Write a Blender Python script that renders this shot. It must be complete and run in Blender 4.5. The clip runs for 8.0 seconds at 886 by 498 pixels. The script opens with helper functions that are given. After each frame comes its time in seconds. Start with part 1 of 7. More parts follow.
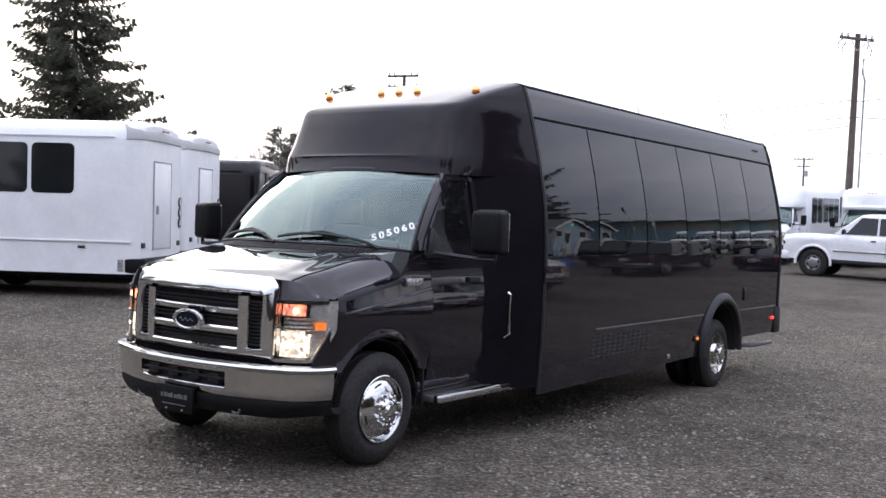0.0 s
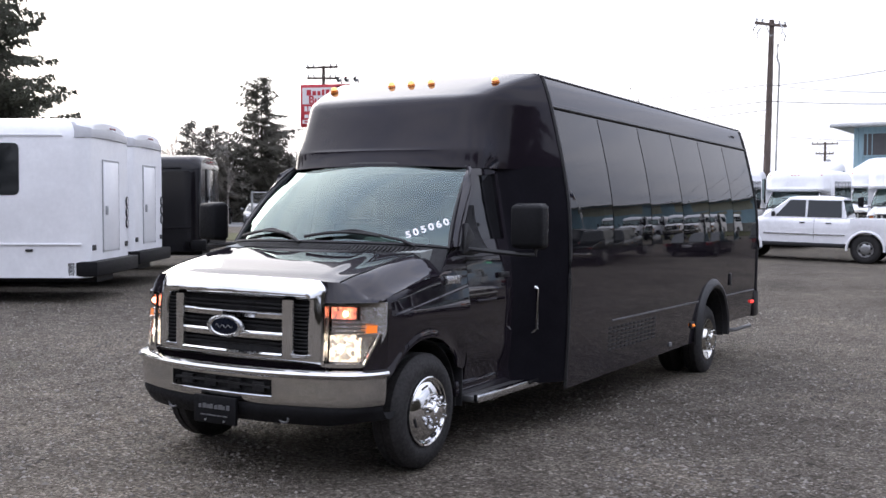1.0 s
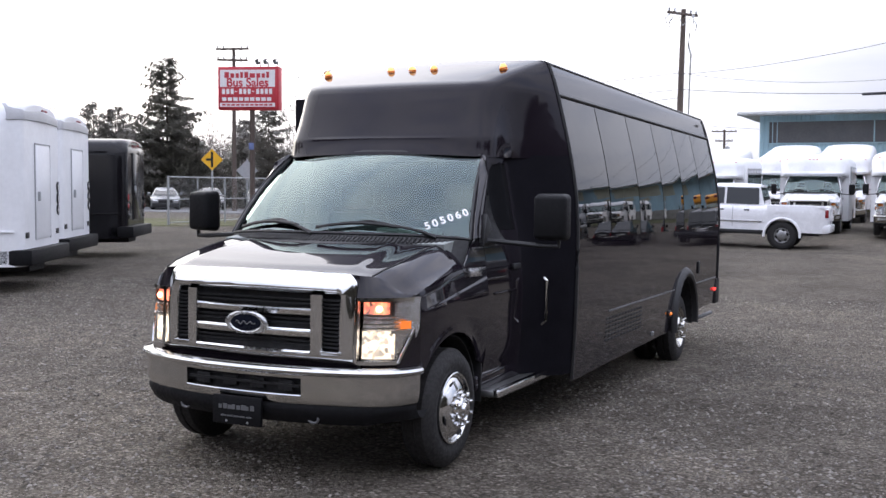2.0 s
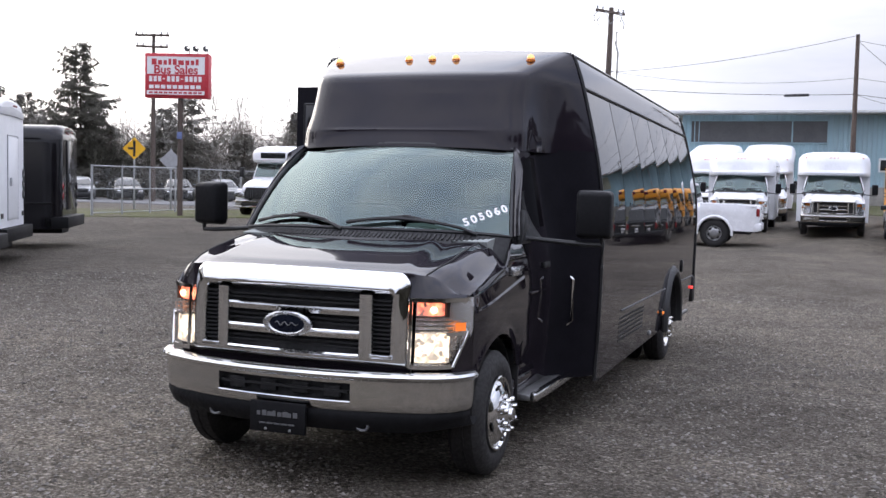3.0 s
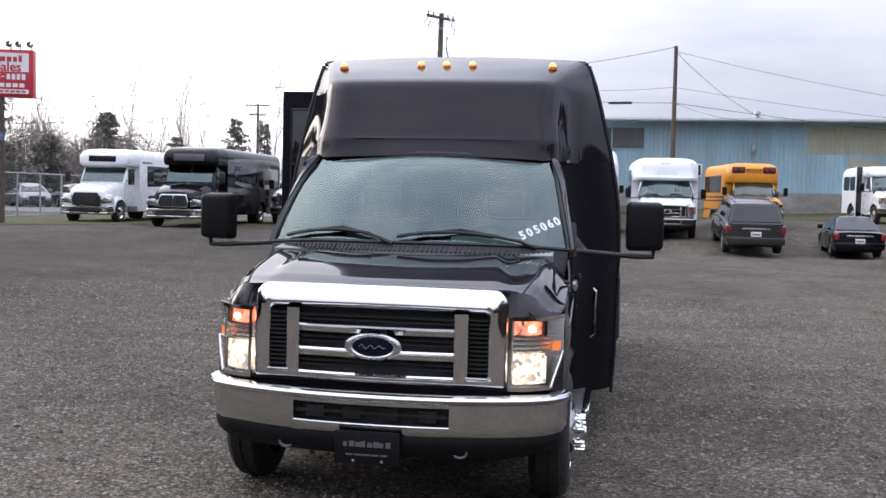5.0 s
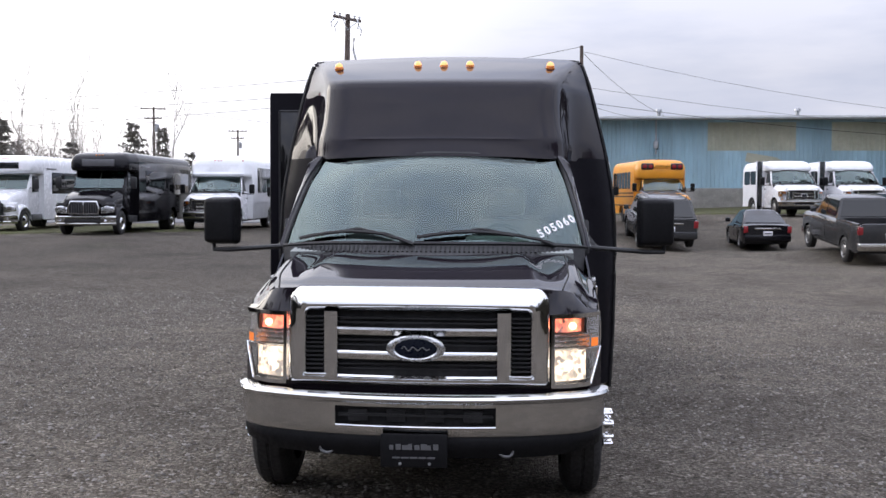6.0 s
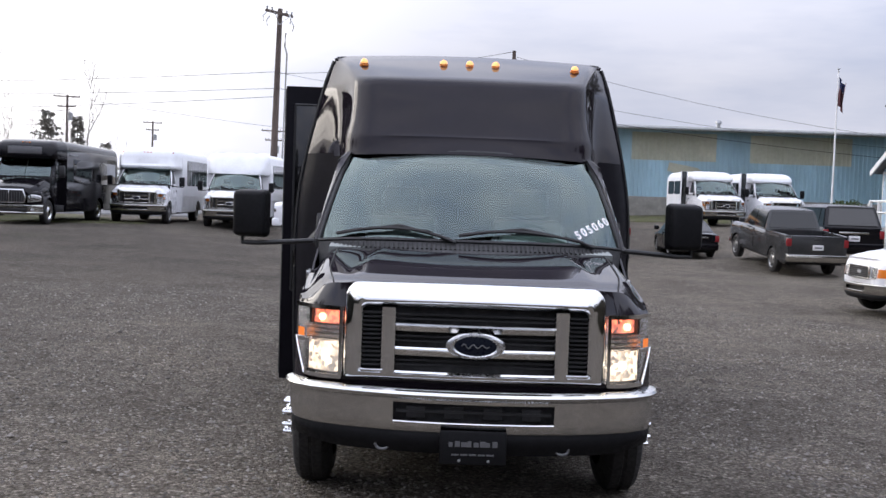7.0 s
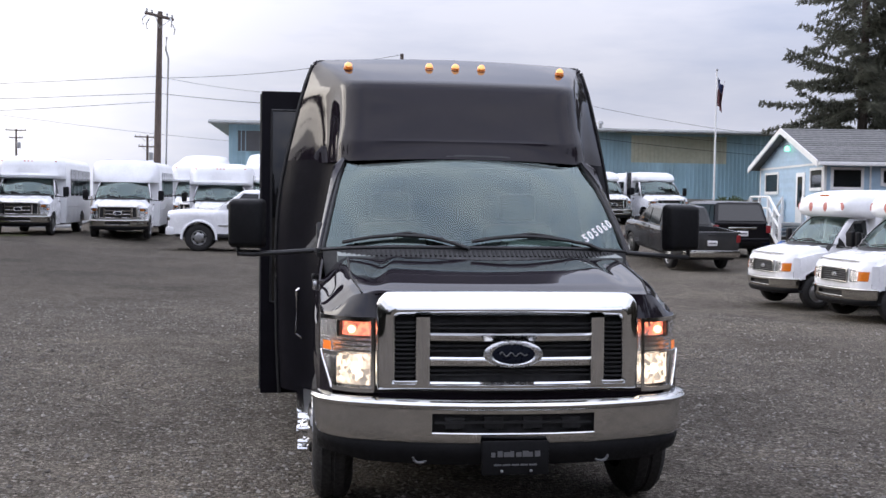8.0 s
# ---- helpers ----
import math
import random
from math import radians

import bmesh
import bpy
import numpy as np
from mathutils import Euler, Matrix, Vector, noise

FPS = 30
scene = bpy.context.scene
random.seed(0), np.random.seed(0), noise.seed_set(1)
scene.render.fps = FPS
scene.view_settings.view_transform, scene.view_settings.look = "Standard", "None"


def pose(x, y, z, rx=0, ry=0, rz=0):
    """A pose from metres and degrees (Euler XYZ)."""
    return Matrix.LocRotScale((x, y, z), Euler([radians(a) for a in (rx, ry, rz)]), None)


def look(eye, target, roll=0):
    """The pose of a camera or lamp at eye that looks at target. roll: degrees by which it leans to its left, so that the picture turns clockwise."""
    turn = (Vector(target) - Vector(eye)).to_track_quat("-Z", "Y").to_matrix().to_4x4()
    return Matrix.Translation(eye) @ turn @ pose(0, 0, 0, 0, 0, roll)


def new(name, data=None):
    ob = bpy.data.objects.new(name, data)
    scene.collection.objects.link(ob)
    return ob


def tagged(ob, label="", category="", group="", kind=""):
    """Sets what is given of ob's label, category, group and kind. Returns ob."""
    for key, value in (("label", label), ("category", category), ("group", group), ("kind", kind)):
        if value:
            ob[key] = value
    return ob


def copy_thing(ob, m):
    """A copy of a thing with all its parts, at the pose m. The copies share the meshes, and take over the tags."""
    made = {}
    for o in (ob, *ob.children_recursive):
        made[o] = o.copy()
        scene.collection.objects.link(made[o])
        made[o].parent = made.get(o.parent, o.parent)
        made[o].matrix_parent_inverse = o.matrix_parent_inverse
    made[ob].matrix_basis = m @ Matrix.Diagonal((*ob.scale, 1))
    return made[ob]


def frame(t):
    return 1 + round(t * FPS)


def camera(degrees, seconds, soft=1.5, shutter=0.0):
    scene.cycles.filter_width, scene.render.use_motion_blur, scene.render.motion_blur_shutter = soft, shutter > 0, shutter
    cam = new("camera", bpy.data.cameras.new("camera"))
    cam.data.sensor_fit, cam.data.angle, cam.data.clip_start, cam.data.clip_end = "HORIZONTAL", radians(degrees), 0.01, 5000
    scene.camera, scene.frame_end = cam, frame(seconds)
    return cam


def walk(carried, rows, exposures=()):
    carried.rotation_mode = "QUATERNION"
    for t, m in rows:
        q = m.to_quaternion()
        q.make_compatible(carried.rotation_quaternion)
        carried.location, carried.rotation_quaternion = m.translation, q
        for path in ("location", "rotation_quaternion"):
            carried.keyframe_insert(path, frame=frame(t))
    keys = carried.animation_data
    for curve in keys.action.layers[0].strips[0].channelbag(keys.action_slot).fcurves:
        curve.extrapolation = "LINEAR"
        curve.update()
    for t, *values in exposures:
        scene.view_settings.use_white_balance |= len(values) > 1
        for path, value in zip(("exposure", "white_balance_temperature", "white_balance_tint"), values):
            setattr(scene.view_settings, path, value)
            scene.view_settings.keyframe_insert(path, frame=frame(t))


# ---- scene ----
cam = camera(45.6, 8.0)
METRES, EYE, TILT, LEAN, TURN = 6.547, 1.65, 0.0, 0.0, 34.4
X0, Y0 = 5.22, -4.64
ROWS = [
    (0.0, 0.0, 0.0, 0.0, 0.06, -2.01, -1.68),
    (0.5, -0.0616, 0.0213, 0.0013, -1.56, -2.36, -2.37),
    (1.0, -0.1307, 0.0336, 0.0031, -4.85, -2.46, -0.23),
    (1.2, -0.1504, 0.0383, 0.0002, -6.28, -2.7, -1.06),
    (2.3, -0.2852, 0.101, 0.0098, -11.78, -3.44, -0.28),
    (2.5, -0.308, 0.1143, 0.0084, -12.99, -3.57, -0.85),
    (3.0, -0.3593, 0.155, 0.0071, -15.08, -3.54, -1.27),
    (3.5, -0.4191, 0.1868, 0.0065, -17.46, -3.5, -0.74),
    (4.0, -0.4741, 0.2136, 0.0077, -20.47, -3.66, -1.49),
    (4.5, -0.5176, 0.2487, 0.009, -23.16, -3.5, -1.58),
    (4.7, -0.5361, 0.2601, 0.011, -24.1, -3.28, -1.94),
    (5.8, -0.6511, 0.3239, 0.0081, -30.73, -3.13, 0.97),
    (6.0, -0.6669, 0.3337, 0.0084, -31.51, -3.04, -0.15),
    (6.5, -0.7227, 0.3622, 0.007, -33.86, -2.92, 0.0),
    (7.0, -0.768, 0.3979, 0.0042, -36.26, -2.91, -1.97),
    (7.5, -0.803, 0.444, 0.0054, -39.31, -2.45, -2.37),
    (8.0, -0.8525, 0.4917, 0.0039, -43.11, -2.59, -0.79),
]
walk(cam, [(t, pose(X0, Y0, EYE, TILT, LEAN, TURN) @ pose(METRES * x, METRES * y, METRES * z, 90 + pitch, roll, yaw)) for t, x, y, z, yaw, pitch, roll in ROWS],
     exposures=[(0.0, 0.07), (3.5, 0.09), (6.0, -0.03), (8.0, -0.12)])

# ---- sky and sun: bright overcast, low sun behind thin cloud on the left ----
SUN_AZ, SUN_EL = -58.0, 16.0          # degrees: from +y towards +x, above the horizon
sun_way = Vector((math.sin(radians(SUN_AZ)) * math.cos(radians(SUN_EL)), math.cos(radians(SUN_AZ)) * math.cos(radians(SUN_EL)), math.sin(radians(SUN_EL))))
world = bpy.data.worlds.new("sky")
scene.world = world
world.use_nodes = True
wt = world.node_tree
wt.nodes.clear()


def wnode(kind, **values):
    n = wt.nodes.new(kind)
    for k, v in values.items():
        n.inputs[k].default_value = v
    return n


w_out = wt.nodes.new("ShaderNodeOutputWorld")
w_bg = wt.nodes.new("ShaderNodeBackground")
w_sky = wt.nodes.new("ShaderNodeTexSky")
w_sky.sky_type = "NISHITA"
w_sky.sun_disc = False
w_sky.sun_elevation = radians(SUN_EL)
w_sky.sun_rotation = radians(SUN_AZ)
w_sky.dust_density = 3.0
w_dim = wt.nodes.new("ShaderNodeVectorMath")
w_dim.operation = "SCALE"
w_dim.inputs["Scale"].default_value = 0.10
w_co = wt.nodes.new("ShaderNodeTexCoord")
w_map = wt.nodes.new("ShaderNodeMapping")
w_map.inputs["Scale"].default_value = (1.3, 1.3, 6.0)
w_noise = wnode("ShaderNodeTexNoise", Scale=1.7, Detail=6.0, Roughness=0.55)
w_ramp = wt.nodes.new("ShaderNodeValToRGB")
w_ramp.color_ramp.elements[0].position, w_ramp.color_ramp.elements[0].color = 0.33, (0.52, 0.580, 0.785, 1)
w_ramp.color_ramp.elements[1].position, w_ramp.color_ramp.elements[1].color = 0.60, (0.838, 0.85, 0.99, 1)
# glow of the veiled sun
w_dot = wt.nodes.new("ShaderNodeVectorMath")
w_dot.operation = "DOT_PRODUCT"
w_dot.inputs[1].default_value = sun_way
w_glow = wt.nodes.new("ShaderNodeMapRange")
w_glow.interpolation_type = "SMOOTHSTEP"
w_glow.inputs["From Min"].default_value, w_glow.inputs["From Max"].default_value = 0.45, 1.0
w_glow.inputs["To Min"].default_value, w_glow.inputs["To Max"].default_value = 0.0, 1.3
w_gl = wt.nodes.new("ShaderNodeVectorMath")
w_gl.operation = "SCALE"
w_gl.inputs[0].default_value = (1.0, 0.96, 0.90)
w_mix = wt.nodes.new("ShaderNodeMix")
w_mix.data_type = "RGBA"
w_mix.inputs["Factor"].default_value = 0.88
w_sep = wt.nodes.new("ShaderNodeSeparateXYZ")
w_up = wt.nodes.new("ShaderNodeMapRange")
w_up.inputs["From Min"].default_value, w_up.inputs["From Max"].default_value = 0.11, 0.78
w_up.inputs["To Min"].default_value, w_up.inputs["To Max"].default_value = 1.0, 3.0
w_lift = wt.nodes.new("ShaderNodeVectorMath")
w_lift.operation = "SCALE"
w_add = wt.nodes.new("ShaderNodeVectorMath")
w_add.operation = "ADD"
for a, b in ((w_sky.outputs[0], w_dim.inputs[0]), (w_co.outputs["Generated"], w_map.inputs[0]), (w_map.outputs[0], w_noise.inputs["Vector"]),
             (w_noise.outputs["Fac"], w_ramp.inputs[0]), (w_co.outputs["Generated"], w_dot.inputs[0]), (w_dot.outputs["Value"], w_glow.inputs["Value"]),
             (w_glow.outputs[0], w_gl.inputs["Scale"]), (w_dim.outputs[0], w_mix.inputs[6]), (w_ramp.outputs[0], w_mix.inputs[7]),
             (w_co.outputs["Generated"], w_sep.inputs[0]), (w_sep.outputs["Z"], w_up.inputs["Value"]), (w_mix.outputs[2], w_lift.inputs[0]), (w_up.outputs[0], w_lift.inputs["Scale"]), (w_lift.outputs[0], w_add.inputs[0]), (w_gl.outputs[0], w_add.inputs[1]), (w_add.outputs[0], w_bg.inputs["Color"]), (w_bg.outputs[0], w_out.inputs[0])):
    wt.links.new(a, b)
w_bg.inputs["Strength"].default_value = 1.0
sun = new("sun", bpy.data.lights.new("sun", "SUN"))
sun.data.energy, sun.data.angle, sun.data.color = 0.7, radians(25), (1.0, 0.94, 0.86)
sun.matrix_world = look(sun_way * 50, (0, 0, 0))


# ---- materials ----
def material(name, color, rough=0.5, metal=0.0, vary=0.15, scale=8.0, bump=0.0, bump_scale=60.0, coat=0.0, spec=0.5, dirt=None, dirt_amount=0.0, stretch=(1, 1, 1), per_object=0.0):
    """A surface with colour variation at two scales, uneven gloss, fine relief and, where given, blotches of dirt."""
    m = bpy.data.materials.new(name)
    m.use_nodes = True
    t = m.node_tree
    b = t.nodes["Principled BSDF"]
    link = t.links.new
    co = t.nodes.new("ShaderNodeTexCoord")
    mp = t.nodes.new("ShaderNodeMapping")
    mp.inputs["Scale"].default_value = stretch
    link(co.outputs["Object"], mp.inputs[0])

    def tex(s, detail=4.0):
        n = t.nodes.new("ShaderNodeTexNoise")
        n.inputs["Scale"].default_value, n.inputs["Detail"].default_value = s, detail
        link(mp.outputs[0], n.inputs["Vector"])
        return n.outputs["Fac"]

    def spread(src, lo, hi):
        r = t.nodes.new("ShaderNodeMapRange")
        r.inputs["From Min"].default_value, r.inputs["From Max"].default_value = 0.3, 0.7
        r.inputs["To Min"].default_value, r.inputs["To Max"].default_value = lo, hi
        link(src, r.inputs["Value"])
        return r.outputs[0]

    def times(a, bb):
        n = t.nodes.new("ShaderNodeMath")
        n.operation = "MULTIPLY"
        link(a, n.inputs[0])
        link(bb, n.inputs[1])
        return n.outputs[0]

    f = times(spread(tex(scale), 1 - vary, 1 + vary), spread(tex(scale * 7.3, 6), 1 - vary * 0.6, 1 + vary * 0.6))
    if per_object:
        info = t.nodes.new("ShaderNodeObjectInfo")
        r = t.nodes.new("ShaderNodeMapRange")
        r.inputs["To Min"].default_value, r.inputs["To Max"].default_value = 1 - per_object, 1 + per_object
        link(info.outputs["Random"], r.inputs["Value"])
        f = times(f, r.outputs[0])
    s = t.nodes.new("ShaderNodeVectorMath")
    s.operation = "SCALE"
    s.inputs[0].default_value = color
    link(f, s.inputs["Scale"])
    out = s.outputs[0]
    if dirt is not None:
        mx = t.nodes.new("ShaderNodeMix")
        mx.data_type = "RGBA"
        link(spread(tex(scale * 0.37, 8), -0.3 + dirt_amount * 0.5, dirt_amount), mx.inputs["Factor"])
        link(out, mx.inputs[6])
        mx.inputs[7].default_value = (*dirt, 1)
        out = mx.outputs[2]
    link(out, b.inputs["Base Color"])
    link(spread(tex(scale * 3.1), max(0.0, rough * 0.8), min(1.0, rough * 1.25)), b.inputs["Roughness"])
    b.inputs["Metallic"].default_value = metal
    b.inputs["Specular IOR Level"].default_value = spec
    b.inputs["Coat Weight"].default_value = coat
    b.inputs["Coat Roughness"].default_value = 0.03
    if bump:
        n = t.nodes.new("ShaderNodeBump")
        n.inputs["Strength"].default_value, n.inputs["Distance"].default_value = 1.0, bump
        link(tex(bump_scale, 3), n.inputs["Height"])
        link(n.outputs[0], b.inputs["Normal"])
    return m


def glowing(name, color, strength, base=(0.5, 0.5, 0.5)):
    m = material(name, base, 0.2, vary=0.05)
    b = m.node_tree.nodes["Principled BSDF"]
    b.inputs["Emission Color"].default_value, b.inputs["Emission Strength"].default_value = (*color, 1), strength
    return m


def clear_glass(name, tint, ior=1.5, sheen=(1, 1, 1)):
    """A thin pane: tinted view through, gloss by Fresnel."""
    m = bpy.data.materials.new(name)
    m.use_nodes = True
    t = m.node_tree
    t.nodes.clear()
    out, mix = t.nodes.new("ShaderNodeOutputMaterial"), t.nodes.new("ShaderNodeMixShader")
    see, gloss, fr = t.nodes.new("ShaderNodeBsdfTransparent"), t.nodes.new("ShaderNodeBsdfGlossy"), t.nodes.new("ShaderNodeFresnel")
    see.inputs["Color"].default_value = (*tint, 1)
    gloss.inputs["Roughness"].default_value = 0.015
    gloss.inputs["Color"].default_value = (*sheen, 1)
    fr.inputs["IOR"].default_value = ior
    t.links.new(fr.outputs[0], mix.inputs[0])
    t.links.new(see.outputs[0], mix.inputs[1])
    t.links.new(gloss.outputs[0], mix.inputs[2])
    t.links.new(mix.outputs[0], out.inputs[0])
    return m


M_black = material("black_paint", (0.012, 0.0095, 0.013), 0.032, vary=0.08, scale=3, bump=0.0005, bump_scale=4.5, dirt=(0.03, 0.028, 0.027), dirt_amount=0.04)
M_satin = material("black_gelcoat", (0.013, 0.010, 0.014), 0.05, vary=0.08, scale=4, bump=0.0004, bump_scale=6, spec=0.24)
M_privacy = material("privacy_glass", (0.006, 0.006, 0.007), 0.012, vary=0.04, scale=2, spec=0.5, bump=0.0006, bump_scale=4.0, coat=0.1)
M_cowl = material("weathered_cowl_plastic", (0.022, 0.022, 0.023), 0.6, vary=0.2, scale=14, bump=0.0004, bump_scale=300)
M_shell = material("mirror_shell_plastic", (0.007, 0.007, 0.008), 0.55, vary=0.2, scale=14, spec=0.16, bump=0.0004, bump_scale=300)
M_trim = material("black_plastic", (0.011, 0.011, 0.012), 0.48, vary=0.2, scale=14, bump=0.0004, bump_scale=300)
# also stands for the shade in holes and slots, laid on as solid pieces
M_dark = material("shadow_black", (0.011, 0.0105, 0.011), 0.7, vary=0.2, scale=9)
M_rubber = material("tyre_rubber", (0.013, 0.012, 0.012), 0.72, vary=0.25, scale=16, dirt=(0.05, 0.046, 0.042), dirt_amount=0.06, bump=0.001, bump_scale=120)
M_chrome = material("chrome", (0.70, 0.70, 0.70), 0.06, metal=1.0, vary=0.03, scale=6)
M_chrome_dull = material("worn_chrome", (0.55, 0.54, 0.51), 0.16, metal=1.0, vary=0.08, scale=9, dirt=(0.16, 0.15, 0.13), dirt_amount=0.15)
M_bumper = material("polished_bumper_steel", (0.63, 0.63, 0.62), 0.13, metal=1.0, vary=0.03, scale=3)
M_silver = material("silver_plastic", (0.55, 0.55, 0.55), 0.25, metal=0.9, vary=0.06, scale=10)
M_reflector = material("lamp_reflector", (0.86, 0.86, 0.86), 0.14, metal=0.95, vary=0.15, scale=60, bump=0.004, bump_scale=110)
M_rail = material("grey_moulding", (0.11, 0.11, 0.115), 0.35, vary=0.1, scale=10)
M_matte = material("matte_black", (0.009, 0.0085, 0.011), 0.36, vary=0.15, scale=6, spec=0.03)


def faceted_light(name, color, lo, hi, base):
    """A reflector whose prismatic facets glow by themselves, imitating the bulb's reflected light."""
    m = glowing(name, color, 1.0, base)
    t = m.node_tree
    co, vo, ra = t.nodes.new("ShaderNodeTexCoord"), t.nodes.new("ShaderNodeTexVoronoi"), t.nodes.new("ShaderNodeMapRange")
    vo.inputs["Scale"].default_value = 46
    ra.inputs["To Min"].default_value, ra.inputs["To Max"].default_value = lo, hi
    ra.interpolation_type = "SMOOTHSTEP"
    se = t.nodes.new("ShaderNodeSeparateColor")
    t.links.new(co.outputs["Object"], vo.inputs["Vector"])
    t.links.new(vo.outputs["Color"], se.inputs[0])
    t.links.new(se.outputs[0], ra.inputs["Value"])
    t.links.new(ra.outputs[0], t.nodes["Principled BSDF"].inputs["Emission Strength"])
    return m


M_beam_facets = faceted_light("self_lit_beam_reflector", (1.0, 0.80, 0.60), 0.15, 2.0, (0.56, 0.55, 0.54))
M_signal_facets = faceted_light("self_lit_signal_reflector", (1.0, 0.21, 0.10), 0.0, 2.6, (0.50, 0.44, 0.43))
M_windshield = clear_glass("windshield_glass", (0.66, 0.80, 0.75), 1.95, (0.80, 0.96, 0.93))
M_lens = clear_glass("lamp_lens", (0.92, 0.92, 0.92), 1.45)
M_white = material("white_paint", (0.80, 0.80, 0.82), 0.25, vary=0.04, scale=2, coat=0.3, dirt=(0.5, 0.48, 0.45), dirt_amount=0.04)
M_white_worn = material("white_gelcoat", (0.78, 0.785, 0.80), 0.35, vary=0.05, scale=2, dirt=(0.60, 0.585, 0.56), dirt_amount=0.03)
M_darkglass = material("dark_window", (0.012, 0.014, 0.015), 0.05, vary=0.05, scale=2, spec=0.6)
M_amber = glowing("amber_lamp_lit", (1.0, 0.26, 0.05), 0.75, (0.7, 0.25, 0.04))
M_roof_lamp = glowing("roof_lamp_lit", (1.0, 0.50, 0.20), 1.15, (0.75, 0.32, 0.09))
M_amber_off = material("amber_lens", (0.62, 0.17, 0.02), 0.15, vary=0.1, scale=40)
M_orange_hot = glowing("turn_signal_lit", (1.0, 0.30, 0.16), 11.0, (0.7, 0.2, 0.08))
M_beam = glowing("headlight_beam_lit", (1.0, 0.90, 0.72), 9.0, (0.8, 0.8, 0.75))
M_red_lit = glowing("red_lamp_lit", (1.0, 0.06, 0.05), 1.6, (0.5, 0.03, 0.03))
M_red = material("red_lens", (0.24, 0.018, 0.022), 0.2, vary=0.1, scale=30)
M_rosy = material("faded_red_lens", (0.46, 0.16, 0.13), 0.3, vary=0.1, scale=20)
M_seat = material("grey_cloth", (0.10, 0.10, 0.105), 0.9, vary=0.2, scale=20, bump=0.001, bump_scale=300)
M_dash = material("dashboard_grey", (0.26, 0.28, 0.27), 0.75, vary=0.1, scale=12)
M_mark = material("white_marker", (0.85, 0.86, 0.86), 0.6, vary=0.05, scale=30)
M_emblem = material("emblem_navy", (0.004, 0.006, 0.013), 0.3, vary=0.05, scale=20, spec=0.2)
M_yellow = material("school_yellow", (0.72, 0.30, 0.025), 0.35, vary=0.06, scale=2, dirt=(0.3, 0.2, 0.1), dirt_amount=0.15)
M_grey_car = material("dark_grey_paint", (0.028, 0.029, 0.031), 0.22, vary=0.06, scale=3, coat=0.3, dirt=(0.08, 0.075, 0.07), dirt_amount=0.25)
M_black_car = material("black_car_paint", (0.006, 0.0055, 0.007), 0.12, vary=0.06, scale=3, spec=0.28, dirt=(0.03, 0.027, 0.026), dirt_amount=0.08)
M_capgrey = material("pale_grey_gelcoat", (0.36, 0.36, 0.37), 0.45, vary=0.06, scale=3)
M_silver_car = material("silver_paint", (0.22, 0.225, 0.23), 0.3, metal=0.3, vary=0.05, scale=3, coat=0.4)
M_gold_car = material("tan_paint", (0.42, 0.36, 0.22), 0.3, vary=0.05, scale=3, coat=0.4)
M_alloy = material("alloy_wheel", (0.30, 0.30, 0.30), 0.38, metal=0.9, vary=0.1, scale=20)
M_bluesteel = material("blue_steel_siding", (0.33, 0.50, 0.58), 0.5, vary=0.14, scale=0.5, dirt=(0.30, 0.34, 0.34), dirt_amount=0.4, stretch=(1, 1, 0.25), per_object=0.10)
M_tanpanel = material("tan_fibreglass_panel", (0.47, 0.46, 0.35), 0.6, vary=0.12, scale=0.7, dirt=(0.22, 0.24, 0.2), dirt_amount=0.4, per_object=0.06)
M_roofedge = material("weathered_gutter", (0.36, 0.37, 0.37), 0.6, vary=0.15, scale=3)
M_shedglass = material("dusty_shed_window", (0.085, 0.085, 0.09), 0.35, vary=0.15, scale=1.2)
M_concrete = material("concrete", (0.25, 0.24, 0.22), 0.9, vary=0.2, scale=2, bump=0.004, bump_scale=25, dirt=(0.12, 0.12, 0.09), dirt_amount=0.4)
M_lightblue = material("light_blue_siding", (0.38, 0.51, 0.63), 0.6, vary=0.07, scale=3, per_object=0.05)
M_whitetrim = material("white_trim_paint", (0.74, 0.74, 0.73), 0.55, vary=0.06, scale=6)
M_shingle = material("grey_roof_shingle", (0.135, 0.135, 0.135), 0.9, vary=0.25, scale=6, bump=0.004, bump_scale=40, per_object=0.18)
M_wood_pole = material("creosote_pole_wood", (0.095, 0.072, 0.060), 0.9, vary=0.3, scale=5, stretch=(6, 6, 0.6), bump=0.004, bump_scale=30)
M_galv = material("galvanised_steel", (0.38, 0.39, 0.40), 0.45, metal=0.7, vary=0.12, scale=12)
M_wire = material("cable_black", (0.03, 0.03, 0.035), 0.7, vary=0.1, scale=10)
M_signred = material("sign_red", (0.50, 0.035, 0.05), 0.45, vary=0.08, scale=2)
M_signwhite = material("sign_white", (0.78, 0.76, 0.76), 0.45, vary=0.05, scale=2)
M_signyellow = material("road_sign_yellow", (0.78, 0.42, 0.02), 0.45, vary=0.06, scale=4)
M_signgrey = material("sign_back_aluminium", (0.38, 0.39, 0.41), 0.5, metal=0.5, vary=0.08, scale=6)
M_bark = material("conifer_bark", (0.055, 0.042, 0.033), 0.95, vary=0.3, scale=4, stretch=(4, 4, 0.8), bump=0.01, bump_scale=12)
# Haze is put into these needle and twig base colours, most for distant trees.
M_needles = material("conifer_needles", (0.125, 0.130, 0.102), 0.8, vary=0.35, scale=1.1)
M_needles_far = material("haze_lifted_needles", (0.165, 0.158, 0.135), 0.85, vary=0.3, scale=0.8)
M_needles_haze = material("strong_haze_lifted_needles", (0.235, 0.222, 0.195), 0.85, vary=0.3, scale=0.8)
M_twig = material("bare_twigs", (0.28, 0.25, 0.225), 0.95, vary=0.25, scale=3)
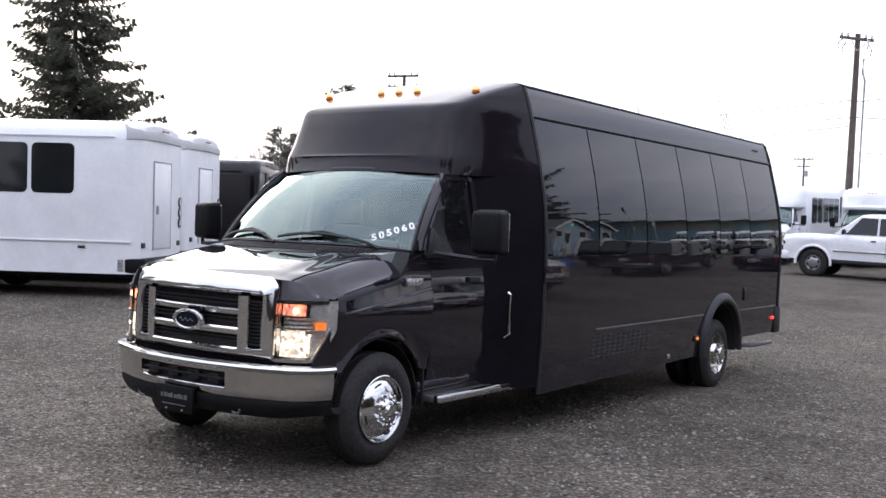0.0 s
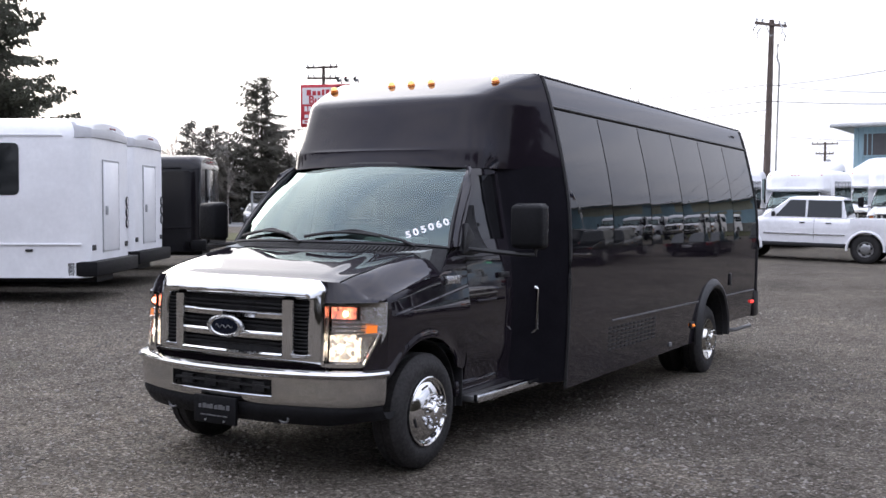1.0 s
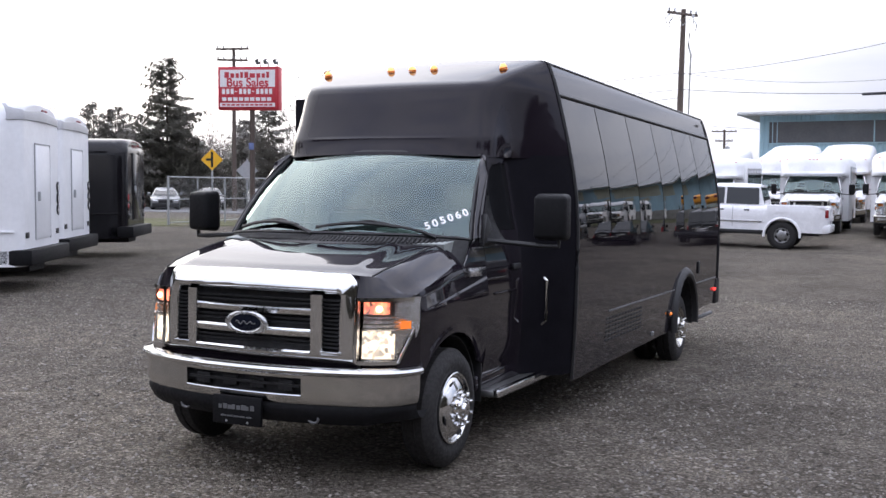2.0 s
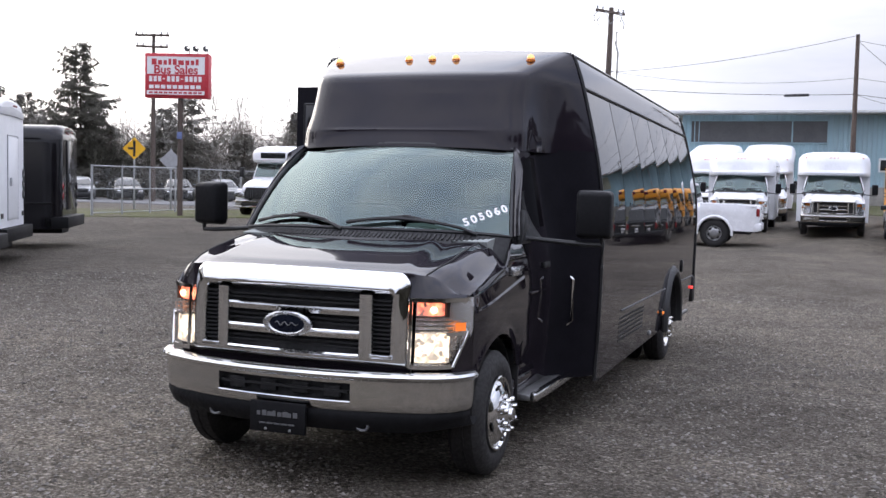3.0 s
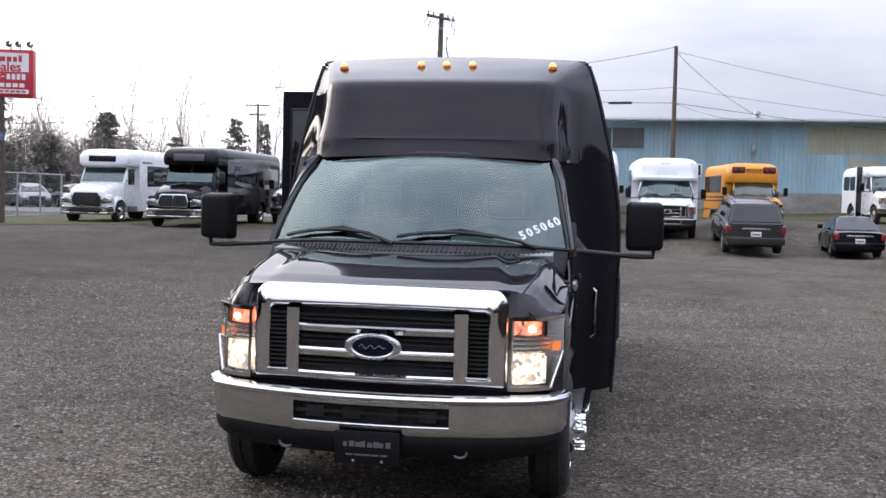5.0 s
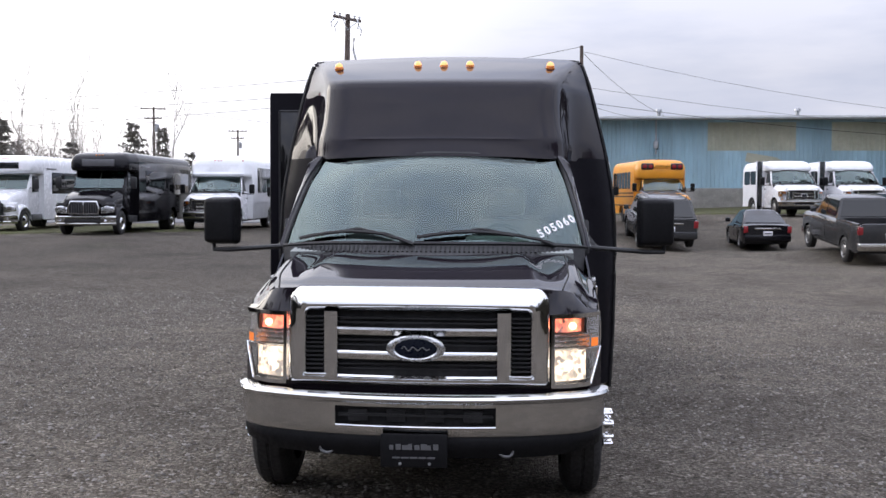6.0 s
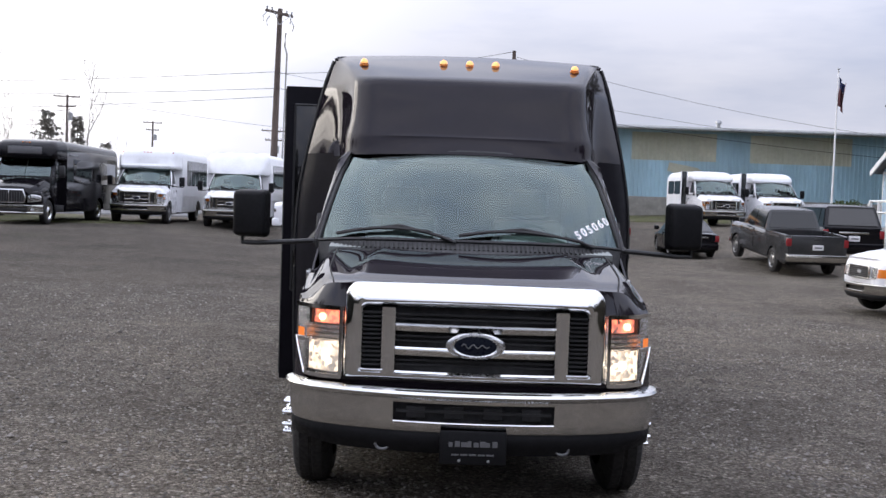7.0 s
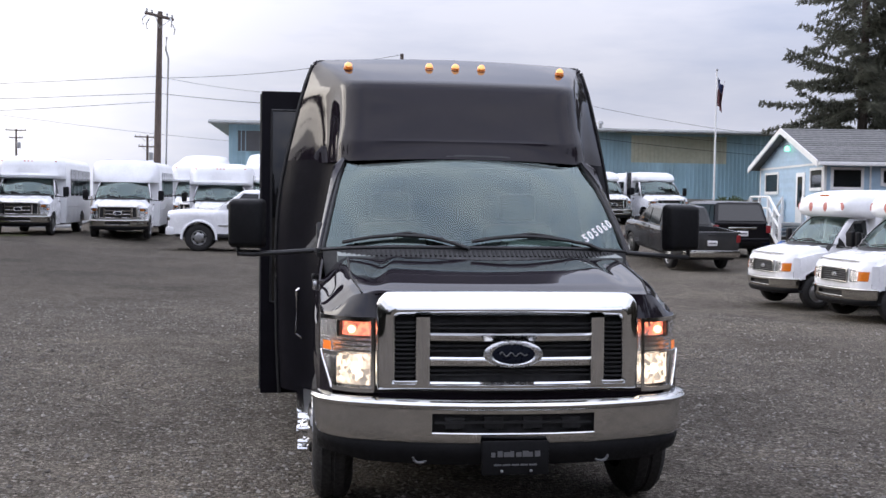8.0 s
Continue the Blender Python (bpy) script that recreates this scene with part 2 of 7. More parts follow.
M_brush = material("winter_brush", (0.19, 0.165, 0.145), 0.95, vary=0.35, scale=0.6)
M_brush_dark = material("evergreen_brush", (0.085, 0.082, 0.062), 0.95, vary=0.4, scale=0.6)
M_shrub = material("shrub_leaves", (0.06, 0.085, 0.035), 0.8, vary=0.35, scale=5)
M_flag_red = material("flag_red_cloth", (0.09, 0.03, 0.035), 0.85, vary=0.15, scale=9)
M_flag_blue = material("flag_navy_cloth", (0.03, 0.04, 0.11), 0.85, vary=0.15, scale=9)
M_tarp = material("blue_tarp", (0.05, 0.14, 0.42), 0.45, vary=0.2, scale=7)
M_plateblue = material("faded_blue_plate", (0.13, 0.17, 0.34), 0.6, vary=0.12, scale=9)
M_asphalt = material("asphalt", (0.13, 0.13, 0.135), 0.9, vary=0.2, scale=1.5, bump=0.004, bump_scale=90)
M_green_glow = glowing("green_porch_lamp", (0.25, 1.0, 0.55), 3.0, (0.2, 0.6, 0.35))


def leafy(m, amount):
    """Lets some light through thin needles and leaves."""
    t = m.node_tree
    b = t.nodes["Principled BSDF"]
    tr, mx = t.nodes.new("ShaderNodeBsdfTranslucent"), t.nodes.new("ShaderNodeMixShader")
    mx.inputs[0].default_value = amount
    t.links.new(b.inputs["Base Color"].links[0].from_socket, tr.inputs["Color"])
    t.links.new(b.outputs[0], mx.inputs[1])
    t.links.new(tr.outputs[0], mx.inputs[2])
    t.links.new(mx.outputs[0], t.nodes["Material Output"].inputs["Surface"])


leafy(M_needles, 0.35)
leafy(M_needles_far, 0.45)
leafy(M_shrub, 0.4)


def ground_material(name, grassy):
    """Crushed gravel of separate stones, with darker patches, fines and thin moss."""
    m = bpy.data.materials.new(name)
    m.use_nodes = True
    t = m.node_tree
    b = t.nodes["Principled BSDF"]
    link = t.links.new
    co = t.nodes.new("ShaderNodeTexCoord")

    def tex(kind, s, detail=4.0, rough=0.55):
        n = t.nodes.new(kind)
        n.inputs["Scale"].default_value = s
        if kind == "ShaderNodeTexNoise":
            n.inputs["Detail"].default_value, n.inputs["Roughness"].default_value = detail, rough
        link(co.outputs["Object"], n.inputs["Vector"])
        return n

    def ramp(src, stops):
        r = t.nodes.new("ShaderNodeValToRGB")
        e = r.color_ramp.elements
        while len(e) < len(stops):
            e.new(0.5)
        for k, (p, c) in zip(e, stops):
            k.position, k.color = p, (*c, 1)
        link(src, r.inputs[0])
        return r.outputs[0]

    def mixc(fac, a, c, how="MIX"):
        n = t.nodes.new("ShaderNodeMix")
        n.data_type, n.blend_type = "RGBA", how
        if isinstance(fac, float):
            n.inputs["Factor"].default_value = fac
        else:
            link(fac, n.inputs["Factor"])
        for v, i in ((a, 6), (c, 7)):
            if isinstance(v, tuple):
                n.inputs[i].default_value = (*v, 1)
            else:
                link(v, n.inputs[i])
        return n.outputs[2]

    stones, small = tex("ShaderNodeTexVoronoi", 40), tex("ShaderNodeTexVoronoi", 88)
    sep, sep2 = t.nodes.new("ShaderNodeSeparateColor"), t.nodes.new("ShaderNodeSeparateColor")
    link(stones.outputs["Color"], sep.inputs[0])
    link(small.outputs["Color"], sep2.inputs[0])
    c1 = ramp(sep.outputs[0], [(0.0, (0.088, 0.078, 0.062)), (0.5, (0.182, 0.164, 0.136)), (0.84, (0.30, 0.274, 0.234)), (1.0, (0.54, 0.50, 0.45))])
    c2 = ramp(sep2.outputs[0], [(0.0, (0.080, 0.070, 0.057)), (0.6, (0.174, 0.156, 0.131)), (1.0, (0.40, 0.37, 0.32))])
    base = mixc(ramp(tex("ShaderNodeTexNoise", 9, 3).outputs["Fac"], [(0.42, (0, 0, 0)), (0.58, (1, 1, 1))]), c1, c2)
    # shade in the hollows between stones, multiplied into the colour
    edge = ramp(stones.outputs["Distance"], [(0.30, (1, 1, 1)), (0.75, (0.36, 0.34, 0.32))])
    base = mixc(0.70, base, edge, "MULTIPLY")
    # fines packed between the stones, and loose patches
    base = mixc(ramp(tex("ShaderNodeTexNoise", 14, 6, 0.7).outputs["Fac"], [(0.50, (0, 0, 0)), (0.66, (0.75, 0.75, 0.75))]), base, (0.135, 0.122, 0.102))
    base = mixc(0.9, base, ramp(tex("ShaderNodeTexNoise", 4.5, 6, 0.68).outputs["Fac"], [(0.32, (0.62, 0.61, 0.58)), (0.5, (0.96, 0.95, 0.94)), (0.68, (1.24, 1.23, 1.20))]), "MULTIPLY")
    base = mixc(0.8, base, ramp(tex("ShaderNodeTexNoise", 28, 5, 0.7).outputs["Fac"], [(0.36, (0.55, 0.55, 0.55)), (0.52, (1.0, 1.0, 1.0)), (0.70, (1.35, 1.35, 1.35))]), "MULTIPLY")
    base = mixc(0.8, base, ramp(tex("ShaderNodeTexNoise", 0.45, 5, 0.6).outputs["Fac"], [(0.30, (0.55, 0.53, 0.52)), (0.5, (0.9, 0.88, 0.87)), (0.72, (1.18, 1.13, 1.08))]), "MULTIPLY")
    base = mixc(ramp(tex("ShaderNodeTexNoise", 0.16, 7, 0.65).outputs["Fac"], [(0.60, (0, 0, 0)), (0.74, (0.40, 0.40, 0.40))]), base, (0.085, 0.095, 0.045))
    # broad darker zone round one point where the buses stand, its edge wavering
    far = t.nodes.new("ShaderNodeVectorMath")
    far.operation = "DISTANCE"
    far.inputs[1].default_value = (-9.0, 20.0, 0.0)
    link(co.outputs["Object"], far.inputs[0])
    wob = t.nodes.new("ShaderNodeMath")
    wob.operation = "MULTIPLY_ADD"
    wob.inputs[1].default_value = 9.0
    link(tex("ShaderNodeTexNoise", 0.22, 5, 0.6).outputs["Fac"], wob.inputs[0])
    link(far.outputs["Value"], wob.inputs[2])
    darker = t.nodes.new("ShaderNodeMapRange")
    darker.inputs["From Min"].default_value, darker.inputs["From Max"].default_value = 9.0, 20.0
    darker.inputs["To Min"].default_value, darker.inputs["To Max"].default_value = 0.5, 0.0
    link(wob.outputs[0], darker.inputs["Value"])
    base = mixc(darker.outputs[0], base, (0.030, 0.027, 0.024))
    if grassy:
        base = mixc(ramp(tex("ShaderNodeTexNoise", 1.3, 7, 0.7).outputs["Fac"], [(0.34, (0, 0, 0)), (0.56, (0.85, 0.85, 0.85))]), base, ramp(tex("ShaderNodeTexNoise", 22, 4).outputs["Fac"], [(0.3, (0.07, 0.085, 0.03)), (0.7, (0.17, 0.175, 0.075))]))
    link(base, b.inputs["Base Color"])
    b.inputs["Roughness"].default_value = 0.88
    b.inputs["Specular IOR Level"].default_value = 0.12
    bump = t.nodes.new("ShaderNodeBump")
    bump.inputs["Strength"].default_value, bump.inputs["Distance"].default_value = 1.0, 0.016
    bump.invert = True
    mth = t.nodes.new("ShaderNodeMath")
    mth.operation = "ADD"
    link(stones.outputs["Distance"], mth.inputs[0])
    link(small.outputs["Distance"], mth.inputs[1])
    link(mth.outputs[0], bump.inputs["Height"])
    link(bump.outputs[0], b.inputs["Normal"])
    return m


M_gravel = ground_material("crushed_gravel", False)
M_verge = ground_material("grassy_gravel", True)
M_stone = material("loose_stone", (0.15, 0.142, 0.135), 0.85, vary=0.3, scale=30)
_t = M_stone.node_tree
_g = _t.nodes.new("ShaderNodeNewGeometry")
_r = _t.nodes.new("ShaderNodeValToRGB")
for _e, (_p, _c) in zip(_r.color_ramp.elements, ((0.0, (0.07, 0.062, 0.054, 1)), (1.0, (0.31, 0.285, 0.255, 1)))):
    _e.position, _e.color = _p, _c
_t.links.new(_g.outputs["Random Per Island"], _r.inputs[0])
_t.links.new(_r.outputs[0], _t.nodes["Principled BSDF"].inputs["Base Color"])


# ---- building helpers ----
def part(name, bm, mat, parent=None, label="", angle=38):
    """Links a bmesh as one mesh object, under a thing or a part."""
    me = bpy.data.meshes.new(name)
    bmesh.ops.recalc_face_normals(bm, faces=bm.faces)
    bm.to_mesh(me)
    bm.free()
    me.materials.append(mat)
    for p in me.polygons:
        p.use_smooth = True
    me.set_sharp_from_angle(angle=radians(angle))
    ob = new(name, me)
    if parent is not None:
        ob.parent = parent
    if label:
        tagged(ob, label)
    return ob


def thing(name, m, label, category, group="", kind=""):
    ob = new(name)
    ob.empty_display_size = 0.2
    ob.matrix_world = m
    return tagged(ob, label, category, group, kind)


def box(x0, x1, y0, y1, z0, z1, bevel=0.0, seg=2):
    bm = bmesh.new()
    bmesh.ops.create_cube(bm, size=1, matrix=Matrix.Translation(((x0 + x1) / 2, (y0 + y1) / 2, (z0 + z1) / 2)) @ Matrix.Diagonal((abs(x1 - x0), abs(y1 - y0), abs(z1 - z0), 1)))
    if bevel:
        bmesh.ops.bevel(bm, geom=bm.edges[:], offset=bevel, segments=seg, profile=0.5, affect="EDGES")
    return bm


def join(*bms):
    out = bms[0]
    for b in bms[1:]:
        me = bpy.data.meshes.new("tmp")
        b.to_mesh(me)
        b.free()
        out.from_mesh(me)
        bpy.data.meshes.remove(me)
    return out


def moved(bm, m):
    bm.transform(m)
    return bm


def skin(rows, closed=False, bm=None):
    """Quads between rows of points of equal length."""
    bm = bm or bmesh.new()
    vs = [[bm.verts.new(p) for p in r] for r in rows]
    n = len(vs[0])
    for a, b in zip(vs, vs[1:]):
        for i in range(n if closed else n - 1):
            j = (i + 1) % n
            try:
                bm.faces.new((a[i], a[j], b[j], b[i]))
            except ValueError:
                pass
    return bm


def thick(bm, d):
    """Gives a sheet a thickness d, away from its normals."""
    bmesh.ops.remove_doubles(bm, verts=bm.verts, dist=1e-5)
    bmesh.ops.recalc_face_normals(bm, faces=bm.faces)
    bmesh.ops.solidify(bm, geom=bm.faces[:], thickness=d)
    return bm


def tube(path, r, n=8, r1=None):
    pts = [Vector(p) for p in path]
    r1 = r if r1 is None else r1
    rows = []
    up = Vector((0, 0, 1))
    for i, p in enumerate(pts):
        d = (pts[min(i + 1, len(pts) - 1)] - pts[max(i - 1, 0)]).normalized()
        a = d.cross(up)
        a = a.normalized() if a.length > 1e-3 else Vector((1, 0, 0))
        b = d.cross(a)
        k = r + (r1 - r) * i / max(1, len(pts) - 1)
        rows.append([p + (a * math.cos(t) + b * math.sin(t)) * k for t in (2 * math.pi * j / n for j in range(n))])
    bm = skin(rows, closed=True)
    for row in (0, -1):
        bm.verts.ensure_lookup_table()
    bm.verts.ensure_lookup_table()
    for s in (range(n), range(len(rows) * n - n, len(rows) * n)):
        try:
            bm.faces.new([bm.verts[k] for k in s])
        except ValueError:
            pass
    return bm


def lathe(profile, n=32, axis="x", cap=False):
    """Turns (along, radius) about an axis."""
    rows = []
    for a, r in profile:
        row = []
        for j in range(n):
            t = 2 * math.pi * j / n
            c, s = r * math.cos(t), r * math.sin(t)
            row.append((a, c, s) if axis == "x" else (c, a, s) if axis == "y" else (c, s, a))
        rows.append(row)
    bm = skin(rows, closed=True)
    if cap:
        bm.verts.ensure_lookup_table()
        for s in (range(n), range(len(rows) * n - n, len(rows) * n)):
            bm.faces.new([bm.verts[k] for k in s])
    return bm


def prism(poly, a0, a1, axis="x", bevel=0.0):
    """A polygon drawn in the two other axes, pushed from a0 to a1 along the axis."""
    def at(a, p):
        return (a, p[0], p[1]) if axis == "x" else (p[0], a, p[1]) if axis == "y" else (p[0], p[1], a)
    bm = bmesh.new()
    f = bm.faces.new([bm.verts.new(at(a0, p)) for p in poly])
    e = bmesh.ops.extrude_face_region(bm, geom=[f])
    d = at(a1 - a0, (0, 0))
    bmesh.ops.translate(bm, vec=d, verts=[v for v in e["geom"] if isinstance(v, bmesh.types.BMVert)])
    if bevel:
        bmesh.ops.bevel(bm, geom=bm.edges[:], offset=bevel, segments=2, profile=0.5, affect="EDGES")
    return bm


def smooth01(t):
    t = max(0.0, min(1.0, t))
    return t * t * (3 - 2 * t)


def curve_at(table, v):
    """Piecewise value from (position, value) pairs."""
    if v <= table[0][0]:
        return table[0][1]
    for (a, p), (b, q) in zip(table, table[1:]):
        if v <= b:
            return p + (q - p) * (v - a) / (b - a)
    return table[-1][1]


def span(a, b, n):
    return [a + (b - a) * i / (n - 1) for i in range(n)]


def lettering(name, words, size, m, mat, parent=None, depth=0.004, align="LEFT", weight=0.0):
    cu = bpy.data.curves.new(name, "FONT")
    cu.body, cu.size, cu.extrude, cu.align_x = words, size, depth, align
    cu.offset = size * weight
    tmp = bpy.data.objects.new("tmp", cu)
    me = bpy.data.meshes.new_from_object(tmp)
    bpy.data.objects.remove(tmp)
    me.transform(m)
    me.materials.clear()
    me.materials.append(mat)
    ob = new(name, me)
    if parent is not None:
        ob.parent = parent
    return ob


# ---- the lie of the lot: (x, y, height) ----
LEVELS = [(6, -6, 0.0), (0, -5, 0.0), (-6, -4, 0.0), (0, 0.9, -0.035), (0, 3.7, -0.105), (0, 6.6, -0.18), (4, 5, -0.10), (-5, 5, 0.0), (9, 13.0, -0.36), (5, 10, -0.2), (2, 12, -0.2), (10, 24, -0.24), (9, 30, -0.2),
          (6, 26, -0.15), (-3.7, 30, 0.0), (0, 29.5, -0.1), (3.4, 33, 0.30), (0, 35, 0.3), (-10, 34, 0.33), (-12.4, 27, 0.36), (-17, 29, 0.33), (-19, 26, 0.3),
          (-10, 8, 0.05), (-13, 14, 0.15), (7.4, 36.5, 0.55), (13, 40.5, 0.75), (16, 41, 0.75), (20, 52, 1.1), (0, 52, 1.1), (15, 27, 0.05), (11.2, 27.6, 0.10), (-30, 40, 0.25), (-45, 30, 0.3), (30, 20, 0.0)]


def land(x, y):
    top = low = 1e-9
    for a, b, h in LEVELS:
        d = (x - a) ** 2 + (y - b) ** 2
        w = 1.0 / (d + 1.5) ** 2
        top += w * h
        low += w
    return top / low


# ---- ground: one sheet to the horizon, finer near the buses ----
def spread_line(near, far, n):
    k = np.linspace(-1, 1, n)
    return np.sinh(k * 5.2) / np.sinh(5.2) * far + k * near


gx, gy_ = spread_line(22, 1500, 121), spread_line(26, 1500, 131) + 14
verts = [(float(x), float(y), land(float(x), float(y)) + 0.012 * noise.noise(Vector((x * 0.5, y * 0.5, 3)))) for y in gy_ for x in gx]
faces = [(j * len(gx) + i, j * len(gx) + i + 1, (j + 1) * len(gx) + i + 1, (j + 1) * len(gx) + i) for j in range(len(gy_) - 1) for i in range(len(gx) - 1)]
me = bpy.data.meshes.new("ground")
me.from_pydata(verts, [], faces)
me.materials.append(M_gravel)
for p in me.polygons:
    p.use_smooth = True
ground = tagged(new("ground", me), "grey crushed gravel lot with darker patches and thin moss", "ground", kind="structure")


# ---- the truck cab that most of the buses share; local: x across, y from the front bumper backwards, z from the ground ----
def cab_side(z):
    return curve_at([(0.30, 0.93), (0.5, 0.955), (0.7, 0.975), (1.0, 0.985), (1.25, 0.968), (1.38, 0.945), (1.93, 0.842), (2.0, 0.83)], z)


def windshield_at(u, v):
    """u -1..1 across, v 0 at the cowl..1 at the header."""
    xb, xt = 0.945 * u, 0.80 * u
    low = Vector((xb, 0.98 + 0.27 * u * u, 1.385 + 0.026 * max(0.0, 1 - u ** 4)))
    top = Vector((xt, 1.615 + 0.165 * u * u, 1.982 - 0.028 * u * u))
    return low.lerp(top, v) + Vector((0, -0.03, 0.03)) * (4 * v * (1 - v))


def wheel(parent, x, y, z, r, side, rim_mat, steer=0.0, dish=0.06, rim_r=0.225, width=0.225, lugs=8, holes=8, rim_label="", detail=True, cover=False):
    """A wheel whose outer face lies at x, on the side +1 or -1."""
    n = 40 if detail else 24
    w = width
    prof = [(-w, rim_r), (-w, r * 0.80), (-w + 0.02, r * 0.93), (-w + 0.05, r), (-w * 0.5 - 0.012, r), (-w * 0.5 - 0.006, r - 0.008), (-w * 0.5 + 0.006, r - 0.008), (-w * 0.5 + 0.012, r),
            (-0.05, r), (-0.02, r * 0.93), (-0.003, r * 0.80), (0.0, r * 0.72), (-0.012, rim_r + 0.008), (-0.02, rim_r - 0.004)]
    place = Matrix.Translation((x, y, z)) @ Matrix.Rotation(radians(steer), 4, "Z") @ Matrix.Diagonal((side, 1, 1, 1))
    tyre = part("tyre", moved(lathe(prof, n), place), M_rubber, parent)
    d = dish
    prof = [(-0.02, rim_r), (-0.008, rim_r), (-0.006, rim_r - 0.012), (-0.03, rim_r - 0.028), (-d * 0.55, rim_r * 0.80), (-d * 0.15, rim_r * 0.62), (0.0, rim_r * 0.50), (0.004, rim_r * 0.40), (0.004, 0.004)]
    if cover:
        prof = [(-0.02, rim_r), (0.000, rim_r), (0.004, rim_r - 0.006), (0.002, rim_r - 0.014), (-0.014, rim_r - 0.022), (-0.016, rim_r - 0.028), (-0.004, rim_r * 0.82), (0.014, rim_r * 0.68), (0.026, rim_r * 0.56), (0.030, rim_r * 0.50), (0.032, 0.004)]
    rim = part("rim", moved(lathe(prof, n), place), rim_mat, tyre, rim_label)
    if not detail:
        return tyre
    if cover:
        part("hub", moved(lathe([(0.030, rim_r * 0.36), (0.052, rim_r * 0.34), (0.066, rim_r * 0.27), (0.070, rim_r * 0.20), (0.088, rim_r * 0.17), (0.092, 0.004)], 24), place), rim_mat, tyre)
        for k in range(lugs):
            t = 2 * math.pi * (k + 0.5) / lugs
            m = place @ Matrix.Translation((0.030, math.cos(t) * rim_r * 0.43, math.sin(t) * rim_r * 0.43))
            part("lug_nut", moved(lathe([(0.0, 0.019), (0.006, 0.019), (0.008, 0.014), (0.040, 0.014), (0.052, 0.010), (0.055, 0.002)], 8), m), rim_mat, rim)
        for k in range(holes):
            t = 2 * math.pi * (k + 0.2) / holes
            m = place @ Matrix.Rotation(t, 4, "X") @ Matrix.Translation((0.0075, rim_r * 0.745, 0)) @ Matrix.Rotation(radians(-38), 4, "Z") @ Matrix.Diagonal((1, 0.75, 1.45, 1))
            part("hand_hole", moved(lathe([(-0.004, 0.023), (0.004, 0.021), (0.002, 0.002)], 14), m), M_dark, rim)
        return tyre
    part("hub", moved(lathe([(0.0, rim_r * 0.38), (0.035, rim_r * 0.36), (0.05, rim_r * 0.30), (0.055, 0.004)], 24), place), rim_mat, tyre)
    for k in range(lugs):
        t = 2 * math.pi * (k + 0.5) / lugs
        m = place @ Matrix.Translation((0.0, math.cos(t) * rim_r * 0.47, math.sin(t) * rim_r * 0.47))
        part("lug_nut", moved(lathe([(0.0, 0.016), (0.030, 0.016), (0.042, 0.012), (0.052, 0.010), (0.055, 0.002)], 8), m), rim_mat, rim)
    for k in range(holes):
        t = 2 * math.pi * k / holes
        m = place @ Matrix.Translation((-d * 0.30 + 0.002, math.cos(t) * rim_r * 0.74, math.sin(t) * rim_r * 0.74))
        part("hand_hole", moved(lathe([(0.0, 0.021), (0.004, 0.019), (0.003, 0.002)], 12), m), M_dark, rim)
    return tyre


def bumper_line(x):
    """How far back the bumper's face stands at x: a shallow bow with elliptic corners."""
    a = abs(x)
    if a <= 0.80:
        return 0.02 + 0.18 * (a / 0.85) ** 2.3
    k = min(1.0, (a - 0.652) / 0.338)
    return 0.1766 + 0.312 * (0.899 - math.sqrt(1 - k * k))


def bumper_bar():
    """The pressed face bar: rolled top ledge, flat face, a slot left open in the middle."""
    prof = [(0.452, 0.035), (0.456, 0.010), (0.470, 0.0), (0.504, -0.006), (0.556, -0.010), (0.608, -0.010), (0.626, -0.014), (0.638, -0.030), (0.652, -0.036), (0.666, -0.028), (0.674, -0.006), (0.675, 0.030)]
    turn_ = [0.652 + 0.338 * math.sin(t) for t in span(0.47, 1.50, 18)]
    xs = sorted(set([round(v, 4) for v in span(-0.80, 0.80, 37) + turn_ + [-v for v in turn_]] + [-0.415, 0.415]))
    bm = bmesh.new()
    vs = []
    for x in xs:
        a, b = max(-0.9895, x - 0.002), min(0.9895, x + 0.002)
        t = Vector((b - a, bumper_line(b) - bumper_line(a))).normalized()
        vs.append([bm.verts.new((x - t.y * dy, bumper_line(x) + t.x * dy, z)) for z, dy in prof])
    for i in range(len(xs) - 1):
        for j in range(len(prof) - 1):
            if abs(xs[i] + xs[i + 1]) / 2 < 0.415 and prof[j][0] > 0.503 and prof[j + 1][0] < 0.609:
                continue
            bm.faces.new((vs[i][j], vs[i + 1][j], vs[i + 1][j + 1], vs[i][j + 1]))
    return bm


def headlamp_face(x, dy=0.0):
    """How far back the lens stands at x."""
    return 0.182 + 0.22 * (max(0.0, x - 0.70) / 0.275) ** 2.2 + dy


def bonnet_at(x, v):
    """x -1..1 across, v 0 at the nose..1 at the cowl."""
    a = abs(x)
    y0 = 0.20 + 0.055 * a ** 2 + 0.20 * (max(0.0, 0.95 * a - 0.69) / 0.26) ** 2.2
    y1 = 0.850 + 0.35 * a * a
    y = y0 + (y1 - y0) * v
    wide = 0.90 + 0.065 * smooth01((y - 0.16) / 0.4)
    z = 1.205 + 0.175 * smooth01((y - 0.05) / 1.15) ** 0.85
    z += 0.030 * (1 - smooth01((a - 0.66 + 0.12 * v) / 0.10)) * smooth01(v * 1.6 + 0.12) - 0.010 * a * a
    z -= 0.016 * smooth01((a - 0.70) / 0.25) + 0.14 * smooth01((a - 0.80) / 0.20) ** 2
    z -= 0.014 * (1 - smooth01(v * 6)) + 0.02 * smooth01((v - 0.93) / 0.07)
    z -= 0.014 * smooth01(v) * (1 - smooth01((a - 0.55) / 0.35))
    return Vector((x * wide, y, z))


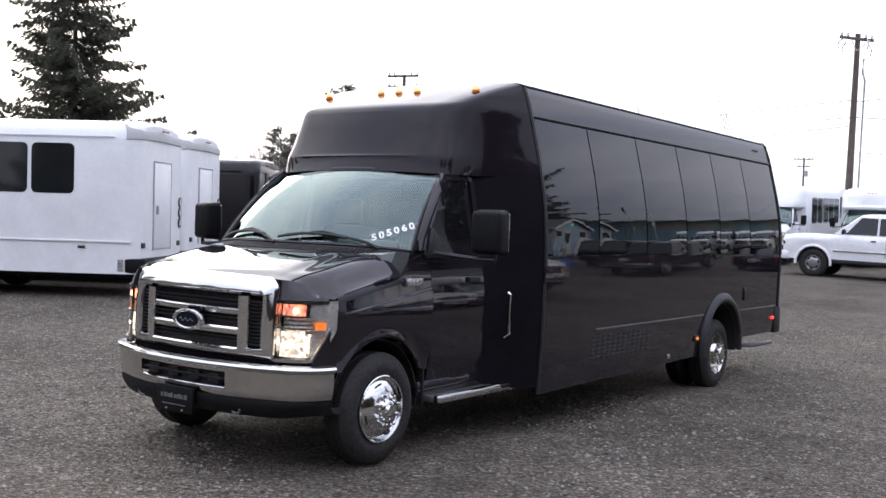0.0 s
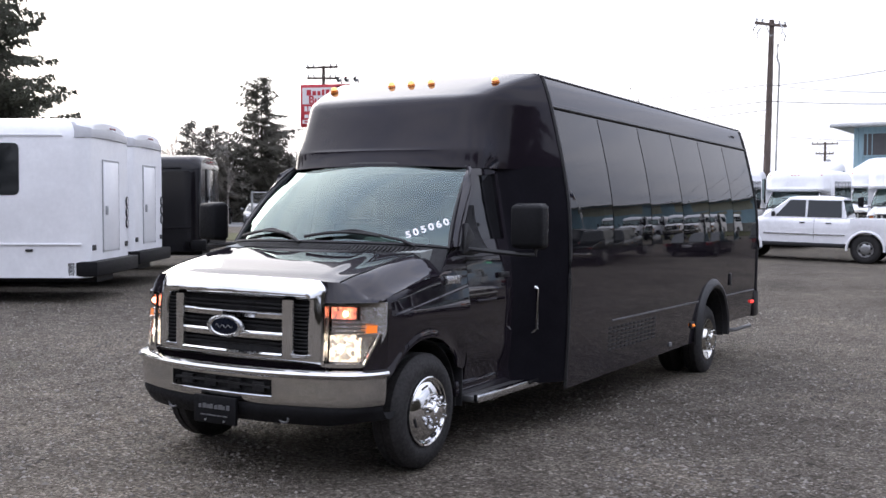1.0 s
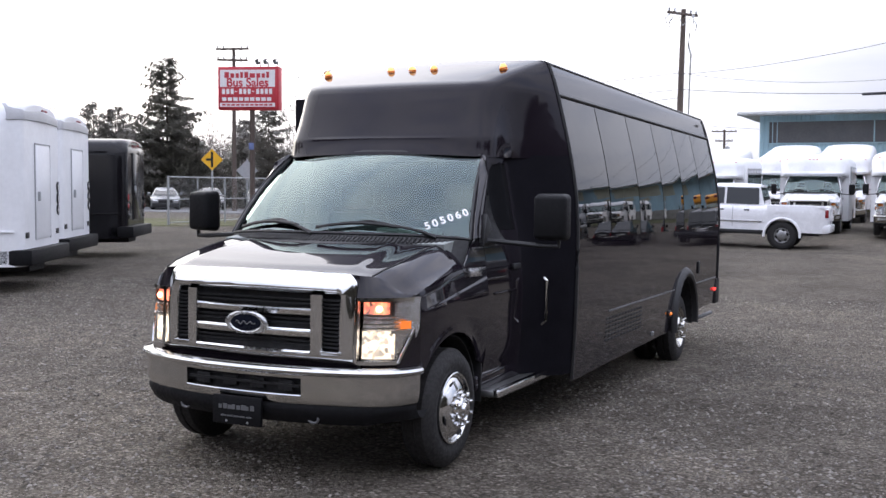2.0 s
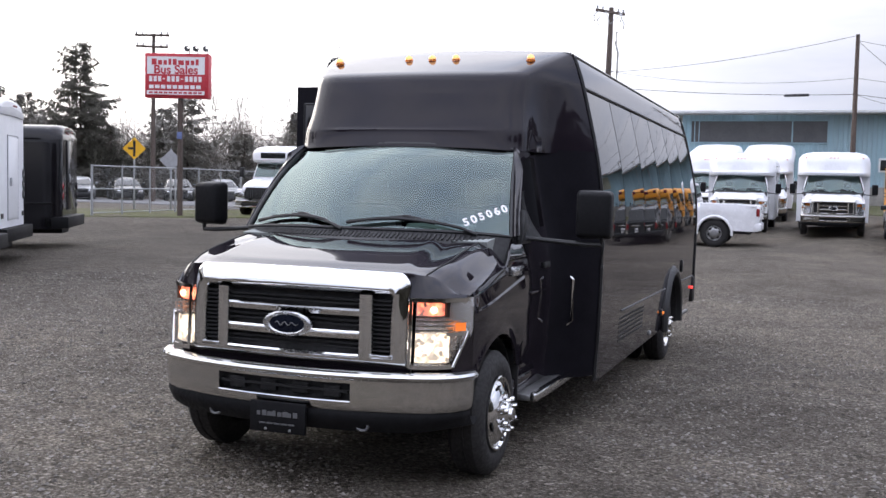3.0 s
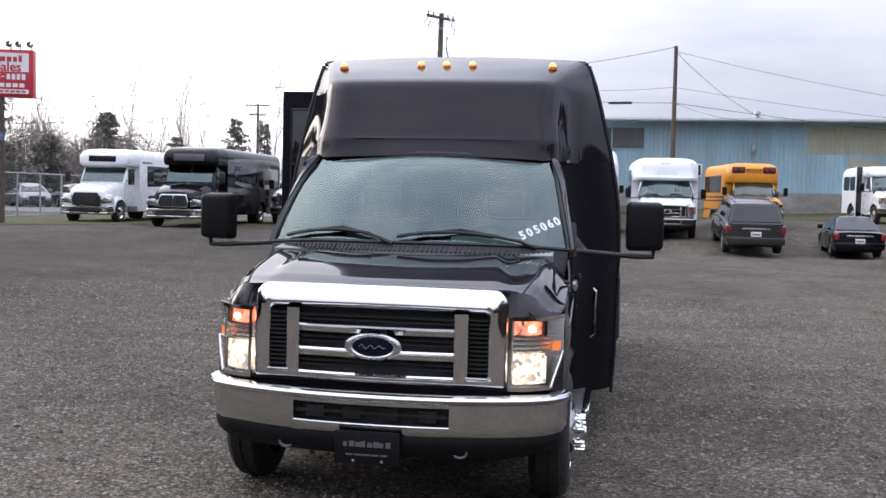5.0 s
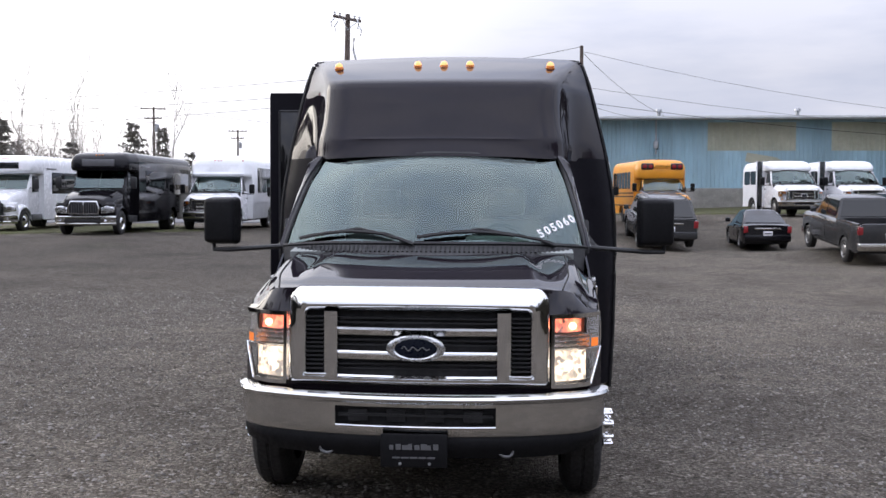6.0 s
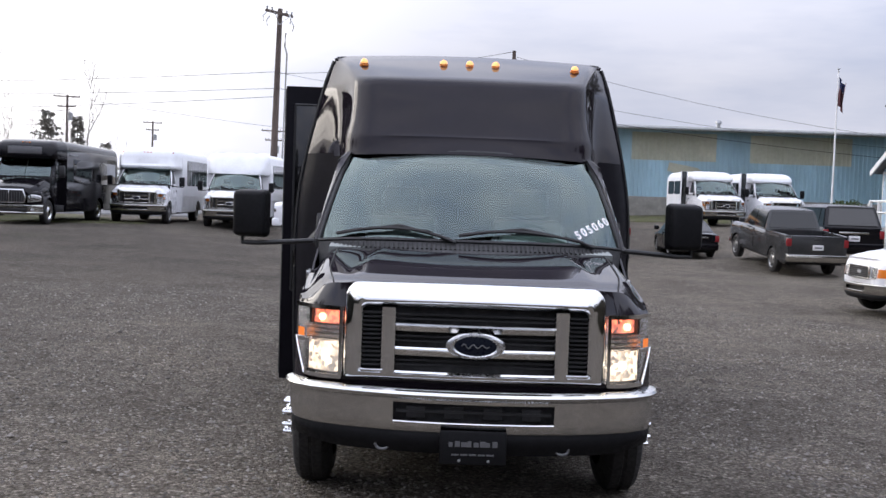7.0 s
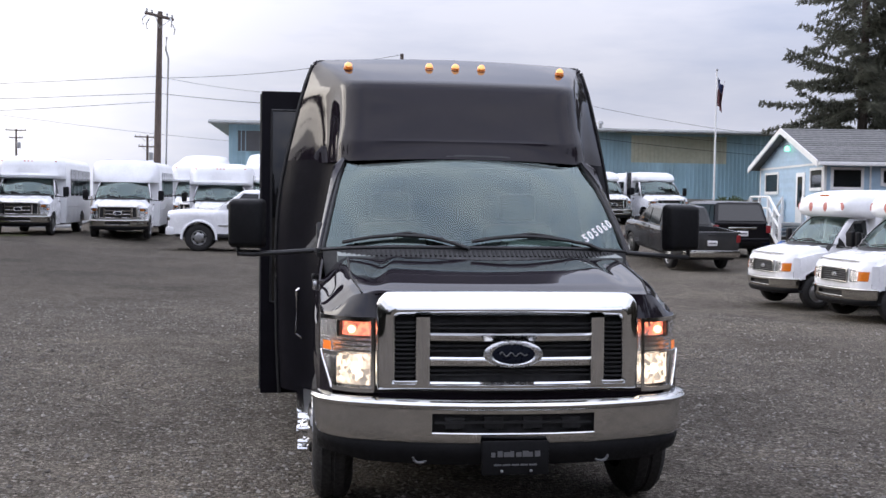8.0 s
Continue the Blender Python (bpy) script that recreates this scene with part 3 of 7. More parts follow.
def grille_and_lamps(bus, paint, chrome, lit, detail):
    # grille: one rounded chrome surround, its top face leaning back, two pillars and three bars
    gy = 0.115
    corner = [(math.sin(t), math.cos(t)) for t in span(0, math.pi / 2, 8)]

    def bow(x):
        return 0.07 * (x / 0.69) ** 2

    def loop_at(hw, low, high, r):
        half = [(0.0, high), (hw * 0.3, high), (hw * 0.6, high)] + [(hw - r + r * a, high - r + r * b) for a, b in corner] + [(hw, z) for z in (1.0, 0.9, 0.8, low + 0.02)] + [(hw - 0.006, low), (hw * 0.6, low), (hw * 0.3, low), (0.0, low)]
        return half + [(-x, z) for x, z in reversed(half[1:-1])]
    shape = [loop_at(0.692, 0.700, 1.207, 0.075), loop_at(0.592, 0.752, 1.079, 0.022)]

    def ring(k, side, over):
        """k 0 outer..1 inner; depth on the sides and on the top."""
        row = []
        for (a, b), (c, d) in zip(*shape):
            x, z = a + (c - a) * k, b + (d - b) * k
            w = smooth01((b - 1.06) / 0.10)
            row.append((x, gy + bow(x) + side + (over - side) * w + (max(z, 0.97) - 0.70) * 0.06, z + 0.010 * w * max(0.0, 1 - (x / 0.69) ** 2)))
        return row
    grille = part("grille", skin([ring(*v) for v in ((0, 0.06, 0.06), (0, 0.004, 0.016), (0.05, -0.010, 0.004), (0.16, -0.017, -0.004), (0.40, -0.020, -0.018), (0.60, -0.021, -0.032), (0.70, -0.021, -0.034), (0.80, -0.019, -0.026), (0.94, -0.012, -0.006), (1, 0.0, 0.006), (1, 0.05, 0.05))], closed=True), chrome, bus, "chrome grille surround", 40)
    part("grille_backing", skin([[(x, gy + bow(x) + 0.055 + (z - 0.7) * 0.06, z) for x in span(-0.66, 0.66, 9)] for z in (0.71, 1.12)]), M_dark, grille)
    part("grille_apron", skin([[(x, gy + bow(x) + 0.03, z) for x in span(-0.70, 0.70, 13)] for z in (0.60, 0.704)]), paint, grille)
    for s in (1, -1):
        rows = []
        for z in span(0.735, 1.085, 6):
            rows.append([(s * x, gy + bow(x) + dy + 0.004, z) for x, dy in ((0.414, 0.05), (0.415, 0.004), (0.421, -0.008), (0.432, -0.011), (0.456, -0.009), (0.480, -0.011), (0.491, -0.008), (0.497, 0.004), (0.498, 0.05))])
        part("grille_pillar", skin(rows), chrome, grille)
        part("grille_foot", box(min(s * 0.480, s * 0.60), max(s * 0.480, s * 0.60), gy + bow(0.54) - 0.020, gy + bow(0.54) + 0.045, 0.744, 0.760, 0.006), chrome, grille)
        if detail:
            for k in range(13):
                z = 0.772 + 0.023 * k
                part("vent_slat", box(min(s * 0.498, s * 0.592), max(s * 0.498, s * 0.592), gy + bow(0.54) + 0.025, gy + bow(0.54) + 0.05, z, z + 0.009), M_trim, grille)
    for z0, z1 in ((0.955, 1.003), (0.828, 0.880), (0.702, 0.754)):
        rows = []
        for x in span(-0.418, 0.418, 9):
            y = gy + bow(x) + (z0 - 0.7) * 0.06
            h = z1 - z0
            rows.append([(x, y + 0.05, z1), (x, y + 0.0, z1), (x, y - 0.009, z1 - h * 0.18), (x, y - 0.004, z1 - h * 0.30), (x, y + 0.002, z0 + 0.008), (x, y + 0.012, z0 + 0.002), (x, y + 0.05, z0)])
        part("grille_bar", skin(rows), chrome, grille)
    if detail:
        for z in (1.022, 1.045, 0.905, 0.930, 0.78, 0.803):
            part("mesh_bar", box(-0.412, 0.412, gy + 0.05, gy + 0.075, z, z + 0.008), M_trim, grille)
    em = part("emblem", moved(lathe([(0.02, 0.0), (0.02, 0.064), (0.004, 0.0705), (-0.006, 0.070), (-0.013, 0.064), (-0.014, 0.056), (-0.008, 0.050)], 32, "y"), Matrix.Translation((0, gy - 0.028, 0.902)) @ Matrix.Diagonal((2.2, 1, 1, 1))), M_silver, grille, "chrome-ringed oval emblem")
    field = part("emblem_field", moved(lathe([(-0.008, 0.051), (-0.0105, 0.03), (-0.0115, 0.001)], 32, "y"), Matrix.Translation((0, gy - 0.028, 0.902)) @ Matrix.Diagonal((2.2, 1, 1, 1))), M_emblem, em)
    part("emblem_mark", moved(tube([(-0.072 + 0.144 * k, 0, 0.012 * math.sin(19 * k) * (1 - 0.5 * k)) for k in span(0, 1, 30)], 0.0030, 6), Matrix.Translation((0, gy - 0.0415, 0.902))), M_rail, field)
    # headlamps that wrap round the corner
    for s in (1, -1):
        face = headlamp_face

        def edge(z):
            return 0.970 - 0.055 * max(0.0, 0.88 - z) / 0.18

        def sheet(x0, x1, z0, z1, dy, n=13, cut=True):
            return skin([[(s * x, face(x, dy) + 0.05 * (z - 0.7), z) for x in span(x0, min(x1, edge(z)) if cut else x1, n)] for z in span(z0, z1, 7)])
        lamp = part("headlamp", thick(sheet(0.705, 0.97, 0.70, 1.075, 0.075), 0.02), M_reflector, bus, "headlamp with the turn signal and low beam lit" if lit else "")
        part("lamp_sill", sheet(0.69, 0.972, 0.64, 0.90, 0.085, 13, False), paint, lamp)
        part("lamp_corner", skin([[(s * x, face(x, 0.008) + 0.05 * (z - 0.7), z) for x in span(edge(z), 0.974, 5)] for z in span(0.64, 0.885, 6)]), paint, lamp)
        part("lens", sheet(0.712, 0.964, 0.712, 1.062, 0.0), M_lens, lamp)
        for name, x0, x1, z0, z1 in (("trim_top", 0.704, 0.973, 1.056, 1.078), ("trim_bottom", 0.704, 0.95, 0.693, 0.715), ("trim_inner", 0.701, 0.717, 0.70, 1.075), ("trim_step", 0.885, 0.970, 0.872, 0.892)):
            part(name, thick(sheet(x0, x1, z0, z1, -0.006, 9), 0.012), chrome, lamp)
        part("trim_corner", tube([(s * edge(z), face(edge(z)) + 0.05 * (z - 0.7) - 0.002, z) for z in span(0.89, 0.70, 5)], 0.009, 8), chrome, lamp)
        for z in (0.895, 0.920, 0.945, 0.968):
            part("reflector_step", thick(sheet(0.72, 0.905, z, z + 0.009, 0.030), 0.012), chrome, lamp)
        # where the lamps are lit, this reflector is given a glow of its own
        part("side_reflector", sheet(0.918, 0.958, 0.896, 0.942, 0.008, 6), M_amber if lit else M_amber_off, lamp, "amber side lens")
        part("chamber_wall", thick(sheet(0.876, 0.890, 0.975, 1.056, 0.012, 4), 0.05), M_trim, lamp)
        part("corner_chamber", sheet(0.892, 0.960, 0.952, 1.050, 0.030), M_reflector, lamp)
        part("signal_chamber", sheet(0.724, 0.872, 0.980, 1.050, 0.040), M_signal_facets if lit else M_amber_off, lamp)
        part("beam_chamber", sheet(0.722, 0.888, 0.725, 0.882, 0.036), M_beam_facets if lit else M_reflector, lamp)
        part("bulb", moved(lathe([(0.0, 0.001), (0.004, 0.014), (0.014, 0.024), (0.03, 0.022)], 16, "y"), Matrix.Translation((s * 0.79, face(0.79, 0.024), 0.805))), M_beam if lit else M_silver, lamp)
        part("signal_bulb", moved(lathe([(0.0, 0.001), (0.004, 0.011), (0.014, 0.020), (0.03, 0.018)], 14, "y"), Matrix.Translation((s * 0.815, face(0.815, 0.026), 1.012))), M_orange_hot if lit else M_amber_off, lamp)


def older_face(bus, paint, chrome):
    """Painted header panel with a small framed grille, square headlamps and amber corner lamps."""
    rows = []
    for z, dy in ((0.66, 0.0), (0.74, -0.01), (0.78, -0.012), (1.04, 0.010), (1.10, 0.035), (1.185, 0.085)):
        rows.append([(x, headlamp_face(abs(x)) - 0.03 + dy + 0.05 * (z - 0.7), z) for x in span(-0.955, 0.955, 31)])
    part("header_panel", skin(rows), paint, bus)
    for s in (1, -1):
        part("header_cheek", skin([[(s * 0.955, headlamp_face(0.955) - 0.03, z), (s * 0.962, 0.62, z)] for z in (0.64, 0.9, 1.10)]), paint, bus)
    y = headlamp_face(0) - 0.045
    g = part("grille", join(box(-0.46, 0.46, y - 0.03, y + 0.04, 1.015, 1.045, 0.01), box(-0.46, 0.46, y - 0.04, y + 0.03, 0.765, 0.795, 0.01), box(-0.46, -0.43, y - 0.03, y + 0.03, 0.77, 1.04, 0.01), box(0.43, 0.46, y - 0.03, y + 0.03, 0.77, 1.04, 0.01)), chrome, bus, "chrome-framed grille")
    part("grille_backing", box(-0.435, 0.435, y + 0.004, y + 0.012, 0.79, 1.02), M_dark, g)
    for k in range(5):
        z = 0.822 + 0.041 * k
        part("grille_bar", box(-0.43, 0.43, y - 0.016, y + 0.003, z, z + 0.012, 0.003), M_rail, g)
    part("emblem", moved(lathe([(0.0, 0.045), (-0.010, 0.040), (-0.012, 0.001)], 20, "y"), Matrix.Translation((0, y - 0.02, 0.905)) @ Matrix.Diagonal((2.0, 1, 1, 1))), M_silver, g)
    for s in (1, -1):
        def pane(x0, x1, z0, z1, dy):
            return thick(skin([[(s * x, headlamp_face(x) - 0.045 + dy + 0.05 * (z - 0.7) + 0.02 * (z > 0.95), z) for x in span(x0, x1, 7)] for z in (z0, z1)]), 0.02)
        lamp = part("headlamp", pane(0.49, 0.745, 0.785, 1.025, 0.0), M_reflector, bus, "square clear headlamp")
        part("lens", pane(0.50, 0.735, 0.795, 1.015, -0.012), M_lens, lamp)
        part("corner_lamp", pane(0.765, 0.925, 0.815, 0.995, -0.004), M_amber_off, lamp, "amber corner lamp")


def truck_cab(bus, paint, chrome, lit=True, detail=True, wheel_r=0.372, front_z=0.345, rim=None, back=2.12, wipers=True, older=False):
    """Bonnet, wings, doors, windscreen, grille, lamps, bumper and front wheels."""
    rim = rim or M_chrome
    # bonnet and wing tops
    rows = [[bonnet_at(x, v) for x in span(-1, 1, 81)] for v in span(0, 1, 25)]
    part("bonnet", thick(skin(rows), 0.02), paint, bus)
    if detail:
        for s in (1, -1):
            part("bonnet_gap", tube([bonnet_at(s * 0.835, v) + Vector((0, 0, 0.0015)) for v in span(0.01, 0.97, 20)], 0.0045, 6), M_dark, bus)
    for s in (1, -1):
        rows = []
        for a in span(0.745, 1.0, 10):
            e = bonnet_at(s * a, 0)
            f = headlamp_face(abs(e.x)) + 0.05 * 0.386 + 0.012
            rows.append([e, (e.x, min(e.y, f + 0.02), (e.z + 1.074) / 2 + 0.012), (e.x, f, 1.072)])
        part("wing_nose", thick(skin(rows), 0.01), paint, bus)
    # wings with the wheel arch cut out, and the door skins below the window
    for s in (1, -1):
        rows = []
        for y in sorted(set(span(0.485, 1.45, 16) + span(0.485, 1.32, 25))):
            d = abs(y - 0.91)
            low = front_z + math.sqrt(max(0.0, 0.475 ** 2 - d * d)) if d < 0.475 else 0.56
            low = max(low, 0.50 if y > 0.9 else 0.62)
            wide = 0.90 + 0.065 * smooth01((y - 0.16) / 0.4)
            a_top = 1.205 + 0.175 * smooth01((y - 0.05) / 1.15) ** 0.85 - 0.172
            row = []
            fold = 0.985 + 0.145 * (y - 0.485) / 0.965
            f = (fold - low) / (a_top - low)
            for k in span(0, f - 0.02, 12) + span(f - 0.012, f + 0.012, 4) + span(f + 0.02, 1, 6) if detail else span(0, 1, 9):
                z = low + (a_top - low) * k
                lip = 0.016 * math.exp(-((z - low) / 0.05) ** 2) if d < 0.52 else 0.0
                x = wide + (cab_side(z) - 0.965) * smooth01((y - 0.3) / 0.5) + 0.010 * math.exp(-((z - 0.9) / 0.18) ** 2) + lip
                if detail:
                    x += 0.007 * (1 - smooth01((k - f + 0.012) / 0.024)) * smooth01((y - 0.52) / 0.15) * smooth01(k / (0.5 * f))
                row.append((s * (x if k < 0.999 else wide + 0.002), y, z))
            rows.append(row)
        part("wing", thick(skin(rows), 0.015), paint, bus)
        part("wheel_arch_liner", moved(thick(skin([[(xx, 0.91 + 0.46 * math.cos(t), front_z + 0.46 * math.sin(t)) for t in span(-0.1, math.pi - 0.25, 17)] for xx in (0.55, 0.94)]), 0.01), Matrix.Diagonal((s, 1, 1, 1))), M_dark, bus)
        rows = []
        for y in span(1.456, back, 8):
            row = []
            for z in span(0.47, 1.40, 14):
                crease = 0.010 * math.exp(-((z - 1.135) / 0.018) ** 2) + 0.008 * math.exp(-((z - 0.62) / 0.05) ** 2)
                row.append((s * (cab_side(z) + crease), y, z))
            rows.append(row)
        door = part("door", thick(skin(rows), 0.03), paint, bus)
        rows = []
        for y, zt in ((1.08, 1.20), (1.16, 1.265), (1.22, 1.33), (1.28, 1.375), (1.34, 1.402), (1.40, 1.402), (1.454, 1.402)):
            rows.append([(s * (cab_side(z) - 0.002), y, z) for z in span(1.15, zt, 7)])
        part("cowl_side", thick(skin(rows), 0.012), paint, bus)
        part("sill", moved(box(0.86, 0.955, 1.35, back + 0.2, 0.36, 0.475, 0.02), Matrix.Diagonal((s, 1, 1, 1))), paint, bus)
        part("door_handle", moved(box(0.975, 1.0, back - 0.22, back - 0.08, 1.16, 1.20, 0.008), Matrix.Diagonal((s, 1, 1, 1))), M_trim, door)
        part("door_pocket", moved(box(0.982, 0.994, 1.58, 1.98, 1.0, 1.02, 0.005), Matrix.Diagonal((s, 1, 1, 1))), paint, door)
        # door window in its frame
        outer = [(1.37, 1.395), (1.467, 1.54), (1.735, 1.945), (back, 1.965), (back, 1.395)]
        inner = [(1.60, 1.44), (1.575, 1.61), (1.80, 1.90), (back - 0.05, 1.915), (back - 0.05, 1.44)]
        frame_rows = [[(s * cab_side(z), y, z) for y, z in loop] for loop in (outer, inner)]
        frame_rows.append([(s * (cab_side(z) - 0.03), y, z) for y, z in inner])
        part("window_frame", skin(frame_rows, closed=True), paint, door)
        bm = bmesh.new()
        bm.faces.new([bm.verts.new((s * (cab_side(z) - 0.02), y, z)) for y, z in inner])
        pane = part("door_glass", thick(bm, 0.005), M_privacy if paint is M_black else M_darkglass, door)
        # pillar between windscreen and door
        rows = []
        for v in span(0.0, 1.0, 9):
            e = windshield_at(s * 1.0, v)
            o = Vector((s * cab_side(1.395 + 0.55 * v), 1.37 + 0.365 * v, 1.395 + 0.55 * v))
            rows.append([e, e.lerp(o, 0.35) + Vector((s * 0.008, -0.003, 0.002)), e.lerp(o, 0.7) + Vector((s * 0.007, -0.001, 0.002)), o])
        part("windscreen_pillar", thick(skin(rows), 0.03), paint, bus)
    # windscreen, its seal, and the cowl with a grid of louvres
    part("windscreen", skin([[windshield_at(u, v) for u in span(-1, 1, 25)] for v in span(0, 1, 9)]), M_windshield, bus, "green-tinted windscreen with a handwritten stock number" if lit else "")
    loop = [windshield_at(u, 0) for u in span(-1, 1, 25)] + [windshield_at(1, v) for v in span(0.1, 0.9, 8)] + [windshield_at(u, 1) for u in span(1, -1, 25)] + [windshield_at(-1, v) for v in span(0.9, 0.1, 8)]
    part("windscreen_seal", tube([p + Vector((0, -0.004, 0.004)) for p in loop + loop[:1]], 0.013, 6), M_trim, bus)
    rows = []
    for u in span(-1, 1, 25):
        a = windshield_at(u, 0)
        rows.append([(0.90 * u * 1.03, 0.830 + 0.35 * u * u, 1.338 - 0.14 * smooth01((abs(u) - 0.82) / 0.18) ** 2), (a.x, a.y - 0.02, a.z - 0.008), (a.x, a.y + 0.02, a.z + 0.004)])
    cowl = part("cowl", thick(skin(rows), 0.01), M_cowl, bus)
    if detail:
        for k in range(60):
            u = -0.88 + 1.76 * k / 59
            a = windshield_at(u, 0)
            part("louvre", moved(box(-0.006, 0.006, -0.036, 0.036, -0.003, 0.005), Matrix.Translation((a.x, a.y - 0.062, a.z - 0.028)) @ Matrix.Rotation(radians(26), 4, "X")), M_dark, cowl)
    if wipers:
        for u0, u1, up in ((-0.80, -0.10, 0.10), (0.0, 0.80, 0.10)):
            def on(u, v):
                return windshield_at(u, v) + Vector((0, -0.022, 0.020))
            blade = [on(u0 - 0.08 + 0.62 * k, 0.030 + 0.040 * math.sin(math.pi * k) + 0.020 * k) for k in span(0, 1, 8)]
            w = part("wiper_arm", tube([on(u1, -0.03), on(u1 - 0.10, 0.02), on(u0 + 0.33, 0.105), on(u0 + 0.22, 0.088)], 0.013, 6, 0.008), M_trim, bus)
            part("wiper_blade", tube(blade, 0.012, 6), M_trim, w)
    # interior
    part("dashboard", join(prism([(1.02, 1.36), (1.35, 1.40), (1.52, 1.36), (1.55, 1.15), (1.1, 1.1)], -0.86, 0.86, "x"), box(0.2, 0.62, 1.30, 1.52, 1.40, 1.45, 0.02)), M_dash, bus)
    part("steering_wheel", moved(lathe([(-0.012, 0.17), (0, 0.185), (0.012, 0.17), (0, 0.16), (-0.012, 0.17)], 24, "z"), Matrix.Translation((0.42, 1.62, 1.36)) @ Matrix.Rotation(radians(-65), 4, "X")), M_trim, bus)
    for x in (-0.45, 0.45):
        seat = part("driver_seat", join(box(x - 0.25, x + 0.25, 1.75, 2.2, 0.85, 1.0, 0.05), box(x - 0.25, x + 0.25, 2.12, 2.27, 0.95, 1.55, 0.06)), M_seat, bus)
        part("headrest", box(x - 0.13, x + 0.13, 2.14, 2.24, 1.57, 1.76, 0.04), M_seat, seat)
    part("cab_floor", box(-0.85, 0.85, 1.0, 2.55, 0.48, 0.56), M_dark, bus)
    part("header", box(-0.66, 0.66, 1.80, 2.6, 1.95, 1.975), M_seat, bus)
    if older:
        older_face(bus, paint, chrome)
    else:
        grille_and_lamps(bus, paint, chrome, lit, detail)
    # bumper: chrome face bar with a slot, black valance below
    bump = part("bumper", thick(bumper_bar(), 0.006), M_bumper if detail else chrome, bus, "curved chrome front bumper")
    part("bumper_slot", skin([[(x, bumper_line(x) + 0.06, z) for x in span(-0.43, 0.43, 7)] for z in (0.49, 0.62)]), M_dark, bump)
    part("slot_lip", tube([(x, bumper_line(x) - 0.004, 0.506) for x in span(-0.415, 0.415, 9)], 0.008, 8), chrome, bump)
    if detail:
        for x in (-0.30, -0.1, 0.1, 0.30):
            part("slot_bracket", box(x - 0.05, x + 0.05, 0.055, 0.075, 0.525, 0.585, 0.005), M_dark, bump)
        part("slot_bar", box(-0.4, 0.4, 0.05, 0.07, 0.552, 0.566), M_trim, bump)
    rows = []
    for x in span(-0.986, -0.84, 14) + span(-0.81, 0.81, 25) + span(0.84, 0.986, 14):
        y = bumper_line(x)
        dip = 0.030 * smooth01((abs(x) - 0.70) / 0.25)
        rows.append([(x, y + 0.015, 0.452), (x, y + 0.006, 0.43), (x, y + 0.016, 0.385 + dip), (x, y + 0.05, 0.338 + dip), (x, y + 0.10, 0.328 + dip), (x, y + 0.16, 0.40)])
    part("valance", skin(rows), M_shell, bus)
    if detail:
        for s in (1, -1):
            part("tow_hook", tube([(s * 0.47 + 0.035 * math.cos(t), 0.10, 0.372 + 0.026 * math.sin(t)) for t in span(0, 6.283, 13)], 0.008, 6), M_rail, bus, "bare steel tow hook")
    part("chassis", join(box(-0.45, 0.45, 0.35, 2.6, 0.30, 0.5), box(-0.85, 0.85, 0.83, 0.99, front_z - 0.06, front_z + 0.06), box(-0.8, 0.8, 0.2, 1.4, 0.5, 0.62)), M_dark, bus)
    for s in (1, -1):
        wheel(bus, s * 1.005, 0.91, front_z, wheel_r, s, rim, dish=0.055 if detail else 0.06, rim_label="polished steel wheel cover with raised lug nuts" if detail else "", detail=detail, holes=4, cover=detail)


def mirror_pair(bus, x=1.41, y=1.50, z=1.54, arm_from=0.95, w=0.235, h=0.31, d=0.15):
    for s in (1, -1):
        bm = box(-w / 2, w / 2, -d / 2, d / 2, -h / 2, h / 2, 0.034, 3)
        for v in bm.verts:
            v.co.y += 0.02 * (v.co.x / w) * s
            if v.co.y < 0:
                v.co.x *= 0.93
                v.co.z *= 0.94
        m = part("mirror", moved(bm, Matrix.Translation((s * x, y, z)) @ Matrix.Rotation(radians(8 * s), 4, "Z")), M_shell, bus, "black door mirror on a tubular arm")
        part("mirror_glass", moved(box(-w * 0.42, w * 0.42, -0.004, 0.004, -h * 0.42, h * 0.42, 0.003), Matrix.Translation((s * x, y + d / 2 + 0.006, z)) @ Matrix.Rotation(radians(8 * s), 4, "Z")), M_chrome, m)
        part("mirror_arm", tube([(s * arm_from, y - 0.06, z - 0.16), (s * (x - 0.05), y - 0.02, z - 0.19), (s * (x + 0.05), y, z - 0.19), (s * (x + 0.055), y, z - 0.12)], 0.016, 8), M_trim, m)
        part("mirror_bracket", prism([(y - 0.12, z - 0.20), (y + 0.10, z - 0.20), (y + 0.06, z - 0.10), (y - 0.06, z + 0.02)], min(s * (arm_from - 0.03), s * (arm_from + 0.03)), max(s * (arm_from - 0.03), s * (arm_from + 0.03)), "x", 0.01), M_trim, m)


# ---- the black shuttle bus ----
def body_side(z):
    return curve_at([(0.2, 1.212), (0.7, 1.238), (1.3, 1.248), (1.5, 1.243), (1.65, 1.234), (1.79, 1.217), (2.03, 1.172), (2.2, 1.132), (2.47, 1.066), (2.62, 1.020), (2.67, 1.0), (2.70, 0.978), (2.715, 0.95)], z)


BODY_0, BODY_1, REAR_Y, REAR_Z = 2.55, 8.32, 6.50, 0.277
ROOF_Z = 2.715


def roof_z(x, top=ROOF_Z, half=0.95, crown=0.03):
    return top + crown * (1 - (x / half) ** 2)


def skirt(y):
    d = abs(y - REAR_Y + 0.06)
    if d < 0.50:
        return 0.36 + 0.49 * math.sqrt(max(0.0, 1 - (d / 0.50) ** 2))
    return 0.275 + 0.012 * (y - BODY_0) if y < REAR_Y else 0.42


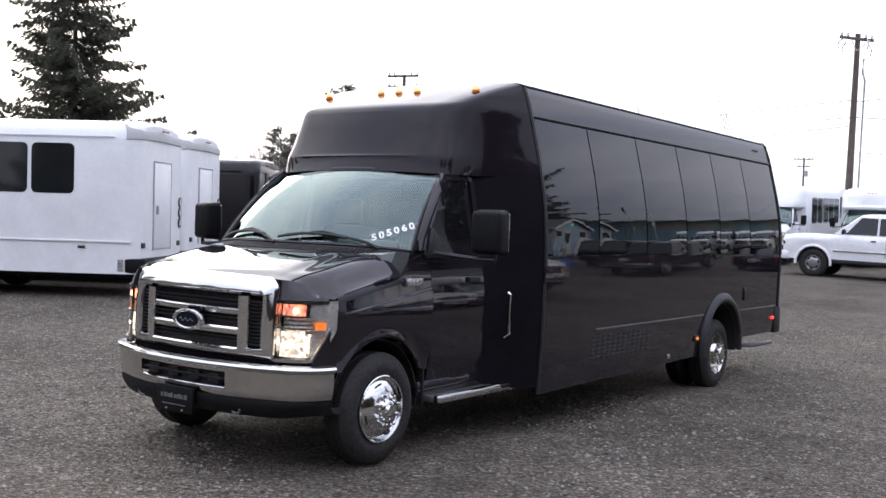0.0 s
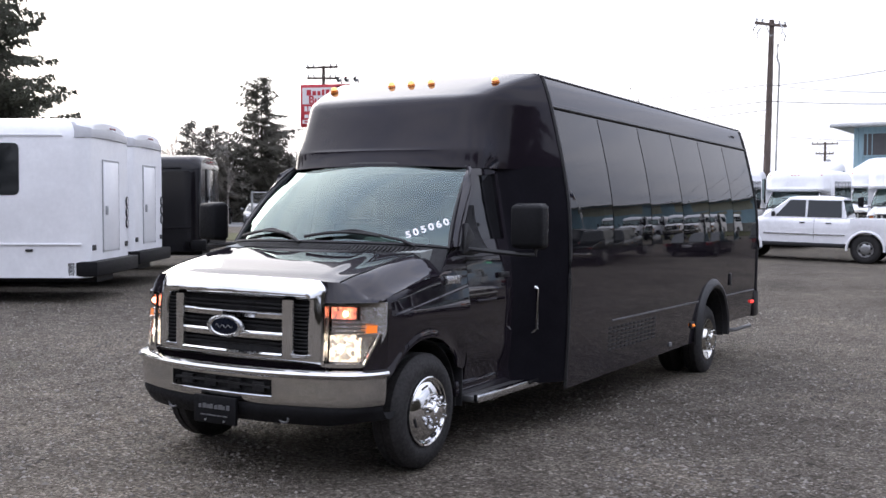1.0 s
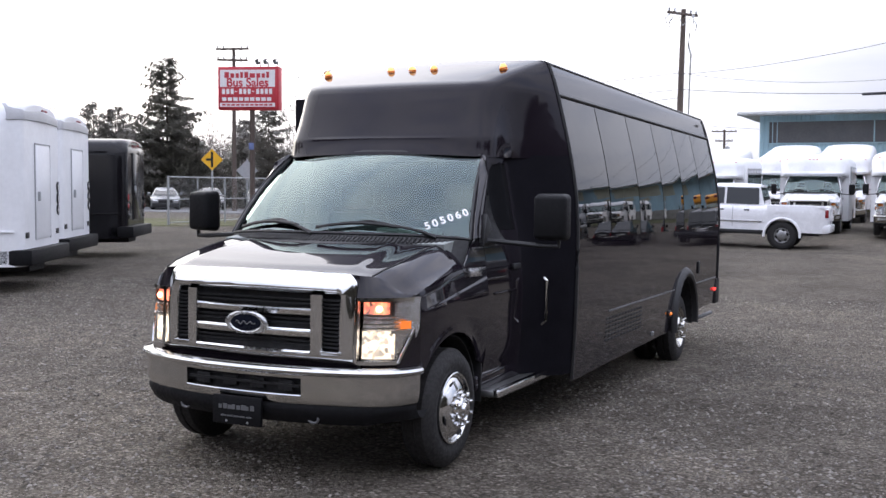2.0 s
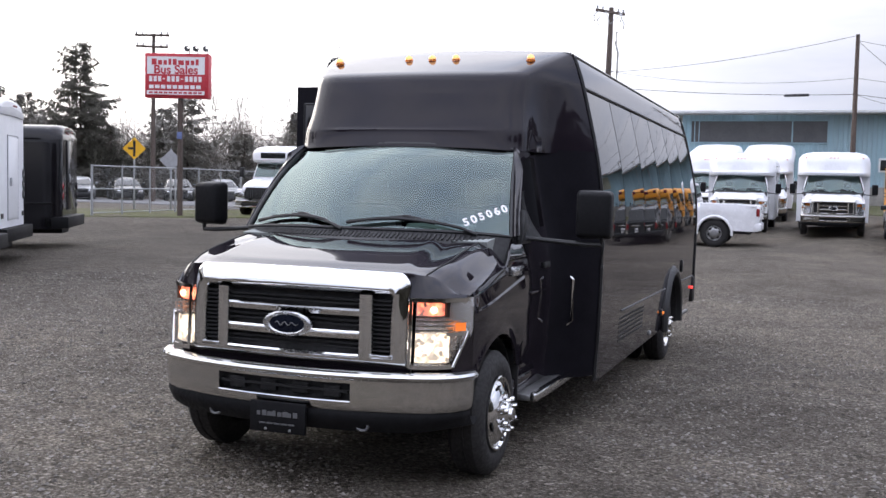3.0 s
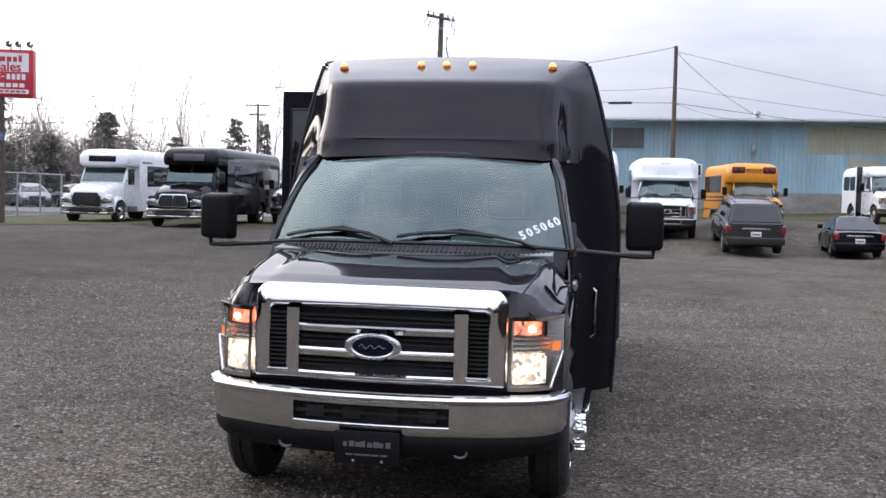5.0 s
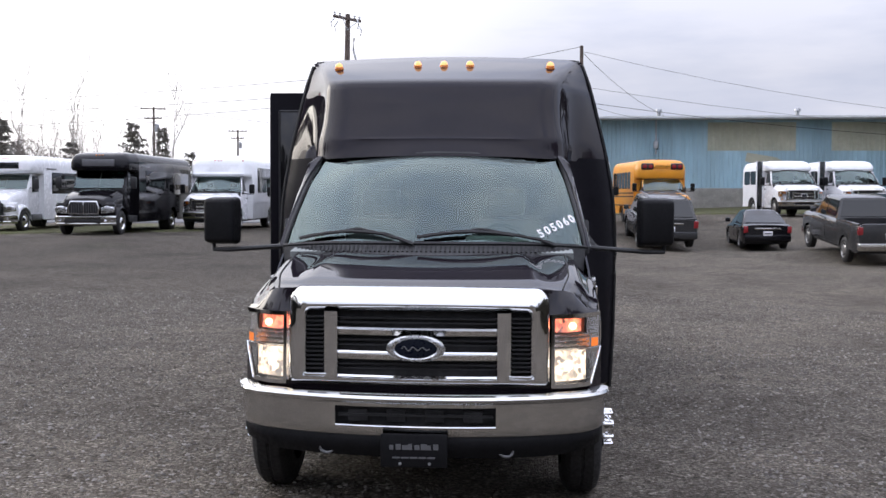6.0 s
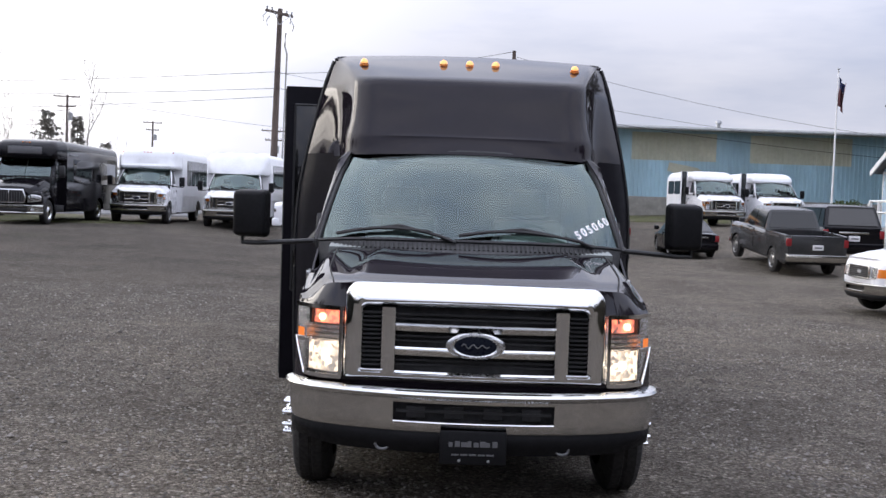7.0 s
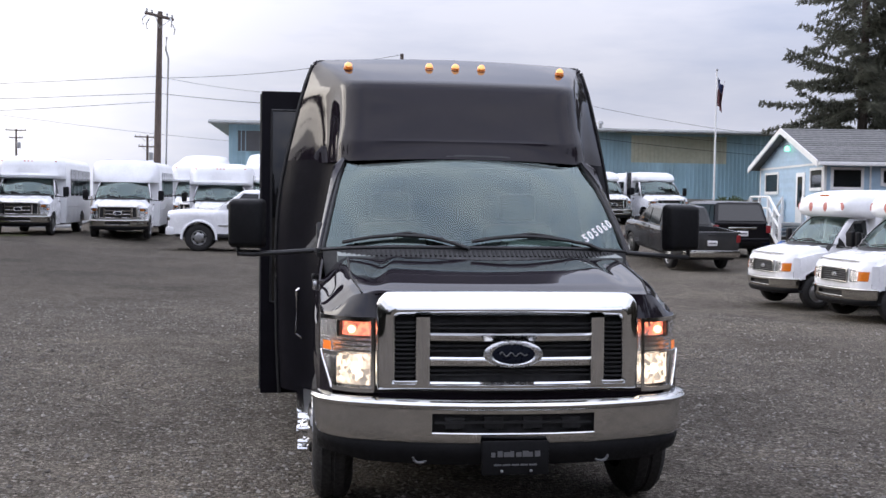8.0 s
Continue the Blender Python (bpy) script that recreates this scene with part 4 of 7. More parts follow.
def shuttle_bus():
    bus = thing("shuttle_bus", pose(-0.03, 0, 0, -0.7, 0, -0.9), "black shuttle bus, tinted windows, chrome bumper, lamps lit, on gravel", "bus")
    truck_cab(bus, M_black, M_chrome)
    # the cab's nose sits a little askew on its frame
    for ob in bus.children_recursive:
        for v in ob.data.vertices:
            v.co.y -= 0.03 * v.co.x * max(0.0, min(1.0, (2.0 - v.co.y) / 1.5))
    mirror_pair(bus)
    # body shell: sides with the rear arches cut out, roof
    ys = sorted(set([round(v, 4) for v in span(BODY_0, BODY_1, 25) + span(REAR_Y - 0.53, REAR_Y + 0.47, 25)]))
    levels = [0.92, 1.1, 1.3, 1.4, 1.5, 1.65, 1.79, 1.91, 2.03, 2.12, 2.2, 2.33, 2.47, 2.56, 2.62, 2.67, 2.70, 2.712]
    rows = []
    for y in ys:
        low = skirt(y)
        side = [(body_side(z), z) for z in [low, low + (0.92 - low) * 0.33, low + (0.92 - low) * 0.66] + levels]
        top = [(x, roof_z(x)) for x in (0.95, 0.75, 0.5, 0.25, 0.0)]
        half = side + top
        rows.append([(x, y, z) for x, z in half] + [(-x, y, z) for x, z in reversed(half[:-1])])
    shell = part("body", skin(rows), M_black, bus, "glossy black bus body")
    for y, name in ((BODY_0 + 0.001, "front_bulkhead"), (BODY_1, "rear_wall")):
        bm = bmesh.new()
        prof = [(body_side(z), z) for z in (0.42, 0.7, 1.0, 1.3, 1.5, 1.79, 2.03, 2.2, 2.47, 2.66)] + [(0.95, 2.712), (0.5, 2.73)]
        bm.faces.new([bm.verts.new((x, y, z)) for x, z in prof] + [bm.verts.new((-x, y, z)) for x, z in reversed(prof)])
        part(name, bm, M_black, bus)
    part("floor_pan", box(-1.15, 1.15, BODY_0 + 0.02, 6.0, 0.40, 0.46), M_dark, bus)
    part("frame_rails", join(box(-0.42, -0.34, 2.5, 8.2, 0.32, 0.5), box(0.34, 0.42, 2.5, 8.2, 0.32, 0.5), box(-0.9, 0.9, REAR_Y - 0.08, REAR_Y + 0.08, REAR_Z - 0.08, REAR_Z + 0.08), box(-0.2, 0.2, REAR_Y - 0.2, REAR_Y + 0.2, 0.12, 0.45, 0.08)), M_dark, bus)
    # flush privacy glass in six panes a side, moulding above, joints between
    seams = [2.58, 3.47, 4.43, 5.37, 6.29, 7.22, 8.24]
    for s in (1, -1):
        if s == -1:
            cuts = [3.47] + seams[2:]
        else:
            cuts = seams
        for a, b in zip(cuts, cuts[1:]):
            rows = [[(s * (body_side(z) + 0.006 + 0.0028 * (1 - (2 * k - 1) ** 2)), a + 0.010 + (b - a - 0.020) * k, z) for z in span(1.36, 2.43, 14)] for k in span(0, 1, 13)]
            part("side_window", thick(skin(rows), 0.004), M_privacy, bus, "dark tinted flush window pane")
        part("window_moulding", tube([(s * (body_side(2.45) + 0.006), y, 2.452) for y in (2.57, 5.0, 8.28)], 0.012, 6), M_trim, bus)
        part("corner_moulding", tube([(s * (body_side(z) + 0.004), BODY_0 + 0.012, z) for z in span(0.30, 2.68, 18)], 0.016, 6), M_trim, bus)
        part("rear_corner_moulding", tube([(s * (body_side(z) + 0.002), BODY_1 - 0.01, z) for z in span(0.45, 2.68, 18)], 0.016, 6), M_trim, bus)
        part("drip_rail", tube([(s * 0.985, y, 2.694) for y in (BODY_0, 5, BODY_1)], 0.010, 6), M_satin, bus)
        # waist moulding, flared arch
        part("rub_rail", moved(box(1.232, 1.245, 3.49, REAR_Y - 0.58, 0.727, 0.741, 0.003), Matrix.Diagonal((s, 1, 1, 1))), M_rail, bus)
        part("rub_rail", moved(box(1.232, 1.245, REAR_Y + 0.47, 8.22, 0.727, 0.741, 0.003), Matrix.Diagonal((s, 1, 1, 1))), M_rail, bus)
        rows = []
        for k in span(0, 1, 25):
            t = math.pi * (1.04 - 1.08 * k)
            row = []
            for rr, x in ((0.985, 1.18), (1.0, 1.275), (1.06, 1.287), (1.14, 1.275), (1.20, 1.247), (1.20, 1.23)):
                row.append((s * x, REAR_Y - 0.06 + 0.50 * rr * math.cos(t), 0.36 + 0.49 * rr * math.sin(t)))
            rows.append(row)
        part("wheel_flare", skin(rows), M_trim, bus, "black flared rear wheel arch")
        rows = [[(s * x, REAR_Y - 0.06 + 0.49 * math.cos(t), 0.36 + 0.48 * math.sin(t)) for t in span(-0.15, math.pi + 0.15, 17)] for x in (0.62, 1.225)]
        part("arch_liner", thick(skin(rows), 0.01), M_dark, bus)
        # rear twin wheels: outer rims dished deep
        wheel(bus, s * 1.19, REAR_Y, REAR_Z, 0.372, s, M_chrome_dull, dish=0.30, width=0.22, rim_label="dished chrome dual wheel rim")
        wheel(bus, s * 0.92, REAR_Y, REAR_Z, 0.372, s, M_trim, dish=0.06, width=0.22, detail=False)
        # lamps and small fittings
        lamp = part("side_marker_lamp", moved(box(1.225, 1.262, 5.722, 5.772, 0.488, 0.516, 0.010), Matrix.Diagonal((s, 1, 1, 1))), M_amber, bus, "lit amber side marker lamp")
        part("lamp_base", moved(box(1.215, 1.245, 5.70, 5.80, 0.468, 0.536, 0.008), Matrix.Diagonal((s, 1, 1, 1))), M_trim, lamp)
        tail = part("rear_marker_lamp", moved(box(1.232, 1.262, 8.08, 8.15, 0.575, 0.61, 0.010), Matrix.Diagonal((s, 1, 1, 1))), M_red_lit, bus, "lit red rear marker lamp")
        part("rear_bumper_end", moved(box(1.05, 1.25, 8.22, 8.42, 0.40, 0.72, 0.02), Matrix.Diagonal((s, 1, 1, 1))), M_trim, bus)
    part("rear_bumper", box(-1.1, 1.1, 8.33, 8.43, 0.40, 0.68, 0.02), M_trim, bus)
    part("fuel_door_latch", box(1.238, 1.258, 7.08, 7.14, 0.84, 0.98, 0.01), M_trim, bus)
    part("skirt_latch", box(1.212, 1.238, 5.05, 5.09, 0.35, 0.39, 0.006), M_galv, bus)
    # raised blocks, coloured dark to give the vent slots their shade
    part("skirt_vent", join(*[box(1.205, body_side(0.48 + 0.036 * j) + 0.0025, 3.42 + 0.10 * i, 3.50 + 0.10 * i, 0.48 + 0.036 * j, 0.502 + 0.036 * j, 0.003) for i in range(12) for j in range(6)]), M_dark, bus)
    part("maker_badge", moved(box(-0.09, 0.09, -0.002, 0.002, -0.02, 0.02), Matrix.Translation((body_side(2.58) + 0.004, 7.85, 2.575)) @ Matrix.Rotation(radians(-90), 4, "Z") @ Matrix.Rotation(radians(-16), 4, "X")), M_rail, bus)
    part("tailpipe", join(tube([(0.86, 7.1, 0.30), (0.95, 7.4, 0.28), (1.14, 7.75, 0.272), (1.15, 8.40, 0.268)], 0.024, 12)), M_rail, bus, "steel tailpipe under the rear corner")
    # moulded front cap over the windscreen
    table = [(1.968, 1.591), (1.99, 1.602), (2.035, 1.6245), (2.065, 1.6395), (2.077, 1.6455), (2.085, 1.6495), (2.093, 1.6535), (2.101, 1.6575), (2.112, 1.6628), (2.2, 1.705), (2.32, 1.755), (2.43, 1.80), (2.465, 1.822), (2.49, 1.86), (2.51, 1.92), (2.545, 2.02), (2.60, 2.19), (2.65, 2.34), (2.69, 2.46), (2.714, 2.535)]
    rows = []
    for z, yf in table:
        k = smooth01((z - 2.44) / 0.27)
        wf = 0.812 - 0.037 * smooth01((z - 1.97) / 0.32) + 0.17 * max(0.0, (z - 2.48) / 0.234)
        xb = body_side(min(z, 2.70)) - 0.004
        r = 0.075 - 0.035 * k
        corner, side0 = Vector((wf, yf + 0.035)), Vector((xb, BODY_0))
        on_side = corner + (side0 - corner).normalized() * min(r, (side0 - corner).length * 0.5)
        on_front = Vector((wf - r, yf + 0.012))
        half = [Vector((x, yf)) for x in (0.0, 0.1, 0.2, 0.3, 0.4, 0.5, 0.6, 0.66)]
        half += [on_front.lerp(corner, t).lerp(corner.lerp(on_side, t), t) for t in (0, 0.2, 0.4, 0.6, 0.8, 1.0)]
        half += [on_side.lerp(side0, t) + Vector((-0.105 * math.sin(math.pi * t) ** 1.4 * max(0.0, 1 - (z - 1.968) / 0.50) - 0.01 * math.sin(math.pi * t) * (1 - k), 0)) for t in (0.1, 0.2, 0.3, 0.4, 0.5, 0.6, 0.7, 0.8, 0.9, 1.0)]
        row = []
        for p in half:
            u2 = min(1.0, p.x / 0.80) ** 2
            back = max(0.0, min(1.0, (BODY_0 - p.y) / 0.85))
            low = 1 - smooth01((z - 1.968) / 0.14)
            ridge = 0.007 * math.exp(-((z - 2.085) / 0.010) ** 2) * smooth01((0.64 - p.x) / 0.10)
            row.append((p.x, p.y + (0.105 * (1 - k) + 0.035 * low) * u2 * back - ridge, z - 0.016 * u2 * low * back + 0.028 * k * (1 - min(1, (p.x / 0.95) ** 2))))
        rows.append([(-x, y, z) for x, y, z in reversed(row)][:-1] + row)
    cap = part("front_cap", skin(rows), M_satin, bus, "satin black moulded front cap", 24)
    bm = bmesh.new()
    bm.faces.new([bm.verts.new(Vector(p) + Vector((0, 0.004, 0.002))) for p in rows[0]])
    part("cap_underside", bm, M_satin, bus)
    for x in (-0.755, -0.186, 0.0, 0.186, 0.755):
        lamp = part("roof_marker_lamp", moved(lathe([(0.010, 0.027), (0.018, 0.026), (0.028, 0.020), (0.035, 0.011), (0.037, 0.002)], 18, "z"), Matrix.Translation((x, 2.24, 2.620 + 0.018 * (1 - x * x))) @ Matrix.Rotation(radians(19), 4, "X")), M_roof_lamp, bus, "lit amber roof marker lamp")
        part("lamp_base", moved(lathe([(-0.016, 0.033), (0.002, 0.033), (0.005, 0.029), (0.011, 0.028)], 18, "z"), Matrix.Translation((x, 2.24, 2.617 + 0.018 * (1 - x * x))) @ Matrix.Rotation(radians(19), 4, "X")), M_amber_off, lamp)
    # slanting fairings between the cab doors and the wide body
    for s in (1, -1):
        rows = []
        for k in span(0, 1, 7):
            row = []
            for z in span(0.34, 1.985, 16):
                a, b = cab_side(z) - 0.004, body_side(z) - 0.004
                bend = smooth01(k) * 0.6 + 0.4 * k
                row.append((s * (a + (b - a) * bend), 2.125 + (BODY_0 - 2.125) * k, z))
            rows.append(row)
        part("fairing", thick(skin(rows), 0.02), M_matte, bus, "black fairing behind the cab door")
        part("grab_handle", tube([(s * 1.06, 2.30, 0.73), (s * 1.10, 2.30, 0.76), (s * 1.10, 2.31, 1.06), (s * 1.06, 2.31, 1.09)], 0.011, 8), M_chrome, bus, "chrome grab handle")
        step = part("running_board", moved(box(0.93, 1.055, 1.42, 2.53, 0.325, 0.368, 0.008), Matrix.Diagonal((s, 1, 1, 1))), M_alloy, bus, "aluminium running board")
        part("step_trim", moved(box(1.045, 1.095, 1.41, 2.54, 0.325, 0.384, 0.014), Matrix.Diagonal((s, 1, 1, 1))), M_chrome, step, "bright step edge")
        rows = []
        for z in span(1.365, 1.68, 12):
            k = (1.68 - z) / 0.315
            c, yf = cab_side(z), 1.37 + 0.365 * (z - 1.395) / 0.55 + 0.012
            out = c + 0.006 + 0.115 * k ** 2.2
            rows.append([(s * (c + 0.002), yf, z), (s * (c + 0.55 * (out - c)), yf + 0.05 + 0.03 * k, z), (s * out, yf + 0.09 + 0.09 * k, z), (s * (out - 0.012), yf + 0.12 + 0.12 * k, z), (s * (c - 0.012), yf + 0.13 + 0.16 * k, z)])
        part("window_sail", skin(rows), M_shell, bus)
        part("mud_flap", moved(box(0.74, 0.97, 1.385, 1.40, 0.30, 0.66, 0.004), Matrix.Diagonal((s, 1, 1, 1))), M_trim, bus)
        part("wing_badge", moved(box(0.975, 1.004, 1.13, 1.31, 1.150, 1.205, 0.006), Matrix.Diagonal((s, 1, 1, 1))), M_silver, bus, "chrome wing badge")
    # entrance door folded outwards on the kerb side
    leaf = part("entrance_door", box(-1.365, -0.98, 2.70, 2.735, 0.27, 2.50, 0.006), M_matte, bus, "entrance door folded open, black frame with tall glass")
    part("door_pane", box(-1.29, -1.02, 2.690, 2.698, 0.95, 2.36, 0.002), M_privacy, leaf)
    part("pane_gasket", join(*[tube(p, 0.010, 6) for p in ([(-1.29, 2.694, 0.95), (-1.29, 2.694, 2.36)], [(-1.29, 2.694, 2.36), (-1.02, 2.694, 2.36)], [(-1.02, 2.694, 0.95), (-1.29, 2.694, 0.95)])]), M_trim, leaf)
    leaf2 = part("entrance_door", box(-1.365, -0.98, 2.745, 2.78, 0.27, 2.50, 0.006), M_matte, bus)
    part("door_hinge", tube([(-1.365, 2.74, 0.3), (-1.365, 2.74, 2.48)], 0.012, 8), M_trim, leaf2)
    part("entry_step", box(-1.25, -0.8, 2.75, 3.5, 0.28, 0.32, 0.006), M_chrome_dull, bus)
    # dealer plate below the bumper
    plate = part("licence_plate_holder", box(-0.172, 0.172, -0.012, 0.012, 0.305, 0.476, 0.006), M_shell, bus, "black dealer plate with unreadable print")
    part("plate_print", join(*[box(-0.125 + 0.032 * i, -0.105 + 0.032 * i + 0.006 * (i % 3), -0.016, -0.011, 0.397, 0.420 + 0.006 * (i % 2)) for i in range(8)]), M_rail, plate)
    part("plate_print", join(*[box(-0.11 + 0.045 * i, -0.072 + 0.045 * i, -0.016, -0.011, 0.352, 0.360) for i in range(5)]), M_rail, plate)
    for x in (-0.07, 0.08):
        part("plate_bolt", moved(lathe([(-0.018, 0.001), (-0.017, 0.007), (-0.011, 0.008)], 8, "y"), Matrix.Translation((x, 0, 0.325))), M_galv, plate)
    # stock number written on the windscreen
    for i, ch in enumerate("505060"):
        u, v = 0.712 + 0.0465 * i, 0.058 + 0.0315 * i
        o = windshield_at(u, v) + Vector((0, -0.006, 0.005))
        ex = (windshield_at(u + 0.06, v + 0.031) - windshield_at(u, v)).normalized()
        ey = (windshield_at(u, v + 0.05) - windshield_at(u, v)).normalized()
        ez = ex.cross(ey).normalized()
        ey = ez.cross(ex)
        lettering("stock_number", ch, 0.078, Matrix(((ex.x, ey.x, ez.x, o.x), (ex.y, ey.y, ez.y, o.y), (ex.z, ey.z, ez.z, o.z), (0, 0, 0, 1))), M_mark, bus, 0.0015, weight=0.03)
    return bus


shuttle_bus()


# ---- other vehicles; local frames as for the bus: y runs from the front bumper backwards ----
def shell(parent, name, mat, section, y0, y1, arches, arch_r, arch_z, low, n=14, front=True, rear=True, label="", turn_in=0.2):
    """A bus body: half section (x, z) from the waist up, sides cut out round the wheels."""
    ys = set(round(v, 3) for v in span(y0, y1, n))
    for a in arches:
        ys |= set(round(v, 3) for v in span(a - arch_r, a + arch_r, 13) if y0 < v < y1)
    ys |= set(round(y1 - turn_in + turn_in * math.sin(a), 4) for a in span(0, math.pi / 2, 9))
    rows = []
    for y in sorted(ys):
        zb = low
        q = max(0.0, y - y1 + turn_in)
        inset = turn_in - math.sqrt(max(0.0, turn_in ** 2 - q * q))
        for a in arches:
            d = abs(y - a)
            if d < arch_r:
                zb = max(zb, arch_z + math.sqrt(max(0, arch_r ** 2 - d * d)))
        zw = section[0][1]
        half = [(section[0][0], zb + (zw - zb) * k) for k in (0, 0.5)] + list(section)
        half = [(max(0.0, x - inset * min(1.0, x / 0.6)), z - 0.35 * inset * smooth01((z - section[-1][1] + 0.45) / 0.3)) for x, z in half]
        rows.append([(x, y, z) for x, z in half] + [(-x, y, z) for x, z in reversed(half) if x > 1e-6])
    bm = skin(rows)
    ends = [(y0, front), (y1, rear)]
    for y, want in ends:
        if want and y == y1:
            bm.faces.new([bm.verts.new(p) for p in rows[-1]])
        elif want:
            half = [(section[0][0], low)] + list(section)
            bm.faces.new([bm.verts.new((x, y, z)) for x, z in half] + [bm.verts.new((-x, y, z)) for x, z in reversed(half) if x > 1e-6])
    return part(name, bm, mat, parent, label)


def cap_front(parent, name, mat, levels, back, r=0.20, label=""):
    """A moulded cap: levels of (z, front y, front half width, back half width)."""
    rows = []
    for z, yf, wf, xb in levels:
        corner, side0 = Vector((wf, yf + 0.03)), Vector((xb, back))
        on_side = corner + (side0 - corner).normalized() * min(r, (side0 - corner).length * 0.6)
        on_front = Vector((wf - r, yf + 0.01))
        half = [Vector((x, yf - 0.01)) for x in (0.0, wf * 0.3, wf * 0.55)]
        half += [on_front.lerp(corner, t).lerp(corner.lerp(on_side, t), t) for t in span(0, 1, 7)] + [on_side.lerp(side0, t) for t in (0.5, 1.0)]
        row = [(p.x, p.y, z) for p in half]
        rows.append([(-a, b, c) for a, b, c in reversed(row)][:-1] + row)
    bm = skin(rows)
    for k in (0, -1):
        bm.faces.new([bm.verts.new(p) for p in rows[k]])
    return part(name, bm, mat, parent, label)


def side_windows(bus, xs, z0, z1, y0, y1, count, mat, gap=0.07, sides=(1, -1), corner=0.085):
    w = (y1 - y0) / count
    for s in sides:
        for k in range(count):
            a, b = y0 + w * k + gap / 2, y0 + w * (k + 1) - gap / 2
            bm = box(-0.012, 0.006, a, b, z0, z1)
            bmesh.ops.bevel(bm, geom=[e for e in bm.edges if abs(e.verts[0].co.x - e.verts[1].co.x) > 0.01], offset=corner, segments=3, profile=0.5, affect="EDGES")
            part("side_window", moved(bm, Matrix.Translation((s * xs, 0, 0)) @ Matrix.Diagonal((s, 1, 1, 1))), mat, bus)


def white_bus(name, m, label, half=1.16, top=2.78, length=7.2, cap=True, group="", paint=None, body_paint=None, windows=5, vented=False, rear_kit=False, pods=False, chrome=None, category="bus", overhang=2.0, win_end=0.35, sleek=False, raked=False, win_low=1.38):
    paint, body_paint = paint or M_white, body_paint or M_white_worn
    bus = thing(name, m, label, category, group)
    truck_cab(bus, paint, chrome or M_chrome_dull, lit=False, detail=False, rim=M_alloy, back=2.15, front_z=0.365, older=pods)
    rear_y = length - overhang
    sec = [(half, 1.0), (half + 0.01, 1.4), (half, top - 0.42), (half - 0.03, top - 0.26), (half - 0.09, top - 0.15), (half - 0.20, top - 0.07), (half * 0.55, top - 0.015), (0.0, top)]
    shell(bus, "body", body_paint, sec, 2.16, length, [rear_y], 0.47, 0.36, 0.40)
    part("underbody", join(box(-half + 0.06, half - 0.06, 2.2, rear_y - 0.5, 0.36, 0.45), box(-0.45, 0.45, 2.0, length - 0.1, 0.28, 0.5), box(-half + 0.3, half - 0.3, rear_y - 0.46, rear_y + 0.46, 0.40, 0.85)), M_dark, bus)
    if cap:
        k = top - 2.78
        lv = [(1.955, 1.80, 0.84, half - 0.02), (1.965, 1.56, 0.90, half), (2.00, 1.49, 0.94, half), (2.07, 1.47, 0.96, half), (2.12, 1.50, 0.955, half), (2.15, 1.535, 0.95, half), (2.40 + k * 0.6, 1.585, 0.93, half), (2.55 + k, 1.64, 0.90, half - 0.03), (2.65 + k, 1.74, 0.87, half - 0.10), (2.72 + k, 1.92, 0.80, half - 0.24), (2.765 + k, 2.12, 0.66, half - 0.45)]
        if sleek:
            lv = [(1.955, 1.74, 0.84, half - 0.02), (1.97, 1.66, 0.88, half), (2.05, 1.64, 0.93, half), (2.15, 1.69, 0.95, half), (2.25, 1.80, 0.93, half - 0.02), (2.33, 1.95, 0.89, half - 0.08), (2.38, 2.10, 0.82, half - 0.22), (2.41, 2.20, 0.7, half - 0.42)]
        if raked:
            lv = [(1.95, 1.70, 0.85, half - 0.02), (1.97, 1.60, 0.90, half), (2.03, 1.61, 0.94, half), (2.2, 1.70, 0.97, half), (2.4, 1.82, 0.97, half), (2.56, 1.94, 0.95, half - 0.03), (2.67, 2.04, 0.90, half - 0.10), (2.74, 2.12, 0.80, half - 0.25), (2.77, 2.17, 0.66, half - 0.45)]
        if pods:
            lv = [(1.955, 1.78, 0.84, half - 0.02), (1.985, 1.60, 0.90, half), (2.03, 1.50, 0.97, half), (2.12, 1.44, 1.0, half), (2.26, 1.45, 1.0, half), (2.38, 1.52, 0.98, half - 0.03), (2.46, 1.64, 0.93, half - 0.10), (2.53, 1.82, 0.84, half - 0.24), (2.57, 2.06, 0.7, half - 0.45)]
        cap_ob = cap_front(bus, "front_cap", body_paint, lv, 2.18)
        yl = 1.54 if pods else 1.60
        for x in () if sleek or raked else (-0.12, 0.0, 0.12) + (() if pods else (-0.9, 0.9)):
            part("marker_lamp", box(x - 0.03, x + 0.03, yl + 0.03 + (0.10 if abs(x) > 0.5 else 0), yl + 0.10 + (0.10 if abs(x) > 0.5 else 0), (2.55 + k if not pods else 2.44), (2.585 + k if not pods else 2.475), 0.01), M_amber_off, cap_ob)
        if pods:
            for x in (-0.86, -0.3, 0.3, 0.86):
                part("round_lamp", moved(lathe([(0.05, 0.085), (-0.004, 0.080), (-0.014, 0.05), (-0.017, 0.002)], 18, "y"), Matrix.Translation((x, 1.437 + (0.05 if abs(x) > 0.5 else 0.0), 2.20)) @ Matrix.Diagonal((1, 1, 1.25, 1))), M_rosy, cap_ob, "faded red oval lamp")
    if windows:
        side_windows(bus, half + 0.008, win_low, top - 0.44, 2.95, length - win_end, windows, M_darkglass)
